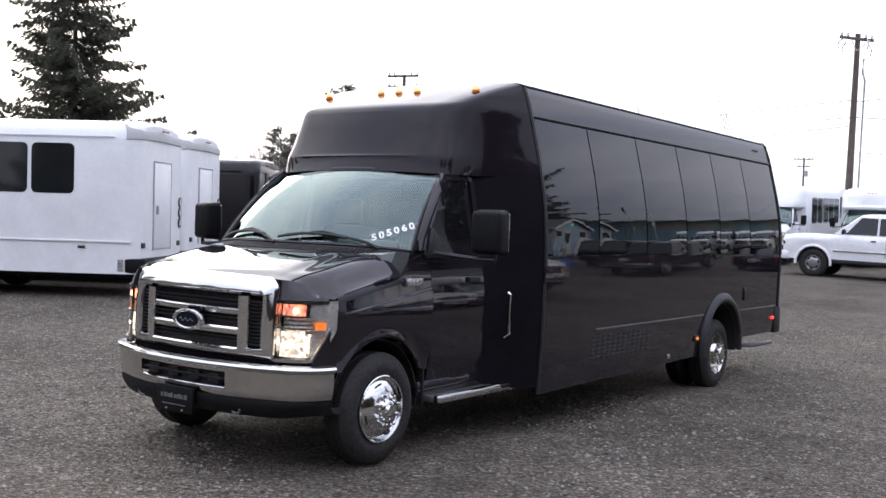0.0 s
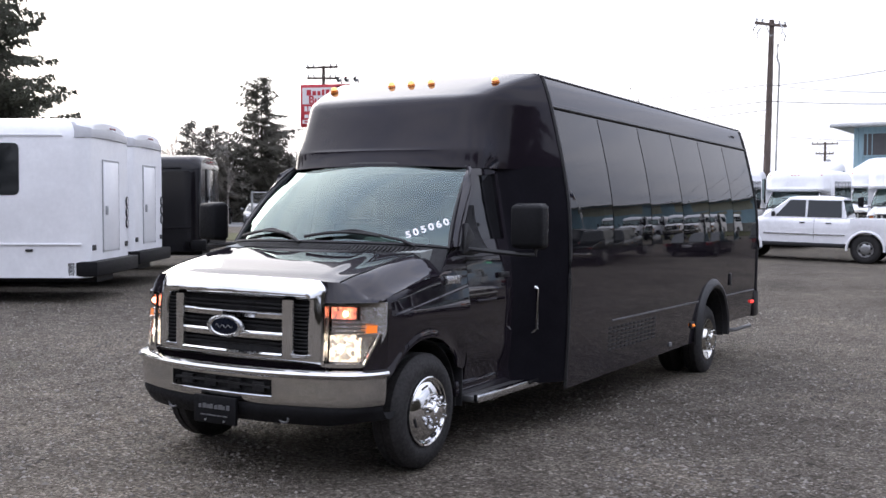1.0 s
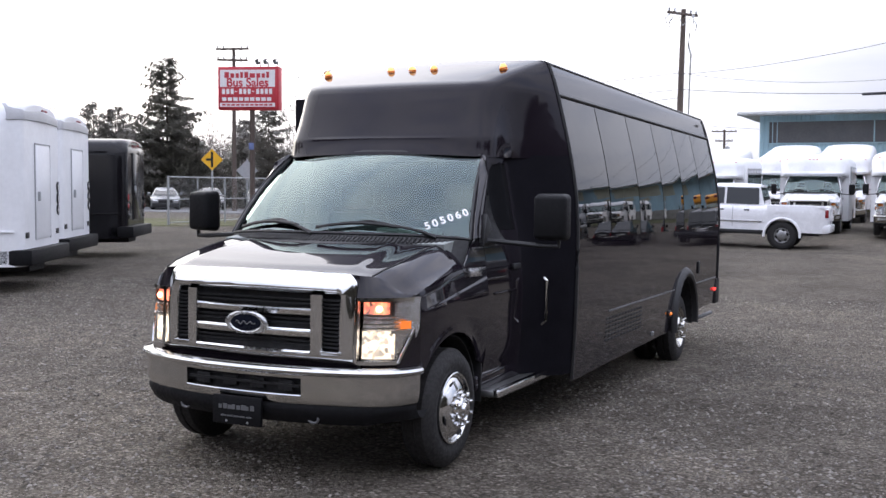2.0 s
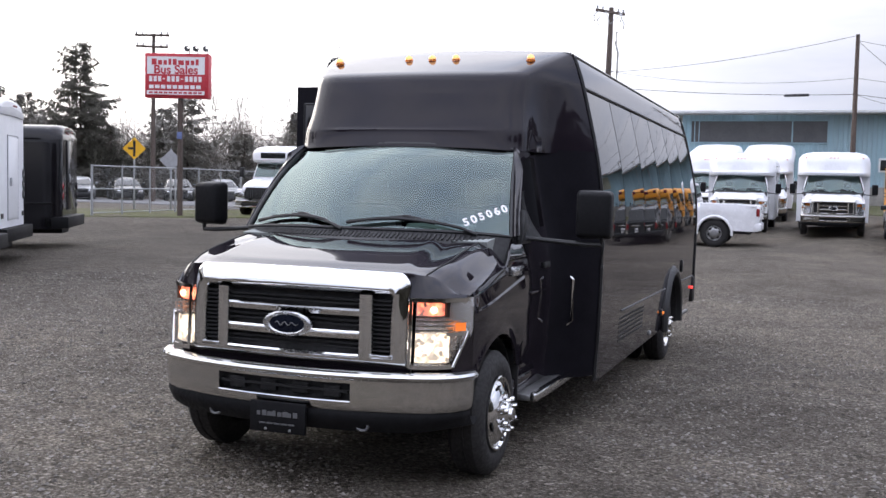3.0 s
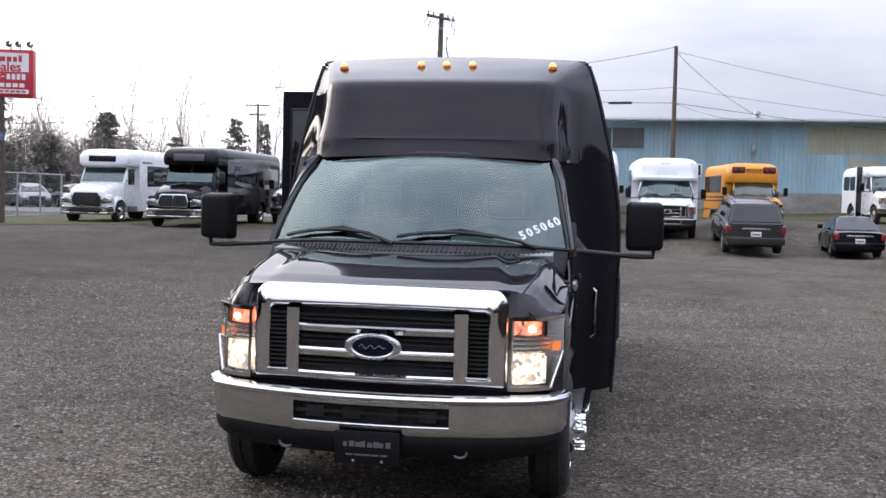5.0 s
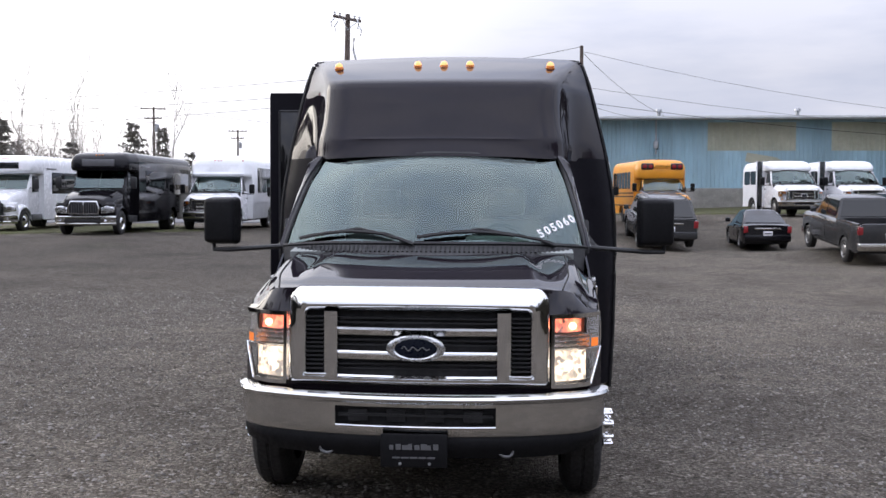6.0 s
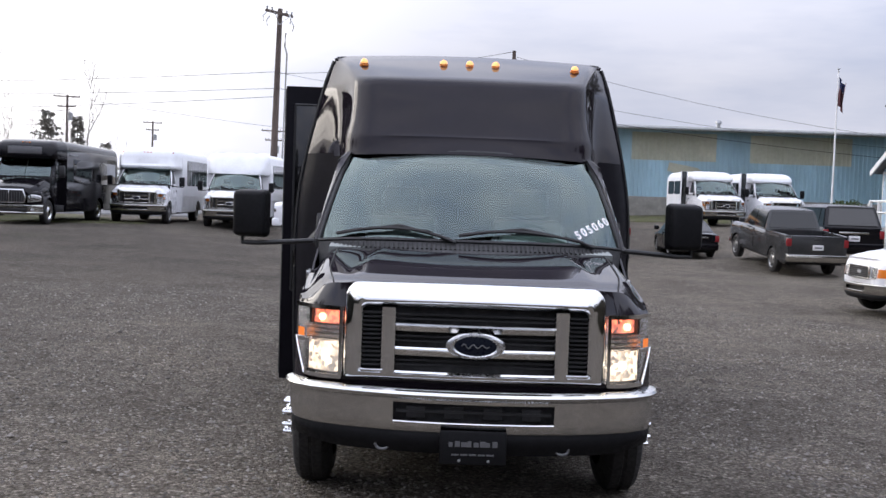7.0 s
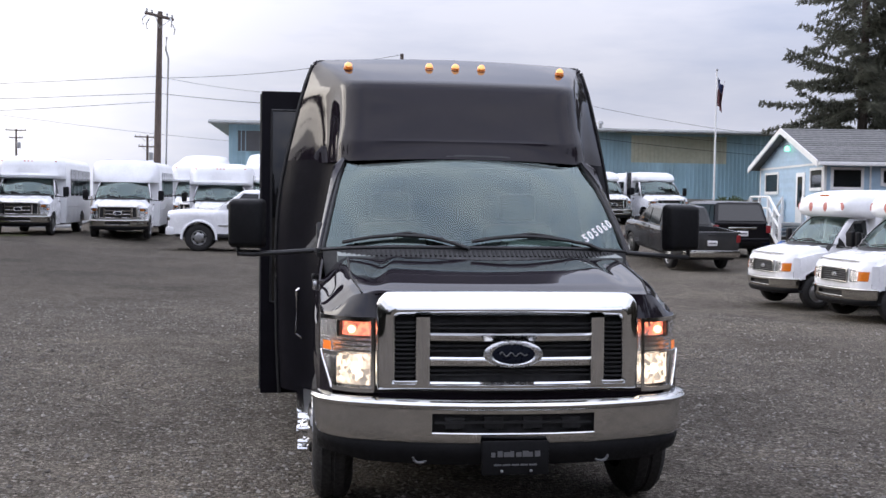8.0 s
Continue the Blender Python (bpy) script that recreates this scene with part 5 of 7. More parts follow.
    for s in (1, -1):
        part("skirt_moulding", moved(box(half + 0.002, half + 0.02, 2.2, rear_y - 0.5, 0.98, 1.02, 0.006), Matrix.Diagonal((s, 1, 1, 1))), body_paint, bus)
        wheel(bus, s * (half - 0.05), rear_y, 0.365, 0.372, s, M_alloy, dish=0.18, width=0.30, detail=False)
        part("door_pocket_glass", moved(box(half - 0.005, half + 0.012, 2.28, 2.80, 0.62, 2.15, 0.01), Matrix.Diagonal((s, 1, 1, 1))), M_darkglass if s < 0 else body_paint, bus)
    mirror_pair(bus, x=1.30, y=1.45, z=1.52, w=0.2, h=0.34, d=0.1)
    if rear_kit:
        y = length
        bump = part("rear_bumper", box(-half, half, y - 0.35, y + 0.14, 0.42, 0.66, 0.02), M_shell, bus, "black rear step bumper")
        rows = []
        for z, w, yy in ((top - 0.36, half + 0.004, y + 0.004), (top - 0.355, half + 0.010, y + 0.014), (top - 0.26, half - 0.012, y + 0.012), (top - 0.16, half - 0.075, y - 0.03), (top - 0.09, half - 0.17, y - 0.10), (top - 0.05, half - 0.32, y - 0.22)):
            arc = [(w - 0.22 + 0.22 * math.cos(a), yy - 0.22 + 0.22 * math.sin(a), z + 0.02 * math.sin(a)) for a in span(0, math.pi / 2, 8)]
            row = arc + [(0.0, yy + 0.02, z + 0.035)]
            rows.append(row + [(-a, b, c) for a, b, c in reversed(row[:-1])])
        part("rear_cap", skin(rows), M_capgrey if paint is not M_black_car else M_black_car, bus, "grey moulded cap over the rear" if paint is not M_black_car else "")
        door = part("rear_door", box(-0.42, 0.42, y - 0.01, y + 0.022, 0.80, 2.28, 0.012), body_paint, bus, "closed rear emergency door")
        part("door_seal", join(*[tube(p, 0.010, 5) for p in ([(-0.45, y + 0.008, 0.78), (-0.45, y + 0.008, 2.31)], [(-0.45, y + 0.008, 2.31), (0.45, y + 0.008, 2.31)], [(0.45, y + 0.008, 2.31), (0.45, y + 0.008, 0.78)])]), M_capgrey if paint is not M_black_car else M_trim, door)
        part("door_latch", box(0.30, 0.36, y + 0.02, y + 0.06, 1.40, 1.55, 0.012), M_galv, door)
        for s in (1, -1):
            for z in ((1.62, 1.43, 1.24) if s < 0 else ()) if paint is not M_black_car else (1.3, 1.1):
                lamp = part("tail_lamp", moved(lathe([(-0.04, 0.095), (0.018, 0.095), (0.022, 0.086), (0.010, 0.076)], 20, "y"), Matrix.Translation((s * (half - 0.215), y - 0.004, z)) @ Matrix.Rotation(radians(-8 * s), 4, "Z")), M_trim, bus)
                part("lens", moved(lathe([(0.012, 0.078), (0.020, 0.05), (0.026, 0.002)], 16, "y"), Matrix.Translation((s * (half - 0.215), y - 0.004, z)) @ Matrix.Rotation(radians(-8 * s), 4, "Z")), M_signwhite if paint is not M_black_car else M_red, lamp)
            part("rear_vent", box(s * (half - 0.28) - 0.09, s * (half - 0.28) + 0.09, y - 0.005, y + 0.012, 0.83, 0.92, 0.006), M_trim, bus)
            part("side_latch", box(s * (half + 0.008) - 0.015, s * (half + 0.008) + 0.015, y - 1.0, y - 0.88, 0.82, 0.86, 0.008), M_trim, bus)
            part("waist_moulding", moved(box(half + 0.004, half + 0.022, y - 5.0, y - 0.1, 0.92, 0.955, 0.006), Matrix.Diagonal((s, 1, 1, 1))), body_paint, bus)
            part("roof_moulding", moved(box(half - 0.005, half + 0.016, y - 5.0, y - 0.4, top - 0.33, top - 0.30, 0.006), Matrix.Diagonal((s, 1, 1, 1))), body_paint, bus)
        for x in (-0.12, 0.0, 0.12):
            part("marker_lamp", box(x - 0.03, x + 0.03, y + 0.04, y + 0.06, top - 0.16, top - 0.13, 0.006), M_red, bus)
    return bus


def school_bus(m):
    bus = thing("school_bus", m, "yellow short school bus with black trim, parked by the shed", "bus")
    truck_cab(bus, M_yellow, M_trim, lit=False, detail=False, rim=M_trim, back=2.15, front_z=0.365)
    half, top, length = 1.15, 2.86, 6.6
    sec = [(half, 1.0), (half + 0.01, 1.4), (half, top - 0.42), (half - 0.03, top - 0.26), (half - 0.10, top - 0.14), (half - 0.22, top - 0.06), (half * 0.5, top - 0.01), (0.0, top)]
    shell(bus, "body", M_yellow, sec, 2.10, length, [4.6], 0.47, 0.36, 0.40)
    lv = [(1.955, 1.80, 0.86, half), (2.02, 1.70, 1.0, half), (2.2, 1.64, 1.06, half), (2.45, 1.66, 1.06, half), (2.6, 1.72, 1.03, half - 0.03), (2.72, 1.82, 0.98, half - 0.10), (2.80, 1.96, 0.88, half - 0.22), (2.84, 2.06, 0.7, half - 0.45)]
    capp = cap_front(bus, "front_cap", M_yellow, lv, 2.12, 0.22)
    part("underbody", join(box(-1.05, 1.05, 2.2, 4.1, 0.36, 0.45), box(-0.85, 0.85, 4.15, 5.05, 0.40, 0.85)), M_dark, bus)
    for s in (1, -1):
        pod = part("warning_lamp_pod", box(s * 0.66 - 0.28, s * 0.66 + 0.28, 1.60, 1.70, 2.40, 2.68, 0.05), M_trim, bus)
        for dx in (-0.13, 0.13):
            part("warning_lamp", moved(lathe([(0.0, 0.095), (-0.02, 0.09), (-0.035, 0.002)], 18, "y"), Matrix.Translation((s * 0.66 + dx, 1.60, 2.54))), M_red, pod)
        for z in (0.78, 1.18, 1.34):
            part("rub_rail", moved(box(half + 0.002, half + 0.025, 2.15, 6.55, z, z + 0.05, 0.006), Matrix.Diagonal((s, 1, 1, 1))), M_trim, bus)
        wheel(bus, s * (half - 0.05), 4.6, 0.365, 0.372, s, M_trim, dish=0.18, width=0.30, detail=False)
    part("legend_panel", box(-0.34, 0.34, 1.61, 1.66, 2.46, 2.62, 0.01), M_yellow, capp)
    lettering("legend", "SCHOOL BUS", 0.105, Matrix.Translation((0, 1.606, 2.505)) @ Matrix.Rotation(radians(90), 4, "X"), M_trim, capp, 0.002, "CENTER")
    side_windows(bus, half + 0.008, 1.55, 2.32, 2.75, 6.3, 6, M_darkglass, 0.08)
    mirror_pair(bus, x=1.30, y=1.35, z=1.62, w=0.2, h=0.34, d=0.1)
    return bus


def conventional_bus(m, label, paint, lower, name="coach_bus"):
    """A long-nosed medium truck with a wide bus body."""
    bus = thing(name, m, label, "bus")
    half, top, length, wr = 1.22, 3.14, 9.6, 0.45
    # long bonnet with separate wings
    rows = []
    for y, w, z in ((0.20, 0.72, 1.20), (0.26, 0.80, 1.34), (0.45, 0.86, 1.44), (0.7, 0.90, 1.52), (1.0, 0.92, 1.60), (1.35, 0.94, 1.67), (1.62, 0.95, 1.71)):
        rows.append([(-w, y, 0.95), (-w - 0.01, y, z - 0.22), (-w + 0.10, y, z - 0.05), (-w * 0.5, y, z), (0, y, z + 0.02), (w * 0.5, y, z), (w - 0.10, y, z - 0.05), (w + 0.01, y, z - 0.22), (w, y, 0.95)])
    part("bonnet", thick(skin(rows), 0.02), paint, bus)
    for s in (1, -1):
        rows = []
        for t in span(0, math.pi, 17):
            y, z = 1.05 - 0.60 * math.cos(t), 0.48 + 0.56 * math.sin(t)
            rows.append([(s * 0.62, y, z + 0.06), (s * 0.98, y, z + 0.08), (s * 1.10, y, z + 0.03), (s * 1.13, y, z - 0.05)])
        part("wing", thick(skin(rows), 0.02), paint, bus)
        part("wing_nose", box(min(s * 0.58, s * 1.08), max(s * 0.58, s * 1.08), 0.235, 0.60, 0.64, 1.20, 0.10, 3), paint, bus)
        lamp = part("headlamp", moved(prism([(0.62, 0.78), (1.09, 0.84), (1.10, 1.02), (0.84, 1.08), (0.64, 1.02)], 0.215, 0.33, "y", 0.02), Matrix.Diagonal((s, 1, 1, 1))), M_reflector, bus, "clear headlamp")
        part("lens", moved(prism([(0.65, 0.80), (1.06, 0.86), (1.07, 1.00), (0.84, 1.055), (0.67, 1.00)], 0.205, 0.212, "y"), Matrix.Diagonal((s, 1, 1, 1))), M_lens, lamp)
        wheel(bus, s * 1.12, 1.05, wr, wr + 0.005, s, M_chrome, dish=0.09, rim_r=0.26, width=0.26, detail=False)
        wheel(bus, s * (half - 0.04), 6.9, wr, wr + 0.005, s, M_chrome_dull, dish=0.25, rim_r=0.26, width=0.5, detail=False)
        part("mirror", moved(box(1.32, 1.54, 1.35, 1.47, 1.72, 2.15, 0.04), Matrix.Diagonal((s, 1, 1, 1))), M_trim, bus)
        part("mirror_arm", tube([(s * 1.0, 1.75, 1.78), (s * 1.40, 1.45, 1.76)], 0.018, 6), M_trim, bus)
        part("cab_window", moved(box(1.01, 1.03, 1.95, 2.55, 1.62, 2.28, 0.01), Matrix.Diagonal((s, 1, 1, 1))), M_darkglass, bus)
        part("fuel_step", moved(box(0.85, 1.15, 1.75, 2.6, 0.45, 0.70, 0.03), Matrix.Diagonal((s, 1, 1, 1))), lower, bus)
        part("window_panel", moved(box(half + 0.004, half + 0.016, 3.4, length - 0.5, 1.55, 2.45, 0.01), Matrix.Diagonal((s, 1, 1, 1))), M_privacy if paint is M_black_car else M_darkglass, bus)
        part("roof_graphic", moved(box(half - 0.01, half + 0.012, 2.9, 3.9, 2.55, 2.62, 0.004), Matrix.Diagonal((s, 1, 1, 1))), M_rail, bus)
    # grille, bumper
    g = part("grille", prism([(-0.56, 0.76), (-0.60, 1.0), (-0.50, 1.26), (0.50, 1.26), (0.60, 1.0), (0.56, 0.76)], 0.14, 0.26, "y", 0.02), M_chrome if paint is M_black_car else M_trim, bus)
    for k in range(11):
        x = -0.45 + 0.09 * k
        part("grille_bar", box(x + 0.012, x + 0.020, 0.118, 0.135, 0.82, 1.19, 0.002), M_rail, g)
    part("grille_opening", join(prism([(-0.52, 0.80), (-0.555, 1.0), (-0.475, 1.215), (-0.02, 1.215), (-0.02, 0.80)], 0.134, 0.15, "y"), prism([(0.52, 0.80), (0.555, 1.0), (0.475, 1.215), (0.02, 1.215), (0.02, 0.80)], 0.134, 0.15, "y")), M_dark, g)
    rows = []
    for z, dy in ((0.36, 0.06), (0.385, 0.02), (0.43, 0.0), (0.45, 0.012), (0.46, 0.04), (0.585, 0.04), (0.595, 0.012), (0.62, -0.01), (0.68, -0.01), (0.705, 0.02), (0.71, 0.10)):
        rows.append([(x, dy + 0.10 * (abs(x) / 1.14) ** 2 + 0.22 * smooth01((abs(x) - 0.88) / 0.26) ** 2, z) for x in span(-1.14, 1.14, 33)])
    bump = part("bumper", thick(skin(rows), 0.01), M_chrome_dull, bus, "rounded bright bumper with a dark slot")
    part("bumper_slot", box(-0.66, 0.66, 0.0, 0.10, 0.465, 0.58, 0.02), M_dark, bump)
    for s in (1, -1):
        part("fog_lamp", moved(lathe([(-0.008, 0.05), (-0.012, 0.03), (-0.013, 0.002)], 14, "y"), Matrix.Translation((s * 0.82, 0.10, 0.525)) @ Matrix.Diagonal((1.6, 1, 1, 1))), M_reflector, bump)
    # cab and windscreen
    part("cab", prism([(1.60, 0.6), (1.62, 1.70), (2.02, 2.36), (2.75, 2.40), (2.75, 0.6)], -1.0, 1.0, "x", 0.03), paint, bus)
    glass = prism([(1.615, 1.74), (1.985, 2.32), (1.97, 2.325), (1.60, 1.745)], -0.92, 0.92, "x")
    part("windscreen", glass, M_windshield, bus)
    part("windscreen_divider", tube([(0, 1.605, 1.74), (0, 1.975, 2.325)], 0.012, 6), M_trim, bus)
    sec = [(half, 1.0), (half + 0.01, 1.5), (half, top - 0.40), (half - 0.04, top - 0.22), (half - 0.12, top - 0.10), (half - 0.26, top - 0.03), (0.0, top)]
    shell(bus, "body", paint, sec, 2.62, length, [6.9], 0.56, wr, 0.48)
    part("underbody", join(box(-0.45, 0.45, 0.3, length - 0.2, 0.42, 0.7), box(-1.1, 1.1, 2.7, 6.3, 0.44, 0.55), box(-0.95, 0.95, 6.35, 7.45, 0.5, 1.0), box(-0.9, 0.9, 0.95, 1.15, wr - 0.08, wr + 0.08)), M_dark, bus)
    lv = [(2.36, 1.95, 0.98, half), (2.40, 1.72, 1.06, half), (2.5, 1.64, 1.10, half), (2.75, 1.64, 1.10, half), (2.9, 1.70, 1.06, half - 0.03), (3.02, 1.86, 1.0, half - 0.10), (3.09, 2.1, 0.9, half - 0.24), (3.13, 2.4, 0.7, half - 0.5)]
    capp = cap_front(bus, "front_cap", paint, lv, 2.64, 0.2)
    part("destination_window", box(-0.62, 0.62, 1.622, 1.66, 2.56, 2.82, 0.02), M_darkglass if paint is not M_black_car else M_rail, capp)
    for x in (-0.12, 0, 0.12):
        part("marker_lamp", box(x - 0.03, x + 0.03, 1.76, 1.84, 2.97, 3.0, 0.008), M_amber_off, capp)
    return bus


def car(name, m, label, category, paint, length=4.9, width=1.9, belt=1.05, hood=1.0, roof=1.75, glass=(1.2, 1.75, 3.6, 4.3), roof_half=0.62, wheel_r=0.37, axles=(0.9, 3.8), ground=0.30, bed=None, rack=False, lights="rear", lower=None, group="", flares=False):
    """A saloon, estate or pickup: side with wheel arches, bonnet, glasshouse, lamps, bumpers, wheels."""
    ob = thing(name, m, label, category, group)
    h = width / 2
    ar = wheel_r + 0.06

    def top(y):
        f = hood - (0.07 if flares else 0.16) * (1 - smooth01(y / 0.5)) + (belt - hood) * smooth01((y - glass[0] + 0.3) / 0.5)
        return f - 0.05 * smooth01((y - length + 0.25) / 0.25)

    def halfw(y):
        return h - 0.20 * (1 - smooth01(y / 0.55)) ** 2 - 0.08 * smooth01((y - length + 0.4) / 0.4) ** 2
    ys = set(round(v, 3) for v in span(0.0, length, 20))
    for a in axles:
        ys |= set(round(v, 3) for v in span(a - ar, a + ar, 13))
    if bed:
        ys |= {bed - 0.002, bed + 0.002, length - 0.057, length - 0.053}
    rows = []
    for y in sorted(ys):
        low = ground + 0.06
        for a in axles:
            d = abs(y - a)
            if d < ar:
                low = max(low, wheel_r + math.sqrt(max(0, ar * ar - d * d)))
        w, t = halfw(y), top(y)
        mid = low + (t - low) * 0.5
        half = [(w - 0.02, low), (w, mid), (w + 0.005, t - 0.16), (w - 0.03, t - 0.06), (w - 0.10, t - 0.01), (w * 0.5, t + 0.015), (0, t + 0.02)]
        if bed and bed < y < length - 0.055:
            half[3:] = [(w - 0.015, t - 0.02), (w - 0.09, t), (w - 0.11, t - 0.46), (0, t - 0.46)]
        rows.append([(x, y, z) for x, z in half] + [(-x, y, z) for x, z in reversed(half[:-1])])
    bm = skin(rows)
    for k in (0, -1):
        bm.faces.new([bm.verts.new(p) for p in rows[k]])
    part("body", bm, paint, ob)
    part("underbody", join(box(-h + 0.12, h - 0.12, 0.25, length - 0.25, ground - 0.03, ground + 0.25), box(-h + 0.28, h - 0.28, 0.3, length - 0.3, ground, 0.75)), M_dark, ob)
    # glasshouse
    y0, y1, y2, y3 = glass
    wb, wr = h - 0.09, roof_half
    prof = [(y0, belt - 0.02, wb), (y1, roof - 0.04, wr + 0.02), (y1 + 0.18, roof - 0.005, wr - 0.03), ((y1 + y2) / 2, roof + 0.015, wr - 0.03), (y2 - 0.15, roof - 0.005, wr - 0.03), (y2, roof - 0.04, wr + 0.02), (y3, belt - 0.02, wb)]

    def edge(y):
        """roof edge height and half width over y, straight pillars"""
        if y < y1:
            k = (y - y0) / (y1 - y0)
        elif y > y2:
            k = (y3 - y) / (y3 - y2) if y3 > y2 else 1
        else:
            k = 1
        return k
    rows = []
    for y, z, w in prof:
        k = edge(y)
        rows.append([(-wb, y, belt - 0.04), (-(wb + (wr + 0.03 - wb) * k), y, belt - 0.02 + (roof - 0.07 - belt) * k), (-w + 0.06 * k, y, z), (0, y, z + 0.012 * k), (w - 0.06 * k, y, z), (wb + (wr + 0.03 - wb) * k, y, belt - 0.02 + (roof - 0.07 - belt) * k), (wb, y, belt - 0.04)])
    cabin = part("cabin", skin(rows), paint, ob)

    def gx_at(z):
        k = (z - belt + 0.02) / (roof - 0.05 - belt)
        return wb + (wr + 0.03 - wb) * k + 0.008
    zb, zt = belt + 0.03, roof - 0.12
    for s in (1, -1):
        cuts = [y0 + (y1 - y0) * 0.45, (y0 + y2) * 0.5 + 0.15, y2 + (y3 - y2) * 0.3] if bed else [y0 + (y1 - y0) * 0.45, y1 + (y2 - y1) * 0.42, y2 - (y2 - y1) * 0.12, y3 - 0.10]
        for a, b in zip(cuts, cuts[1:]):
            a, b = a + 0.035, b - 0.035
            ta = a + max(0, (y1 + 0.02 - a)) if a < y1 else a
            tb = min(b, y2 - 0.02) if b > y2 else b
            quad = [(a, zb), (b, zb), (tb, zt), (ta, zt)]
            bm = bmesh.new()
            bm.faces.new([bm.verts.new((s * gx_at(z), y, z)) for y, z in quad])
            part("side_window", thick(bm, 0.006), M_darkglass, cabin)
        part("mirror", moved(box(h - 0.02, h + 0.17, y0 + 0.32, y0 + 0.42, belt + 0.02, belt + 0.18, 0.03), Matrix.Diagonal((s, 1, 1, 1))), paint if paint is not M_white else M_trim, ob)
        for a in (y1 + 0.35, (y1 + y2) / 2 + 0.35):
            part("door_handle", moved(box(h, h + 0.02, a, a + 0.16, belt - 0.17, belt - 0.13, 0.008), Matrix.Diagonal((s, 1, 1, 1))), M_trim, ob)
        part("door_gap", moved(box(h - 0.02, h + 0.0065, (y1 + y2) / 2, (y1 + y2) / 2 + 0.008, ground + 0.2, belt - 0.05), Matrix.Diagonal((s, 1, 1, 1))), M_dark, ob)
        tl = part("tail_lamp", moved(box(h - 0.19, h - 0.035, length - 0.09, length + 0.012, belt - 0.32, belt - 0.08, 0.02), Matrix.Diagonal((s, 1, 1, 1))), M_red, ob, "red tail lamp")
        part("head_lamp", moved(box(h - 0.44, h - 0.16, -0.012, 0.2, hood - 0.36, hood - 0.20, 0.03), Matrix.Diagonal((s, 1, 1, 1))), M_chrome, ob)
        for a in axles:
            rr = wheel_r * (0.62 if not flares else 0.54)
            tyre = wheel(ob, s * (h - 0.02), a, wheel_r, wheel_r + 0.006, s, M_alloy, dish=0.07, rim_r=rr, width=0.25, detail=False)
            for k in range(6):
                t = 2 * math.pi * (k + 0.25) / 6
                hole = moved(lathe([(-0.03, 0.2), (-0.012, 0.19), (-0.012, 0.01)], 10), Matrix.Translation((s * (h - 0.02), a + math.cos(t) * rr * 0.68, wheel_r + math.sin(t) * rr * 0.68)) @ Matrix.Diagonal((s, rr, rr, 1)))
                part("rim_opening", hole, M_dark, tyre)
            if flares:
                rows = [[(s * x, a + q * math.cos(t), wheel_r + q * math.sin(t)) for x, q in ((h - 0.05, ar), (h + 0.03, ar + 0.005), (h + 0.045, ar + 0.035), (h + 0.02, ar + 0.075), (h - 0.01, ar + 0.08))] for t in span(-0.1, math.pi + 0.1, 19)]
                part("wheel_flare", skin(rows), paint, ob)
    for n_, ya, za, yb, zb2 in (("windscreen", y0, belt, y1, roof - 0.06), ("rear_window", y3, belt, y2, roof - 0.06)):
        sgn = -1 if n_ == "windscreen" else 1
        bm = bmesh.new()
        quad = [(-wb + 0.10, 0.08), (wb - 0.10, 0.08), (wr - 0.06, 0.92), (-wr + 0.06, 0.92)]
        bm.faces.new([bm.verts.new((x, ya + (yb - ya) * k + sgn * 0.015, za + (zb2 - za) * k + 0.006)) for x, k in quad])
        part(n_, thick(bm, 0.006), M_darkglass, cabin)
    part("front_bumper", box(-h + 0.10, h - 0.10, -0.06, 0.22, ground + 0.02, ground + 0.28, 0.05), lower or paint, ob)
    part("rear_bumper", box(-h + 0.06, h - 0.06, length - 0.2, length + 0.08, ground + 0.08, ground + 0.32, 0.04), lower or paint, ob)
    part("front_grille", box(-0.42, 0.42, -0.02, 0.1, hood - 0.38, hood - 0.20, 0.02), M_trim, ob)
    pl = part("plate", box(-0.16, 0.16, length + 0.005, length + 0.085, belt - 0.42, belt - 0.26, 0.004), M_signwhite, ob)
    part("plate_bar", box(-0.12, 0.12, length + 0.085, length + 0.089, belt - 0.36, belt - 0.32), M_rail, pl)
    if flares:
        for s in (1, -1):
            part("rocker_panel", moved(box(h - 0.10, h + 0.012, axles[0] + ar + 0.06, axles[1] - ar - 0.06, ground - 0.02, ground + 0.10, 0.02), Matrix.Diagonal((s, 1, 1, 1))), M_trim, ob)
            part("side_moulding", moved(box(h - 0.01, h + 0.018, axles[0] + ar + 0.1, axles[1] - ar - 0.1, belt - 0.52, belt - 0.47, 0.008), Matrix.Diagonal((s, 1, 1, 1))), M_silver, ob)
    if bed:
        part("bed_floor", box(-h + 0.16, h - 0.16, bed + 0.01, length - 0.12, belt - 0.45, belt - 0.42), M_dark, ob)
        for s in (1, -1):
            part("bed_rail", moved(box(h - 0.11, h - 0.015, bed - 0.02, length - 0.06, belt - 0.04, belt + 0.018, 0.015), Matrix.Diagonal((s, 1, 1, 1))), paint, ob)
        part("tailgate", box(-h + 0.17, h - 0.17, length - 0.07, length + 0.012, belt - 0.56, belt + 0.02, 0.02), paint, ob)
        part("tailgate_handle", box(-0.12, 0.12, length + 0.006, length + 0.02, belt - 0.12, belt - 0.06, 0.006), M_trim, ob)
    else:
        part("tailgate_trim", box(-0.45, 0.45, length - 0.02, length + 0.015, belt - 0.20, belt - 0.14, 0.01), M_chrome_dull, ob)
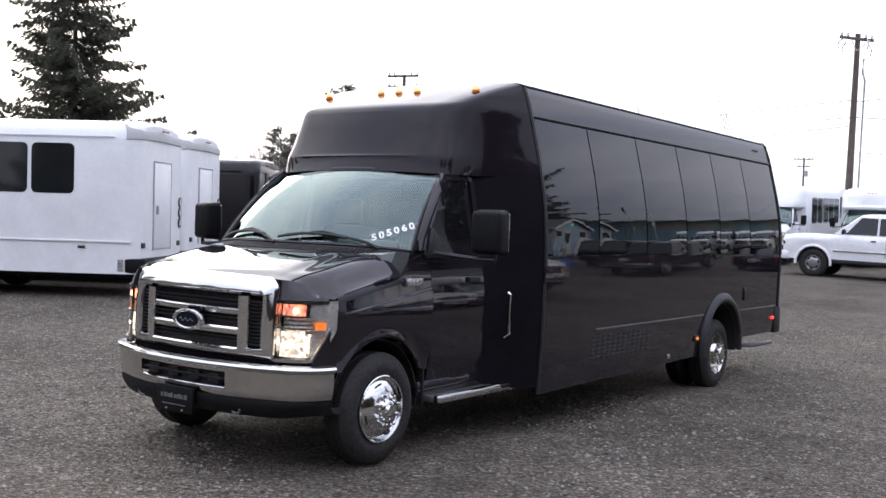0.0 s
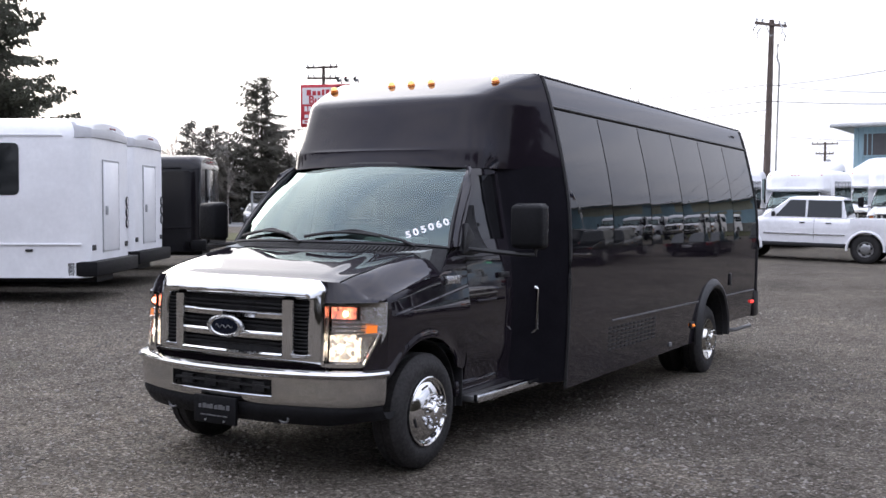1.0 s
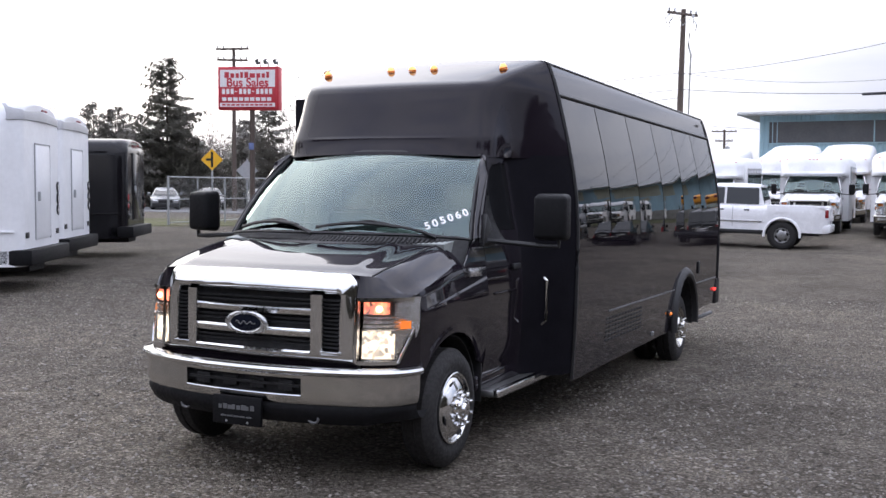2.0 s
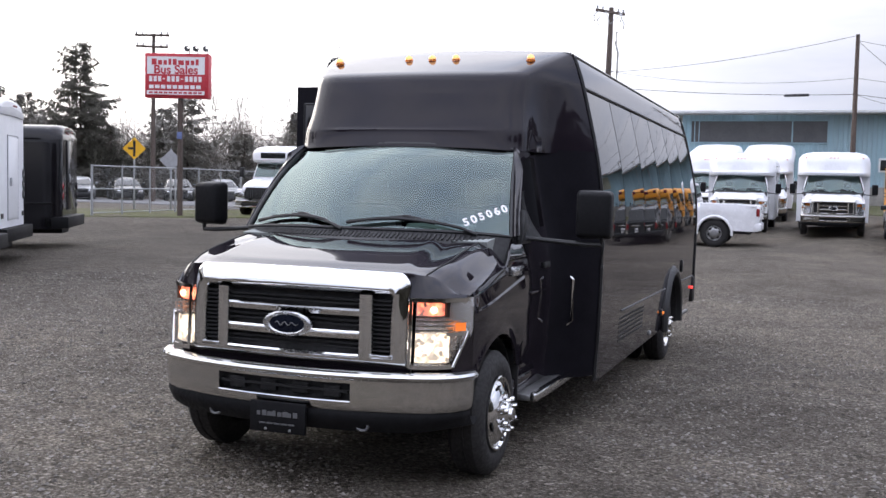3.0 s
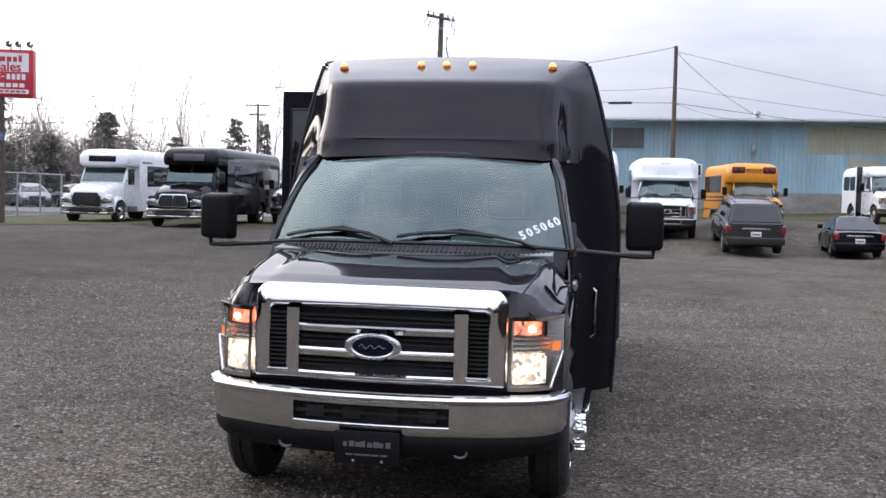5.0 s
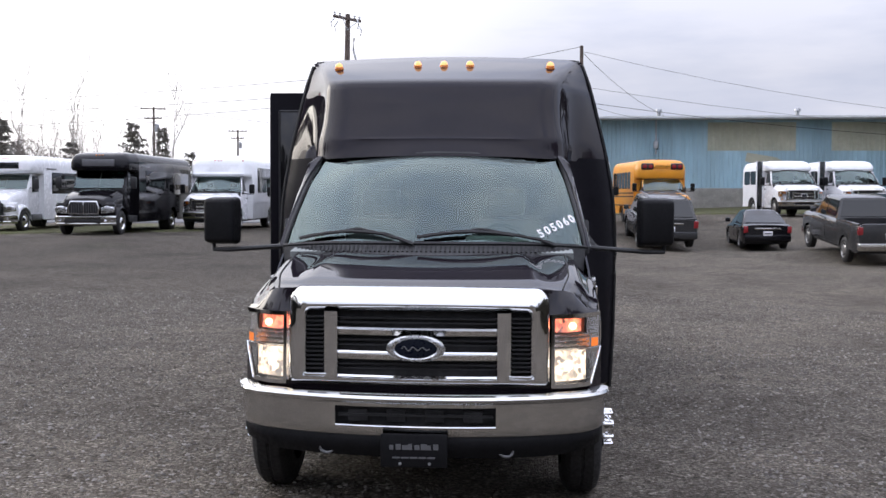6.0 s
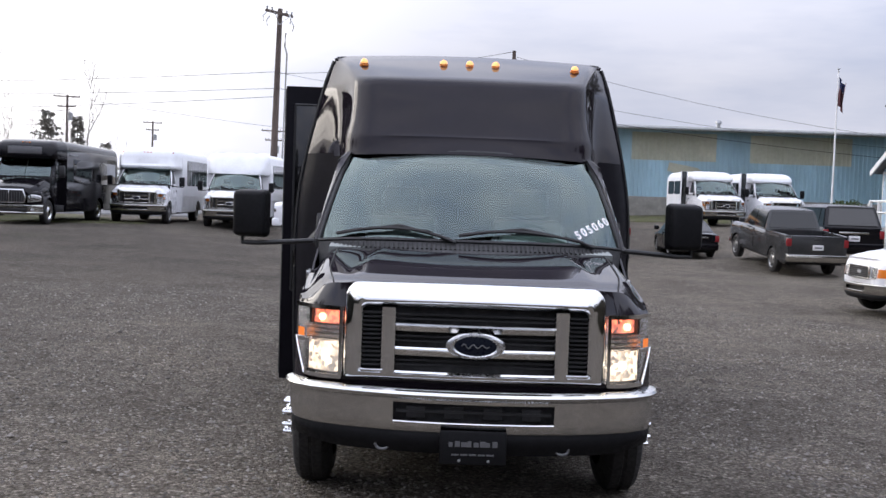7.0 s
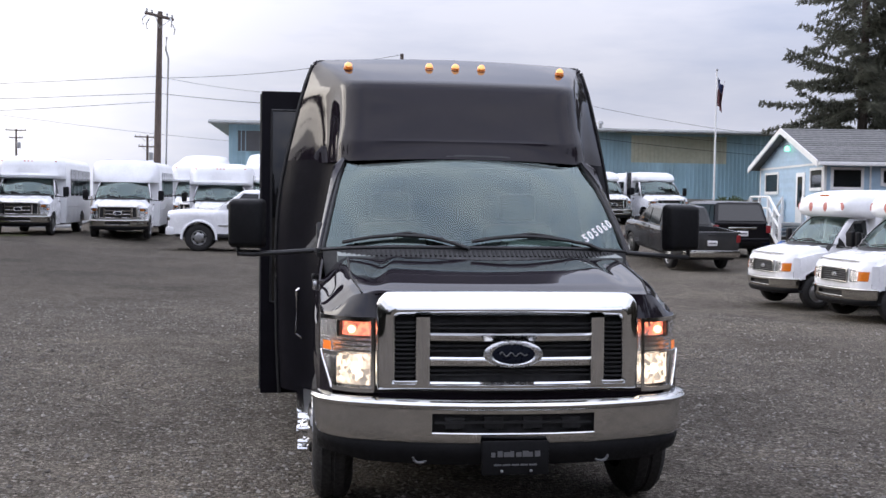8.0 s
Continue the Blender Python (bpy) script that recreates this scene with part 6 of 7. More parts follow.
    if rack:
        for s in (1, -1):
            part("roof_rail", tube([(s * (wr - 0.06), y1 + 0.3, roof + 0.02), (s * (wr - 0.06), y1 + 0.4, roof + 0.08), (s * (wr - 0.06), y2 - 0.4, roof + 0.08), (s * (wr - 0.06), y2 - 0.25, roof + 0.02)], 0.02, 6), M_rail, ob)
        for y in (y1 + 0.8, y2 - 0.7):
            part("roof_bar", tube([(-wr + 0.06, y, roof + 0.08), (wr - 0.06, y, roof + 0.08)], 0.015, 6), M_rail, ob)
    return ob


def spot(x, y, rz=0.0, dz=0.0, drop=0.0):
    """A pose on the lot, leaning with its slope lengthwise."""
    c, s = -math.sin(radians(rz)), math.cos(radians(rz))
    a, b = land(x + c * 0.9, y + s * 0.9), land(x + c * 5.2, y + s * 5.2)
    slope = math.degrees(math.atan2(b - a, 4.3))
    z0 = a - 0.9 * math.tan(radians(slope))
    return pose(x, y, z0 - 0.012 + dz, 0, 0, rz) @ pose(0, 0, 0, slope, 0, 0)


G_ROW = "white shuttle buses in the back row"
first = white_bus("minibus", spot(-9.95, 31.9), "white shuttle bus with rounded front cap, parked on gravel", group=G_ROW)
for x, y, rz in ((-3.45, 33.4, 0), (0.25, 32.6, 0), (3.35, 31.2, 0), (-1.7, 41.2, 0), (-4.9, 41.4, 0), (-8.2, 41.2, 0), (0.7, 41.4, 0)):
    copy_thing(first, spot(x, y, rz))
white_bus("minibus", spot(-6.75, 32.2), "white shuttle bus with a raked browless front, on gravel", group=G_ROW, raked=True)
white_bus("minibus", spot(13.25, 39.4, 6), "white raised-roof minibus with open side door by the shed", 1.02, 2.42, 4.9, group="white minibuses by the shed", windows=2, overhang=1.35, sleek=True)
white_bus("minibus", spot(15.95, 39.5, 6), "white raised-roof minibus with open side door by the shed", 1.02, 2.42, 4.9, group="white minibuses by the shed", windows=2, overhang=1.35, sleek=True)
for x, y in ((12.55, 41.6), (15.25, 41.7)):
    leaf = thing("folding_door", pose(x - 0.62, y - 0.3, land(x, y) + 0.012, 0, 0, 12), "dark glazed minibus door folded outwards", "door", "open minibus doors")
    part("leaf", box(-0.25, 0.0, -0.03, 0.03, 0.0, 2.35, 0.02), M_darkglass, leaf)
    part("leaf_frame", join(box(-0.27, -0.24, -0.035, 0.035, 0.0, 2.37), box(0.0, 0.03, -0.035, 0.035, 0.0, 2.37)), M_white, leaf)
white_bus("ambulance_bus", spot(8.28, 14.8, -88, 0.05) @ Matrix.Scale(0.9, 4), "white older shuttle bus with round lamps on its cap", 1.10, 2.58, 6.6, group="white buses in the near row", pods=True, windows=4)
white_bus("ambulance_bus", spot(8.42, 12.3, -88, 0.05) @ Matrix.Scale(0.9, 4), "white older shuttle bus with round lamps on its cap", 1.10, 2.58, 6.6, group="white buses in the near row", pods=True, windows=4)
# three buses seen from behind
for x, y, rz, L, kw in ((-9.4, 7.9, -59.6, 8.8, dict(top=2.99, label="white bus with rounded rear and dark side windows, parked on gravel")),
                        (-11.12, 10.5, -59.6, 8.8, dict(top=2.99, label="white bus with rear door and three round tail lamps")),
                        (-12.65, 14.0, -59.6, 7.6, dict(windows=0, label="black bus with plain rear, parked beside white ones", paint=M_black_car, body_paint=M_black_car, chrome=M_trim, top=2.6))):
    c, s = -math.sin(radians(rz)), math.cos(radians(rz))
    white_bus("parked_bus", spot(x - c * L, y - s * L, rz, 0.02), length=L, half=1.19, top=kw.pop("top", 3.04), rear_kit=True, windows=kw.pop("windows", 6), overhang=3.1, win_end=1.05, win_low=1.72, group="buses parked with their backs to the lot", **kw)
school_bus(spot(7.0, 34.9, 6) @ Matrix.Scale(0.88, 4))
conventional_bus(spot(-12.5, 26.9, 0) @ Matrix.Scale(0.86, 4), "black long-nosed coach with chrome grille, parked on gravel", M_black_car, M_trim)
conventional_bus(spot(-16.9, 29.6, 0) @ Matrix.Scale(0.86, 4), "white long-nosed coach with dark destination window, parked on gravel", M_white, M_rail)
car("pickup_truck", spot(-4.75, 29.75, -90), "white crew-cab pickup truck with large tyres, parked sideways", "pickup", M_white, length=5.9, width=2.02, belt=1.34, hood=1.31, roof=2.0, glass=(1.50, 2.30, 3.85, 4.02), roof_half=0.77, wheel_r=0.435, axles=(0.98, 4.58), ground=0.48, bed=4.12, flares=True)
car("pickup_truck", spot(10.75, 28.3, 180.5) @ Matrix.Scale(0.88, 4), "dark grey crew-cab pickup truck with an open bed, on gravel", "pickup", M_grey_car, length=5.9, width=2.02, belt=1.30, hood=1.24, roof=1.96, glass=(1.45, 2.15, 3.55, 3.80), roof_half=0.74, wheel_r=0.40, axles=(0.98, 4.7), ground=0.42, bed=3.95, lower=M_chrome_dull)
car("estate_car", spot(5.85, 32.9, 180) @ Matrix.Scale(0.95, 4), "dark grey sport utility vehicle with roof rack, tail lamps facing", "car", M_grey_car, length=4.9, width=1.95, belt=1.08, hood=1.02, roof=1.73, glass=(1.25, 1.85, 4.5, 4.82), roof_half=0.70, wheel_r=0.38, axles=(0.95, 3.85), ground=0.33, rack=True)
car("saloon_car", spot(9.42, 33.2, 176) @ Matrix.Scale(0.9, 4), "black saloon car seen from behind, on gravel", "car", M_black_car, length=4.5, width=1.75, belt=0.92, hood=0.84, roof=1.42, glass=(1.0, 1.75, 3.05, 3.85), roof_half=0.56, wheel_r=0.32, axles=(0.85, 3.5), ground=0.22)
car("estate_car", spot(13.4, 31.0, 176), "black utility vehicle with a canopy roof, on gravel", "car", M_black_car, length=5.0, width=1.9, belt=1.12, hood=1.05, roof=1.78, glass=(1.25, 1.85, 4.6, 4.9), roof_half=0.72, wheel_r=0.38, axles=(0.95, 3.9), ground=0.33)
# a row of cars parked beyond the fence
for k, (paint_, word) in enumerate(((M_black_car, "black"), (M_silver_car, "silver"), (M_grey_car, "dark grey"), (M_grey_car, "dark grey"), (M_silver_car, "silver"), (M_grey_car, "dark grey"), (M_gold_car, "tan"))):
    car("saloon_car", spot(-40.6 + 2.45 * k, 45.2 + 1.45 * k, 36 + 4 * (k % 3)), word + " saloon car parked beyond the fence", "car", paint_, length=4.6, width=1.8, belt=0.93, hood=0.86, roof=1.40, glass=(1.0, 1.8, 3.1, 3.95), roof_half=0.58, wheel_r=0.31, axles=(0.85, 3.5), ground=0.20, group="cars beyond the fence", lower=M_trim)




# ---- long blue steel shed behind the lot ----
def shed():
    m = pose(-4.0, 52.3, 0.9, 0, 0, -2.0)
    ob = thing("shed", m, "long low blue steel shed with weathered tan panels", "building", kind="")
    W, D, H = 62.0, 22.0, 4.75
    part("core", box(0.05, W, 0.12, D, 0, H - 0.05), M_bluesteel, ob)
    part("roof", prism([(-0.9, H - 0.02), (-0.9, H + 0.14), (D / 2, H + 0.85), (D + 0.6, H + 0.14), (D + 0.6, H - 0.02)], -0.95, W, "x"), M_roofedge, ob)
    part("gutter", tube([(-0.98, -0.95, H + 0.03), (W, -0.95, H + 0.03)], 0.09, 8), M_roofedge, ob)
    # plinth
    part("plinth", box(-0.05, W, -0.10, 0.14, -1.2, 1.10, 0.02), M_concrete, ob)
    sheet_w = 0.92

    def sheet(n, x, z0, z1, mat):
        bm = bmesh.new()
        rows = []
        for zz in (z0, z1):
            row = []
            for k in range(4):
                c = k * sheet_w / 4
                row += [(c, 0.06, zz), (c + 0.16, 0.06, zz), (c + 0.18, 0.0, zz), (c + 0.215, 0.0, zz)]
            row.append((sheet_w, 0.06, zz))
            rows.append([(x + a, b, c) for a, b, c in row])
        return part(n, skin(rows, bm=bm), mat, ob, angle=20)
    count = int(W / sheet_w)
    for i in range(count):
        x = i * sheet_w
        wall_lo, tan = 0.75, False
        if 0.4 <= x <= 6.8:
            sheet("wall_sheet", x, 1.10, 3.28, M_bluesteel)
            sheet("wall_sheet", x, 4.42, H, M_bluesteel)
            continue
        if 15.3 <= x <= 19.6 or 22.0 <= x <= 27.4:
            sheet("wall_sheet", x, 1.10, 3.1, M_bluesteel)
            sheet("translucent_sheet", x, 3.1, H - 0.15, M_tanpanel)
            sheet("wall_sheet", x, H - 0.15, H, M_bluesteel)
            continue
        sheet("wall_sheet", x, 1.10, H, M_bluesteel)
    win = part("window_band", box(0.45, 7.3, 0.02, 0.06, 3.32, 4.40), M_shedglass, ob, "wide dusty dark window band")
    for x in (0.42, 5.55, 7.28):
        part("mullion", box(x, x + 0.07, -0.02, 0.05, 3.28, 4.44, 0.01), M_bluesteel, win)
    for z in (3.25, 4.40):
        part("window_rail", box(0.40, 7.36, -0.02, 0.05, z, z + 0.05, 0.01), M_bluesteel, win)
    small = part("small_window", box(9.75, 10.35, -0.02, 0.07, 1.85, 2.55, 0.01), M_whitetrim, ob)
    part("pane", box(9.84, 10.26, -0.03, -0.018, 1.94, 2.46), M_darkglass, small)
    for x in (13.1, 20.4):
        v = part("roof_vent", moved(lathe([(0, 0.10), (0.35, 0.10), (0.36, 0.19), (0.5, 0.16), (0.55, 0.02)], 14, "z"), Matrix.Translation((x, 0.5, H + 0.1))), M_galv, ob)
    part("service_mast", join(tube([(12.9, -0.1, 2.9), (12.9, -0.1, 4.9)], 0.05, 8), box(12.78, 13.02, -0.2, 0.0, 3.2, 3.6, 0.03)), M_galv, ob)
    part("patch", prism([(17.6, 2.55), (20.6, 1.65), (20.9, 1.75), (19.2, 2.75), (17.7, 3.0)], -0.016, -0.012, "y"), M_tanpanel, ob, "loose tan panel scrap on the wall")
    # end wall
    for i in range(22):
        part("end_sheet", box(0.0, 0.05, 0.12 + i * 0.99, 0.12 + i * 0.99 + 0.97, 0.0, H - 0.02, 0.008), M_bluesteel, ob)
    return ob


shed()


# ---- light blue office house ----
def house():
    ob = thing("house", pose(18.2, 30.5, 0.15, 0, 0, -9), "light blue lap-sided house with grey shingle roof and white trim", "house")
    W, D, E, R = 16.0, 7.8, 3.15, 4.45
    part("walls", box(0.03, W, 0.03, D - 0.03, 0, E), M_lightblue, ob)
    part("gable", prism([(0.03, E), (D - 0.03, E), (D / 2, R - 0.12)], 0.03, W, "x"), M_lightblue, ob)
    n = 18
    for k in range(n):
        z = k * E / n
        for wall in ("front", "side"):
            if wall == "front":
                bm = prism([(0.0, z), (-0.022, z), (-0.004, z + E / n), (0.0, z + E / n)], -0.02, W, "x")
            else:
                bm = prism([(0.0, z), (-0.022, z), (-0.004, z + E / n), (0.0, z + E / n)], 0.0, D, "y")
            part("lap_board", bm, M_lightblue, ob)
    for k in range(8):
        z = E + k * (R - E) / 8
        h = (R - z) / (R - E) * D / 2
        if h > 0.2:
            part("lap_board", prism([(0.0, z), (-0.022, z), (-0.004, z + 0.16), (0.0, z + 0.16)], D / 2 - h + 0.1, D / 2 + h - 0.1, "y"), M_lightblue, ob)
    # roof planes with courses
    for s in (1, -1):
        ya, yb = (D / 2, -0.45) if s < 0 else (D / 2, D + 0.45)
        slope = (R - E) / (D / 2)

        def zz(y):
            return R + 0.05 - slope * abs(y - D / 2)
        roof = part("roof", prism([(ya, zz(ya)), (yb, zz(yb)), (yb, zz(yb) + 0.10), (ya, zz(ya) + 0.10)], -0.4, W + 0.4, "x"), M_shingle, ob)
        for k in range(16):
            a, b = ya + (yb - ya) * k / 16, ya + (yb - ya) * (k + 1) / 16
            part("shingle_course", prism([(a, zz(a) + 0.101), (b, zz(b) + 0.101), (b, zz(b) + 0.125), (a, zz(a) + 0.108)], -0.42, W + 0.42, "x"), M_shingle, roof)
        part("barge_board", prism([(ya, zz(ya) - 0.10), (yb, zz(yb) - 0.10), (yb, zz(yb) + 0.12), (ya, zz(ya) + 0.12)], -0.46, -0.40, "x"), M_whitetrim, ob)
    part("gutter", box(-0.4, W + 0.4, -0.56, -0.45, E - 0.16, E - 0.02, 0.02), M_whitetrim, ob)
    for x in (0.0, W):
        part("corner_board", box(x - 0.05, x + 0.06, -0.04, 0.06, 0, E, 0.01), M_whitetrim, ob)
    part("corner_board", box(-0.04, 0.05, D - 0.06, D + 0.03, 0, E, 0.01), M_whitetrim, ob)
    part("band_board", box(-0.045, 0.0, 0, D, E - 0.10, E - 0.02), M_whitetrim, ob)
    part("downpipe", tube([(1.62, -0.08, 0.1), (1.62, -0.08, E - 0.1)], 0.04, 8), M_whitetrim, ob)

    def window(side, a, b, z0, z1, bars=0):
        def bx(p, q, z_0, z_1, o0, o1, bev=0.0):
            return box(p, q, -o1, -o0, z_0, z_1, bev) if side == "front" else box(-o1, -o0, p, q, z_0, z_1, bev)
        w = part("window", join(bx(a - 0.10, a, z0 - 0.1, z1 + 0.1, 0.0, 0.06), bx(b, b + 0.10, z0 - 0.1, z1 + 0.1, 0.0, 0.06), bx(a, b, z1, z1 + 0.10, 0.0, 0.06), bx(a, b, z0 - 0.12, z0, 0.0, 0.08)), M_whitetrim, ob)
        part("pane", bx(a, b, z0, z1, 0.02, 0.03), M_darkglass, w)
        for k in range(bars):
            c = a + (b - a) * (k + 1) / (bars + 1)
            part("glazing_bar", bx(c - 0.02, c + 0.02, z0, z1, 0.03, 0.045), M_whitetrim, w)
    window("side", 0.16, 1.36, 2.22, 2.86)
    window("side", 5.32, 6.95, 2.12, 2.82)
    window("front", 0.30, 1.30, 2.24, 2.86)
    window("front", 2.1, 2.9, 2.40, 2.84)
    window("front", 8.5, 10.0, 1.5, 2.6, 1)
    door = part("door", box(-0.05, 0.0, 2.02, 3.02, 0.85, 2.82, 0.01), M_whitetrim, ob, "white glazed entrance door")
    part("pane", box(-0.062, -0.05, 2.25, 2.78, 1.5, 2.66), M_darkglass, door)
    part("porch_lamp", moved(lathe([(0.0, 0.02), (0.03, 0.10), (0.16, 0.09), (0.22, 0.02)], 14, "z"), Matrix.Translation((-0.14, D / 2, R - 0.75))), M_green_glow, ob, "small green-lit lamp under the gable")
    return ob


house()


def porch():
    ob = thing("porch_stairs", pose(18.2, 30.5, 0.12, 0, 0, -9), "white railed wooden porch with stairs to both sides, against the house", "stairs")
    part("landing", box(-1.45, -0.06, 1.9, 4.3, 0.80, 0.92, 0.01), M_roofedge, ob)
    for y0, way in ((4.3, 1), (1.9, -1)):
        for i in range(5):
            a, b = y0 + way * 0.28 * i, y0 + way * 0.28 * (i + 1)
            part("tread", box(-1.40, -0.10, min(a, b), max(a, b), 0.72 - 0.155 * i, 0.76 - 0.155 * i, 0.008), M_roofedge, ob)
        for x in (-1.42, -0.14):
            a, b = Vector((x, y0, 0.92)), Vector((x, y0 + way * 1.40, 0.16))
            for k in (0.0, 0.5, 1.0):
                p = a.lerp(b, k)
                part("rail_post", box(p.x - 0.05, p.x + 0.05, p.y - 0.05, p.y + 0.05, p.z - 0.16, p.z + 0.98, 0.008), M_whitetrim, ob)
            part("stringer", prism([(a.y, a.z - 0.02), (b.y, b.z - 0.02), (b.y, b.z - 0.22), (a.y, a.z - 0.22)], x - 0.02, x + 0.02, "x"), M_whitetrim, ob)
            for h in (0.98, 0.55):
                part("handrail", tube([a + Vector((0, 0, h)), b + Vector((0, 0, h))], 0.05, 6), M_whitetrim, ob)
    for y in (1.95, 3.1, 4.25):
        part("landing_post", box(-1.47, -1.37, y - 0.05, y + 0.05, -0.3, 1.90, 0.008), M_whitetrim, ob)
    for h in (1.90, 1.47):
        part("handrail", tube([(-1.42, 1.9, h), (-1.42, 4.3, h)], 0.05, 6), M_whitetrim, ob)
    return ob


porch()


# ---- flagpole ----
def flagpole():
    x, y = 16.9, 37.3
    ob = thing("flagpole", pose(x, y, land(x, y)), "slim white flagpole with a limp dark flag", "flagpole")
    part("pole", tube([(0, 0, -0.1), (0, 0, 6.6)], 0.05, 10, 0.028), M_whitetrim, ob)
    part("finial", moved(lathe([(0, 0.01), (0.04, 0.05), (0.08, 0.05), (0.12, 0.005)], 12, "z"), Matrix.Translation((0, 0, 6.6))), M_galv, ob)

    def cloth(u, v):
        return (0.05 + 0.20 * u + 0.04 * math.sin(9 * u + 4 * v), 0.08 * math.sin(11 * u + 2 * v), 6.35 - 1.15 * v - 0.35 * u)
    part("flag", thick(skin([[cloth(u, v) for u in span(0, 1, 12)] for v in span(0.35, 1, 8)]), 0.006), M_flag_red, ob)
    part("flag_canton", thick(skin([[cloth(u, v) for u in span(0, 1, 12)] for v in span(0, 0.34, 5)]), 0.006), M_flag_blue, ob)


flagpole()


# ---- roadside sign of the yard ----
def yard_sign():
    x, y = -18.87, 27.5
    z = land(x, y) + 0.08
    ob = thing("pylon_sign", pose(x, y, z, 0, 0, 18), "red and white box sign on a dark post, floodlamps above", "sign")
    part("post", tube([(0.12, 0, -0.4), (0.12, 0, 4.6)], 0.10, 10), M_wood_pole, ob)
    part("cabinet", box(-1.12, 1.16, -0.17, 0.30, 4.15, 5.72, 0.02), M_signred, ob)
    part("face", box(-1.08, 1.08, -0.20, -0.168, 4.22, 5.66, 0.01), M_signred, ob)
    f = part("name_panel", box(-1.03, 1.03, -0.206, -0.198, 4.98, 5.60), M_signwhite, ob)
    # the firm's name as plain blocks, the common words lettered
    wid = [0.17, 0.14, 0.12, 0.10, 0.14, 0.20, 0.14, 0.12, 0.10]
    xx = -0.86
    for k, w in enumerate(wid):
        part("name_block", box(xx, xx + w, -0.214, -0.205, 5.31, 5.52 if k in (0, 3, 4, 8) else 5.47), M_signred, f)
        xx += w + 0.055
    lettering("word_bar", "Bus Sales", 0.43, Matrix.Translation((0, -0.207, 5.00)) @ Matrix.Rotation(radians(90), 4, "X"), M_signred, f, 0.003, "CENTER", 0.025)
    g = part("number_panel", box(-1.03, 1.03, -0.205, -0.198, 4.70, 4.93), M_signred, ob)
    for k in range(12):
        if k not in (3, 7):
            part("number_bar", box(-0.95 + 0.16 * k, -0.84 + 0.16 * k, -0.212, -0.204, 4.72, 4.91), M_signwhite, g)
        else:
            part("number_bar", box(-0.95 + 0.16 * k, -0.86 + 0.16 * k, -0.212, -0.204, 4.80, 4.83), M_signwhite, g)
    for k in range(9):
        part("print_bar", box(-0.95 + 0.21 * k, -0.79 + 0.21 * k, -0.212, -0.204, 4.47, 4.60), M_signwhite, g)
    h = part("small_print_panel", box(-1.03, 1.03, -0.206, -0.198, 4.26, 4.40), M_signwhite, ob)
    for k in range(11):
        part("print_bar", box(-0.95 + 0.175 * k, -0.82 + 0.175 * k, -0.212, -0.204, 4.30, 4.36), M_signred, h)
    for xx in (0.42, 0.72, 1.08):
        lamp = part("floodlamp", moved(lathe([(0, 0.03), (0.05, 0.06), (0.16, 0.11), (0.17, 0.10)], 14, "y"), Matrix.Translation((xx, -0.15, 5.93)) @ Matrix.Rotation(radians(200), 4, "X")), M_galv, ob)
        part("lamp_stem", tube([(xx, 0.05, 5.70), (xx, 0.0, 5.95)], 0.02, 6), M_galv, lamp)
    part("blue_plate", box(0.03, 0.21, -0.14, -0.11, 2.70, 2.95, 0.01), M_plateblue, ob)


yard_sign()


def road_sign(x, y, zc, face, back, label, arrow):
    z = land(x, y)
    ob = thing("road_sign", pose(x, y, z, 0, 0, 32), label, "sign")
    part("post", box(-0.04, 0.04, 0.01, 0.07, -0.2, zc - z + 0.5, 0.008), M_galv, ob)
    r = 0.48
    c = zc - z
    pl = part("plate", prism([(-r, c), (0, c - r), (r, c), (0, c + r)], -0.01, 0.006, "y"), face, ob)
    if arrow:
        part("symbol", join(box(-0.05, 0.05, -0.018, -0.011, c - 0.34, c + 0.34), box(-0.26, -0.05, -0.018, -0.011, c - 0.05, c + 0.05)), M_trim, pl)


road_sign(-24.9, 33.4, 2.92, M_signyellow, M_galv, "yellow diamond side-road warning sign on a steel post", True)
road_sign(-23.6, 34.2, 2.45, M_signgrey, M_galv, "grey back of a diamond road sign", False)


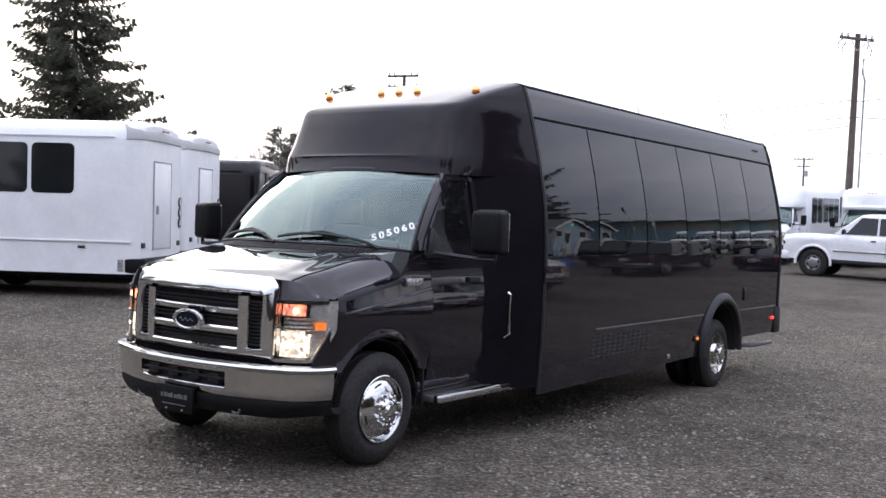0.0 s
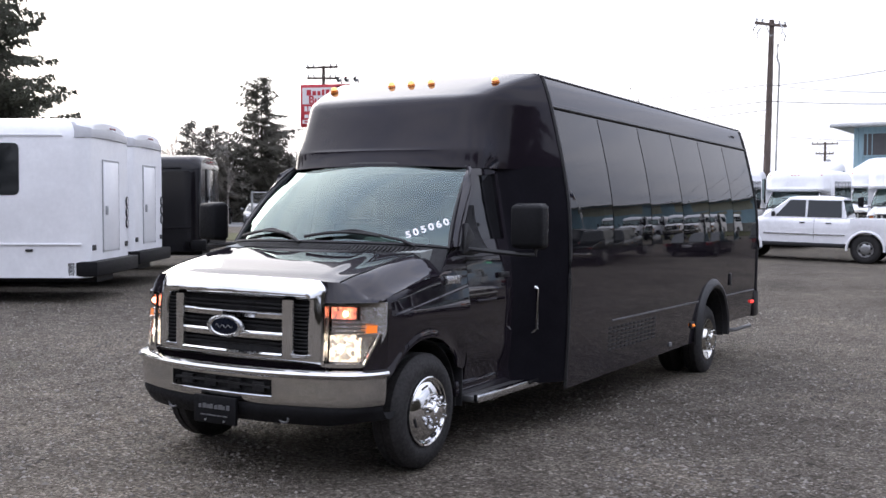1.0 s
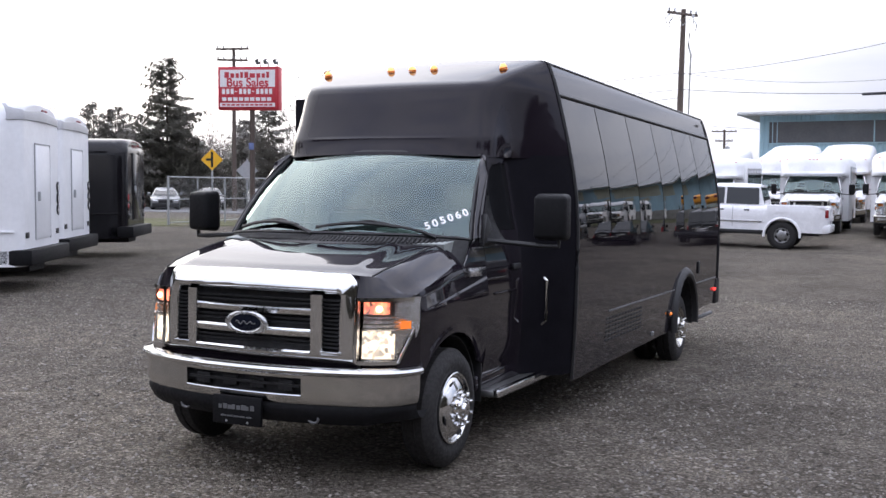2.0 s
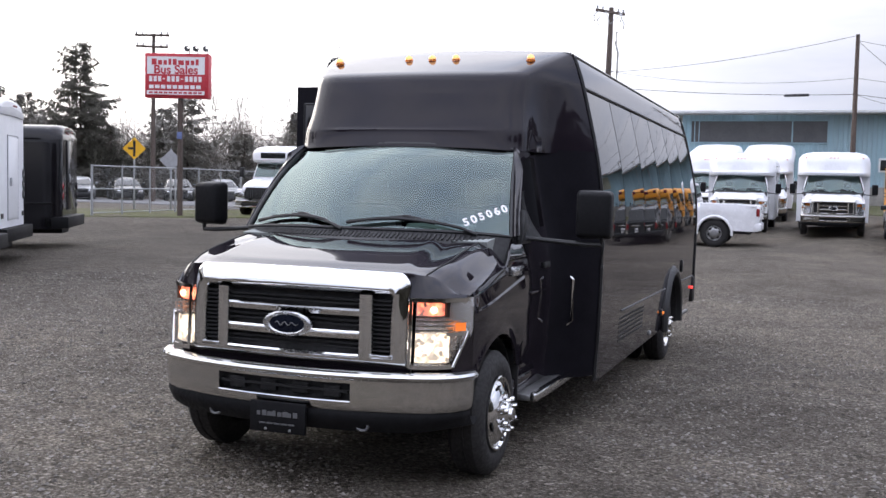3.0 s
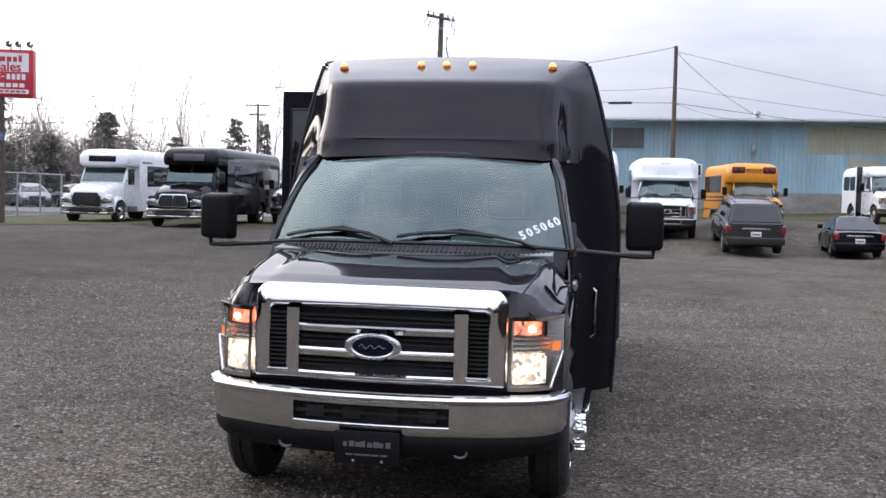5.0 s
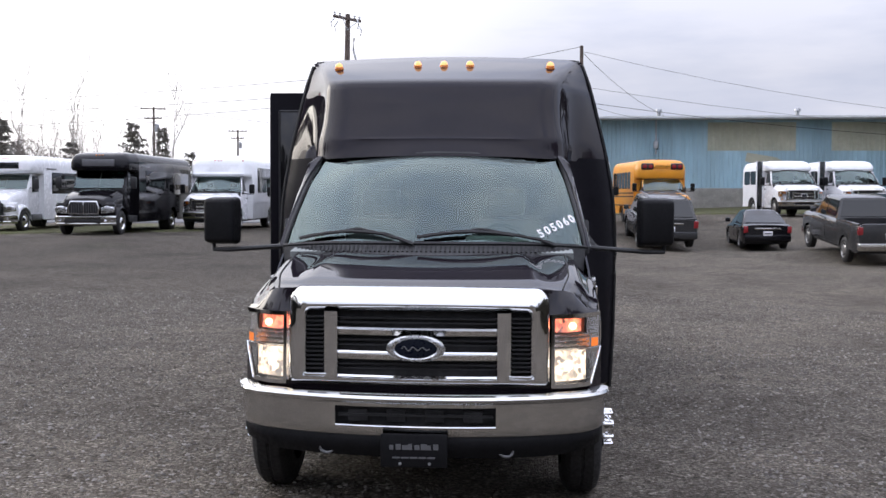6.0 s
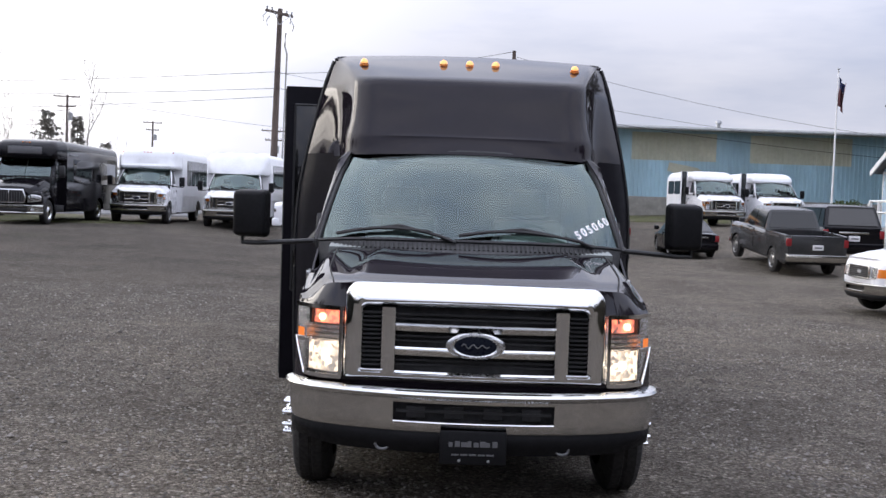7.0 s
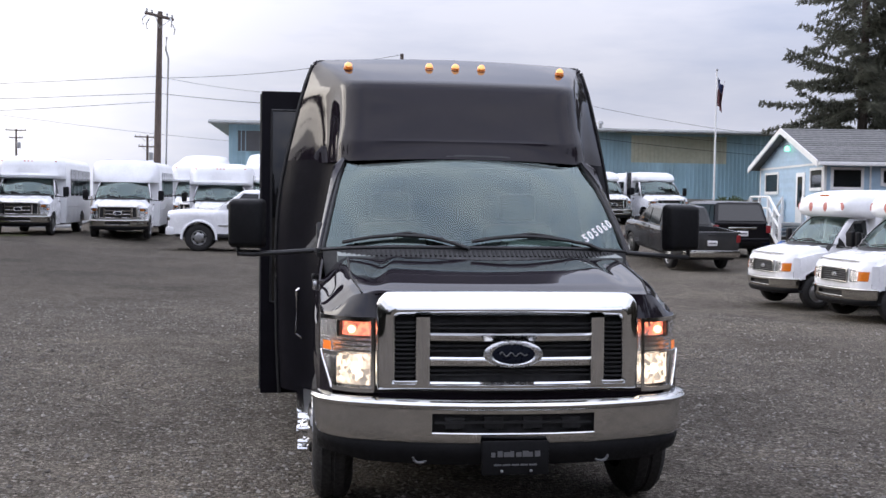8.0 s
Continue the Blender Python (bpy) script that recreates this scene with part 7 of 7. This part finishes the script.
# ---- chain-link fence ----
def fence():
    a, b = Vector((-20.9, 25.4)), Vector((-21.6, 41.5))
    ob = thing("chain_link_fence", pose(0, 0, 0), "galvanised chain-link fence with top and middle rails", "fence")
    n = 8
    pts = []
    runs = [(a, Vector((-21.2, 36.0)), 6), (Vector((-21.2, 36.0)), Vector((-14.5, 47.5)), 7)]
    verts, faces_ = [], []
    for p, q, n in runs:
        for k in range(n):
            u, v = p.lerp(q, k / n), p.lerp(q, (k + 1) / n)
            za, zb = land(*u), land(*v)
            part("post", tube([(u.x, u.y, za - 0.1), (u.x, u.y, za + 1.80)], 0.045 if k == 0 else 0.032, 8), M_galv, ob)
            for h, r in ((1.76, 0.026), (0.95, 0.022), (0.12, 0.018)):
                part("rail", tube([(u.x, u.y, za + h), (v.x, v.y, zb + h)], r, 6), M_galv, ob)
            d = (v - u)
            L = d.length
            for s in (1, -1):
                t = -1.7
                while t < L:
                    h0, h1 = 0.1, 1.75
                    t0, t1 = t, t + (h1 - h0)
                    lo, hi = max(0.0, t0), min(L, t1)
                    if hi > lo:
                        f0, f1 = (lo - t0) / (t1 - t0), (hi - t0) / (t1 - t0)
                        if s < 0:
                            g0, g1 = h1 - (h1 - h0) * f0, h1 - (h1 - h0) * f1
                        else:
                            g0, g1 = h0 + (h1 - h0) * f0, h0 + (h1 - h0) * f1
                        pa, pb = u + d * (lo / L), u + d * (hi / L)
                        base = len(verts)
                        w = 0.0035
                        zz = za
                        verts += [(pa.x, pa.y, zz + g0 - w), (pa.x, pa.y, zz + g0 + w), (pb.x, pb.y, zz + g1 + w), (pb.x, pb.y, zz + g1 - w)]
                        faces_.append((base, base + 1, base + 2, base + 3))
                    t += 0.10
    me = bpy.data.meshes.new("wire_mesh")
    me.from_pydata(verts, [], faces_)
    me.materials.append(M_galv)
    w = new("wire_mesh", me)
    w.parent = ob
    tagged(w, kind="stuff")


fence()


# ---- utility poles and wires ----
def utility_pole(x, y, top, arms, r=0.16, lean=0.0, label="dark wooden utility pole with crossarms and insulators", transformer=False, name="utility_pole"):
    z = land(x, y)
    ob = thing(name, pose(x, y, z, 0, lean, 0), label, "utility pole")
    part("pole", tube([(0, 0, -0.3), (0, 0, (top - z) * 0.5), (0, 0, top - z)], r, 12, r * 0.62), M_wood_pole, ob)
    for h, half, tilt in arms:
        zz = top - z - h
        arm = part("crossarm", moved(box(-half, half, -0.06, 0.06, -0.06, 0.06, 0.01), Matrix.Translation((0, -r, zz)) @ Matrix.Rotation(radians(tilt), 4, "Z")), M_wood_pole, ob)
        for k in (-0.92, -0.55, 0.55, 0.92):
            part("insulator", moved(lathe([(0, 0.03), (0.04, 0.06), (0.08, 0.035), (0.13, 0.06), (0.17, 0.02)], 10, "z"), Matrix.Translation((0, -r, zz + 0.06)) @ Matrix.Rotation(radians(tilt), 4, "Z") @ Matrix.Translation((half * k, 0, 0))), M_galv, arm)
        for s in (1, -1):
            part("brace", tube([Vector((0, -r * 0.9, zz - 0.55)), Matrix.Rotation(radians(tilt), 3, "Z") @ Vector((s * half * 0.6, -r, 0)) + Vector((0, 0, zz))], 0.018, 5), M_galv, ob)
    if transformer:
        part("transformer", moved(lathe([(0, 0.02), (0, 0.26), (0.75, 0.26), (0.82, 0.10), (0.9, 0.02)], 16, "z"), Matrix.Translation((0.35, -0.1, top - z - 2.6))), M_galv, ob)
    return ob


p1 = utility_pole(-7.1, 46.6, 10.45, [(0.25, 0.95, 55)], 0.19, 1.0, transformer=False)
part("ground_wire_conduit", tube([(0.42, 0, 1.5), (0.42, 0, 7.6), (0.30, 0, 8.0), (0.32, 0, 8.6)], 0.045, 8), M_galv, p1)
for a, h in ((0.8, -0.12), (1.0, -0.45), (-0.75, -0.25), (-1.0, -0.05)):
    part("fuse_holder", tube([(a * 0.6, -0.3, 9.6 + h), (a * 0.75, -0.5, 9.35 + h), (a * 0.7, -0.45, 9.1 + h)], 0.03, 6), M_galv, p1)
utility_pole(4.25, 43.6, 8.45, [], 0.13, 0.0, "plain wooden service pole beside the shed")
utility_pole(-33.5, 47.2, 9.95, [(0.1, 1.0, 15), (0.75, 0.9, 30)], 0.15)
for x, y, top in ((-15.2, 109.8, 8.2), (-35.4, 103.7, 10.6), (-36.4, 143.7, 10.6)):
    utility_pole(x, y, top, [(0.2, 1.3, 10), (1.2, 0.9, 10)], 0.18, transformer=True)


def cable(pts, sag, r=0.014):
    rows = []
    for (a, b) in zip(pts, pts[1:]):
        a, b = Vector(a), Vector(b)
        rows += [a.lerp(b, t) - Vector((0, 0, sag * 4 * t * (1 - t))) for t in span(0, 1, 13)]
    return tube(rows, r, 5)


wires = thing("overhead_wires", pose(0, 0, 0), "thin black overhead power and telephone wires", "wires")
for a, b, sag, r in (((-7.1, 46.4, 7.3), (4.25, 43.5, 8.4), 0.25, 0.018), ((-7.1, 46.4, 7.4), (4.25, 43.5, 6.6), 0.4, 0.014), ((-7.1, 46.4, 6.6), (4.25, 43.5, 5.9), 0.15, 0.022),
                     ((4.25, 43.6, 8.2), (9.2, 51.0, 5.8), 0.3, 0.018), ((4.25, 43.6, 8.2), (40, 46, 4.9), 1.3, 0.014), ((4.25, 43.6, 6.6), (40, 48, 4.8), 0.9, 0.014), ((4.25, 43.6, 5.9), (40, 47.0, 4.0), 0.7, 0.02), ((4.25, 43.6, 5.9), (8.9, 51.6, 5.7), 0.2, 0.014),
                     ((-7.1, 46.6, 7.4), (-80, 66, 9.0), 1.4, 0.02), ((-7.1, 46.6, 6.6), (-80, 66, 8.2), 1.2, 0.02), ((-7.1, 46.6, 6.2), (-80, 66, 7.6), 1.6, 0.02),
                     ((-33.5, 47.0, 9.9), (-80, 30, 9.8), 0.6, 0.014), ((-33.5, 47.0, 9.2), (-35.4, 103.7, 10.2), 0.9, 0.02), ((-33.5, 47.0, 7.4), (-35.4, 103.7, 8.0), 1.0, 0.025), ((-35.4, 103.7, 10.4), (40, 170, 11), 2.0, 0.03), ((-35.4, 103.7, 9.0), (-120, 80, 9), 1.5, 0.03), ((-35.4, 103.7, 7.6), (-120, 80, 7.6), 1.5, 0.03)):
    part("wire", cable((a, b), sag, r * 0.6), M_wire, wires)
part("cable_splice", moved(box(-0.55, 0.55, -0.07, 0.07, -0.06, 0.06, 0.05), Matrix.Translation((1.85, 44.1, 5.93)) @ Matrix.Rotation(radians(-14), 4, "Z")), M_wire, wires)


# ---- road and verge beyond the fence ----
def strip(name, pts, half, lift, mat, label, cat):
    rows = []
    for i, (x, y) in enumerate(pts):
        p, q = Vector(pts[max(0, i - 1)]), Vector(pts[min(len(pts) - 1, i + 1)])
        d = (q - p).normalized()
        nrm = Vector((-d.y, d.x))
        rows.append([(x + nrm.x * k, y + nrm.y * k, land(x + nrm.x * k, y + nrm.y * k) + lift - (0.10 if abs(k) > half * 0.999 else 0)) for k in (-half, -half * 0.98, -half * 0.5, 0, half * 0.5, half * 0.98, half)])
    ob = part(name, skin(rows), mat)
    return tagged(ob, label, cat, kind="structure")


strip("road", [(-75 + 5 * k, 47.2 - 0.20 * (k - 8)) for k in range(14)], 4.2, 0.05, M_asphalt, "grey asphalt road beyond the fence", "road")
strip("verge", [(-33 + 1.5 * k, 22.6 + 0.95 * k) for k in range(15)], 4.6, 0.035, M_verge, "mossy grass verge along the fence", "verge")
strip("verge", [(-3 + 2 * k, 49.2 - 0.07 * k) for k in range(20)], 3.2, 0.05, M_verge, "rough grass bank below the shed", "verge")


# ---- trees ----
def conifer(x, y, height, spread, seed, mat, label, bare_to=0.12, density=1.0, droop=0.35, group="", fine=1.0):
    rnd, stray = random.Random(seed), random.Random(seed + 500)
    z = land(x, y)
    ob = thing("conifer_tree", pose(x, y, z), label, "tree", group)
    part("trunk", tube([(0, 0, -0.3), (0.05, 0.02, height * 0.4), (0, 0, height * 0.98)], height * 0.015, 10, 0.02), M_bark, ob)
    verts, faces_ = [], []
    bv, bf = [], []
    zz = height * bare_to
    gust = [rnd.uniform(0.55, 1.22) for _ in range(40)]
    while zz < height * 0.985:
        k = (zz - height * bare_to) / (height * (1 - bare_to))
        reach = spread * (1 - k) ** 0.80 * (0.35 + 0.65 * min(1, k * 6 + 0.35))
        for _ in range(max(3, int((7 + 3 * (1 - k)) * density))):
            a = rnd.uniform(0, 2 * math.pi)
            L = reach * rnd.uniform(0.5, 1.1) * gust[(int(zz / 1.1) * 7 + int(a * 1.6)) % 40] + 0.15
            dx, dy = math.cos(a), math.sin(a)
            rise = rnd.uniform(-droop, 0.38) if k < 0.75 else rnd.uniform(0.0, 0.6)
            z0 = zz + rnd.uniform(-0.2, 0.2)
            n = max(3, int(L / (0.33 * fine)))
            bend = stray.uniform(-0.3, 0.3)
            for i in range(n + 1):
                t = i / n
                px, py = (dx - dy * bend * t) * L * t, (dy + dx * bend * t) * L * t
                pz = z0 + L * rise * t - 0.10 * L * t * t + 0.12 * L * t ** 3
                if i:
                    b = len(bv)
                    bv += [(qx, qy, qz - 0.02), (qx, qy, qz + 0.02), (px, py, pz + 0.01), (px, py, pz - 0.01)]
                    bf.append((b, b + 1, b + 2, b + 3))
                qx, qy, qz = px, py, pz
                if t < 0.12:
                    continue
                for _s in range(int(10 / fine ** 0.5) + 2):
                    sx = rnd.uniform(-1, 1)
                    w = ((0.38 + 0.19 * L * (1 - t)) * abs(sx) + 0.10) * fine ** 0.8
                    side = 1 if sx > 0 else -1
                    ex, ey = px - dy * side * w + dx * w * 0.55, py + dx * side * w + dy * w * 0.55
                    ez = pz - rnd.uniform(-0.5, 0.95) * w
                    h = (rnd.uniform(0.025, 0.075) + 0.006 * L) * fine
                    c = len(verts)
                    along = stray.uniform(-0.55, 0.55) * L / n
                    ex, ey, ez = ex + dx * along, ey + dy * along, ez + stray.uniform(-0.08, 0.08)
                    mx, my, mz = (px + ex) / 2, (py + ey) / 2, (pz + ez) / 2
                    ox, oy = dx * h, dy * h
                    jz = pz + rnd.uniform(-0.10, 0.10) * min(2.0, L)
                    verts += [(px + dx * along, py + dy * along, jz), (mx + ox, my + oy, mz - h * 0.4), (ex, ey, ez), (mx - ox, my - oy, mz - h * 1.3)]
                    faces_.append((c, c + 1, c + 2, c + 3))
        zz += 0.34 + 0.16 * rnd.random() + 0.011 * height
    crown = bpy.data.meshes.new("crown")
    crown.from_pydata(verts, [], faces_)
    crown.materials.append(mat)
    cr = new("crown", crown)
    cr.parent = ob
    lm = bpy.data.meshes.new("limb_work")
    lm.from_pydata(bv, [], bf)
    lm.materials.append(M_bark)
    li = new("limb_work", lm)
    li.parent = ob
    tagged(li, kind="stuff")
    tagged(cr, kind="stuff")
    return ob


def bare_tree(x, y, height, seed, label, mat, group="", upright=1.25, name="bare_tree"):
    rnd = random.Random(seed)
    z = land(x, y)
    ob = thing(name, pose(x, y, z), label, "tree", group)
    verts, faces_ = [], []

    def limb(p, d, L, r, depth):
        n = 4 if depth else 2
        pts = [p]
        for i in range(n):
            d = (d + Vector((rnd.uniform(-0.07, 0.07), rnd.uniform(-0.07, 0.07), 0.10))).normalized()
            pts.append(pts[-1] + d * L / n)
        for i in range(n):
            a, b = pts[i], pts[i + 1]
            ra, rb = r * (1 - 0.88 * i / n), r * (1 - 0.88 * (i + 1) / n)
            c = len(verts)
            if not depth:
                verts.extend([(a.x - ra, a.y, a.z), (a.x + ra, a.y, a.z), (b.x + rb, b.y, b.z), (b.x - rb, b.y, b.z)])
                faces_.append((c, c + 1, c + 2, c + 3))
                continue
            for q, rr in ((a, ra), (b, rb)):
                verts.extend([(q.x + rr, q.y, q.z), (q.x - rr * 0.5, q.y + rr * 0.87, q.z), (q.x - rr * 0.5, q.y - rr * 0.87, q.z)])
            for k in range(3):
                faces_.append((c + k, c + (k + 1) % 3, c + 3 + (k + 1) % 3, c + 3 + k))
        if depth:
            for i in range(1, n + 1):
                for _ in range(2 if depth > 1 else 3):
                    a = rnd.uniform(0, 2 * math.pi)
                    dd = (d * upright + Vector((math.cos(a), math.sin(a), 0.35)) * 0.75).normalized()
                    limb(pts[i], dd, L * rnd.uniform(0.22, 0.42), r * 0.5, depth - 1)
    limb(Vector((0, 0, height * 0.18)), Vector((0, 0, 1)), height * 0.80, height * 0.0065, 3)
    part("trunk", tube([(0, 0, -0.3), (0, 0, height * 0.20)], height * 0.010, 8, height * 0.0065), M_twig, ob)
    me = bpy.data.meshes.new("crown")
    me.from_pydata(verts, [], faces_)
    me.materials.append(mat)
    b = new("crown", me)
    b.parent = ob
    tagged(b, kind="stuff")
    return ob


conifer(-42.2, 30.0, 19.5, 4.6, 3, M_needles, "tall dark fir with ragged drooping branches", 0.08, 2.0, fine=0.75)
conifer(-46.5, 26.0, 9.0, 3.6, 31, M_needles, "dark fir lower than its neighbour", 0.03, 1.2)
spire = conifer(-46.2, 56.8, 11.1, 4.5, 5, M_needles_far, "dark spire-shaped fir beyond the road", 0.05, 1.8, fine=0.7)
conifer(25.7, 41.0, 24.0, 5.7, 7, M_needles, "very large dark fir overhanging the house", 0.16, 1.15, 0.5, fine=0.6)
conifer(31.0, 43.0, 22.0, 6.0, 8, M_needles, "large dark fir behind the house", 0.12, 1.3, 0.45, fine=0.6)
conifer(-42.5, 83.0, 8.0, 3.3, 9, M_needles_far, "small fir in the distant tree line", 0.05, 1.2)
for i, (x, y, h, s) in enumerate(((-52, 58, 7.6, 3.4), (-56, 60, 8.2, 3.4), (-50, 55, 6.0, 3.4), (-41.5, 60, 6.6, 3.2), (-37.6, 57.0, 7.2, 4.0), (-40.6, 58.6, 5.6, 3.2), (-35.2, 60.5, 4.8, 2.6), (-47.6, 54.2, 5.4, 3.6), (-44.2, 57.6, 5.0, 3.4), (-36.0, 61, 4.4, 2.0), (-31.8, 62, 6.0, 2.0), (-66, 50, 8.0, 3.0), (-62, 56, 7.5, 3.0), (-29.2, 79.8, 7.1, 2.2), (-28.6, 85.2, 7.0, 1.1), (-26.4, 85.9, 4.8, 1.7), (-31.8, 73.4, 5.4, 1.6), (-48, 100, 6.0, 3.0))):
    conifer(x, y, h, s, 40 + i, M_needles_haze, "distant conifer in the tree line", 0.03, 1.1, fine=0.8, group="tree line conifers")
# unseen firs added round the lot's open side, to darken coachwork and glass reflections
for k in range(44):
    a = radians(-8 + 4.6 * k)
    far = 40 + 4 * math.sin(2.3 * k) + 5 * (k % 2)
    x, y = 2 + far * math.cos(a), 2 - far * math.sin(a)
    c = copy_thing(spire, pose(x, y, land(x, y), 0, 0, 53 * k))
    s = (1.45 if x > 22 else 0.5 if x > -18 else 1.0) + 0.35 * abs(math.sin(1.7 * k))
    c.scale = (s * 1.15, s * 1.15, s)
G_BARE = "bare roadside trees"
variants = [bare_tree(-40.0, 92.0, 10.5, 100 + k, "leafless alder in the distant tree line", M_twig, G_BARE) for k in range(4)]
rnd = random.Random(11)
for v, (x, y) in zip(variants, ((-39.7, 93.4), (-43.5, 90.0), (-52.0, 84.0), (-31.2, 96.0))):
    v.matrix_world = pose(x, y, land(x, y))
for k in range(130):
    x, y = -74 + 0.35 * k + rnd.uniform(-1.0, 1.0), 74 + 0.16 * k + rnd.uniform(-8, 9)
    s = rnd.uniform(0.42, 0.78) * (1.0 if x < -36 else 0.72)
    c = copy_thing(variants[k % 4], pose(x, y, land(x, y), 0, 0, rnd.uniform(0, 360)))
    c.scale = (s * 0.8, s * 0.8, s * rnd.uniform(0.9, 1.15))
for k, (x, y, s) in enumerate(((-50.5, 24.0, 1.5), (-53.0, 29.0, 1.3), (-45.5, 38, 0.55), (-42, 42, 0.5), (-40, 46, 0.5))):
    c = copy_thing(variants[k % 4], pose(x, y, land(x, y), 0, 0, 77 * k))
    c.scale = (s, s, s)


def thicket(pts, deep, high, count, seed, mat, label):
    """A belt of tangled brush: many crossing twigs and leaf flecks."""
    rnd = random.Random(seed)
    verts, faces_ = [], []
    for _ in range(count):
        k = rnd.random() * (len(pts) - 1)
        i = int(k)
        a, b = Vector(pts[i]), Vector(pts[i + 1])
        p = a.lerp(b, k - i) + Vector((rnd.uniform(-deep, deep), rnd.uniform(-deep, deep)))
        lump = 0.55 + 0.45 * noise.noise(Vector((p.x * 0.35, p.y * 0.35, seed))) + 0.25 * noise.noise(Vector((p.x * 1.3, p.y * 1.3, seed)))
        z = land(p.x, p.y) + high * lump * rnd.random() ** 0.8
        L, w = rnd.uniform(0.4, 1.3), rnd.uniform(0.006, 0.024)
        d = Vector((rnd.uniform(-1, 1), rnd.uniform(-1, 1), rnd.uniform(0.1, 1.3))).normalized() * L
        e = d.cross(Vector((rnd.uniform(-1, 1), rnd.uniform(-1, 1), 0.2))).normalized() * w
        o = Vector((p.x, p.y, z))
        c = len(verts)
        verts += [tuple(o - e), tuple(o + d * 0.5 - e), tuple(o + d), tuple(o + d * 0.5 + e)]
        faces_.append((c, c + 1, c + 2, c + 3))
    me = bpy.data.meshes.new("thicket")
    me.from_pydata(verts, [], faces_)
    me.materials.append(mat)
    tagged(new("thicket", me), label, "shrubs", kind="stuff")


thicket([(-90, 48), (-70, 54), (-50, 58), (-34, 63), (-26, 68)], 2.5, 4.2, 52000, 3, M_brush, "tangled brown winter brush beyond the road")
thicket([(-90, 44), (-70, 50), (-52, 56), (-40, 60)], 3.0, 5.0, 46000, 8, M_brush_dark, "dark evergreen brush beyond the road")
thicket([(-84, 60), (-66, 64), (-48, 68), (-34, 73)], 4.0, 7.5, 90000, 5, M_brush, "tall hazy belt of bare trees beyond the road")


# ---- small things by the house ----
def shrub(x, y, r, h, seed, label):
    rnd = random.Random(seed)
    ob = thing("shrub", pose(x, y, land(x, y)), label, "shrub")
    part("stems", join(*[tube([(0, 0, -0.05), (math.cos(a) * r * 0.5, math.sin(a) * r * 0.5, h * 0.7)], 0.03, 5, 0.01) for a in span(0, 5.2, 6)]), M_bark, ob)
    verts, faces_ = [], []
    for _ in range(2200):
        a, t, zz = rnd.uniform(0, 6.283), rnd.random() ** 0.4, rnd.random()
        rr = r * t * math.sqrt(max(0.05, 1 - (zz - 0.35) ** 2 * 1.6)) * rnd.uniform(0.8, 1.15)
        p = Vector((math.cos(a) * rr, math.sin(a) * rr, h * zz * rnd.uniform(0.85, 1.1)))
        u = Vector((rnd.uniform(-1, 1), rnd.uniform(-1, 1), rnd.uniform(-1, 1))).normalized() * 0.09
        v = u.cross(Vector((rnd.uniform(-1, 1), rnd.uniform(-1, 1), 1))).normalized() * 0.04
        c = len(verts)
        verts += [tuple(p - u), tuple(p + v), tuple(p + u), tuple(p - v)]
        faces_.append((c, c + 1, c + 2, c + 3))
    me = bpy.data.meshes.new("leaves")
    me.from_pydata(verts, [], faces_)
    me.materials.append(M_shrub)
    le = new("leaves", me)
    le.parent = ob


shrub(16.3, 34.4, 0.9, 1.5, 5, "green shrub beside the porch stairs")
shrub(17.0, 35.6, 0.8, 1.2, 6, "green shrub beside the porch stairs")
tarp = thing("tarp_bundle", pose(14.2, 25.6, land(14.0, 25.6)) @ Matrix.Scale(0.6, 4), "blue tarpaulin bundle on the ground", "tarp")
part("bundle", skin([[(0.55 * math.cos(t) * math.cos(p) * (1 + 0.18 * math.sin(5 * t + 3 * p)), 0.45 * math.sin(t) * math.cos(p) * (1 + 0.15 * math.sin(4 * t)), 0.85 * math.sin(p) * (1 + 0.10 * math.sin(6 * t))) for t in span(0, 6.283, 22)] for p in span(0, 1.5, 9)]), M_tarp, tarp)


# ---- loose stones strewn on the near gravel ----
rng = np.random.default_rng(5)
N = 70000
rad = 1.0 + 12.5 * rng.random(N) ** 0.7
ang = rng.random(N) * 2 * np.pi
sx, sy = 1.0 + rad * np.cos(ang), 1.0 + rad * np.sin(ang)
size = 0.006 + 0.010 * rng.random(N) ** 1.8 + 0.010 * (rng.random(N) > 0.96)
base_v = np.array([(1, 0, 0), (-1, 0, 0), (0, 1, 0), (0, -1, 0), (0, 0, 1), (0, 0, -0.6)], float)
base_f = np.array([(0, 2, 4), (2, 1, 4), (1, 3, 4), (3, 0, 4), (2, 0, 5), (1, 2, 5), (3, 1, 5), (0, 3, 5)])
turn = rng.random(N) * 6.283
shape = 0.7 + 0.6 * rng.random((N, 6, 3))
V = base_v[None] * shape * size[:, None, None] * np.array([1.25, 0.95, 0.75])
ct, st = np.cos(turn)[:, None], np.sin(turn)[:, None]
P = np.empty_like(V)
P[..., 0], P[..., 1], P[..., 2] = V[..., 0] * ct - V[..., 1] * st, V[..., 0] * st + V[..., 1] * ct, V[..., 2]
hz = np.array([land(float(a), float(b)) + 0.012 * noise.noise(Vector((a * 0.5, b * 0.5, 3))) for a, b in zip(sx, sy)])
P += np.stack([sx, sy, hz + size * 0.25], -1)[:, None]
F = base_f[None] + (np.arange(N) * 6)[:, None, None]
me = bpy.data.meshes.new("loose_gravel")
me.from_pydata(P.reshape(-1, 3).tolist(), [], F.reshape(-1, 3).tolist())
me.materials.append(M_stone)
tagged(new("loose_gravel", me), "scattered crushed grey stones", "gravel", kind="stuff")
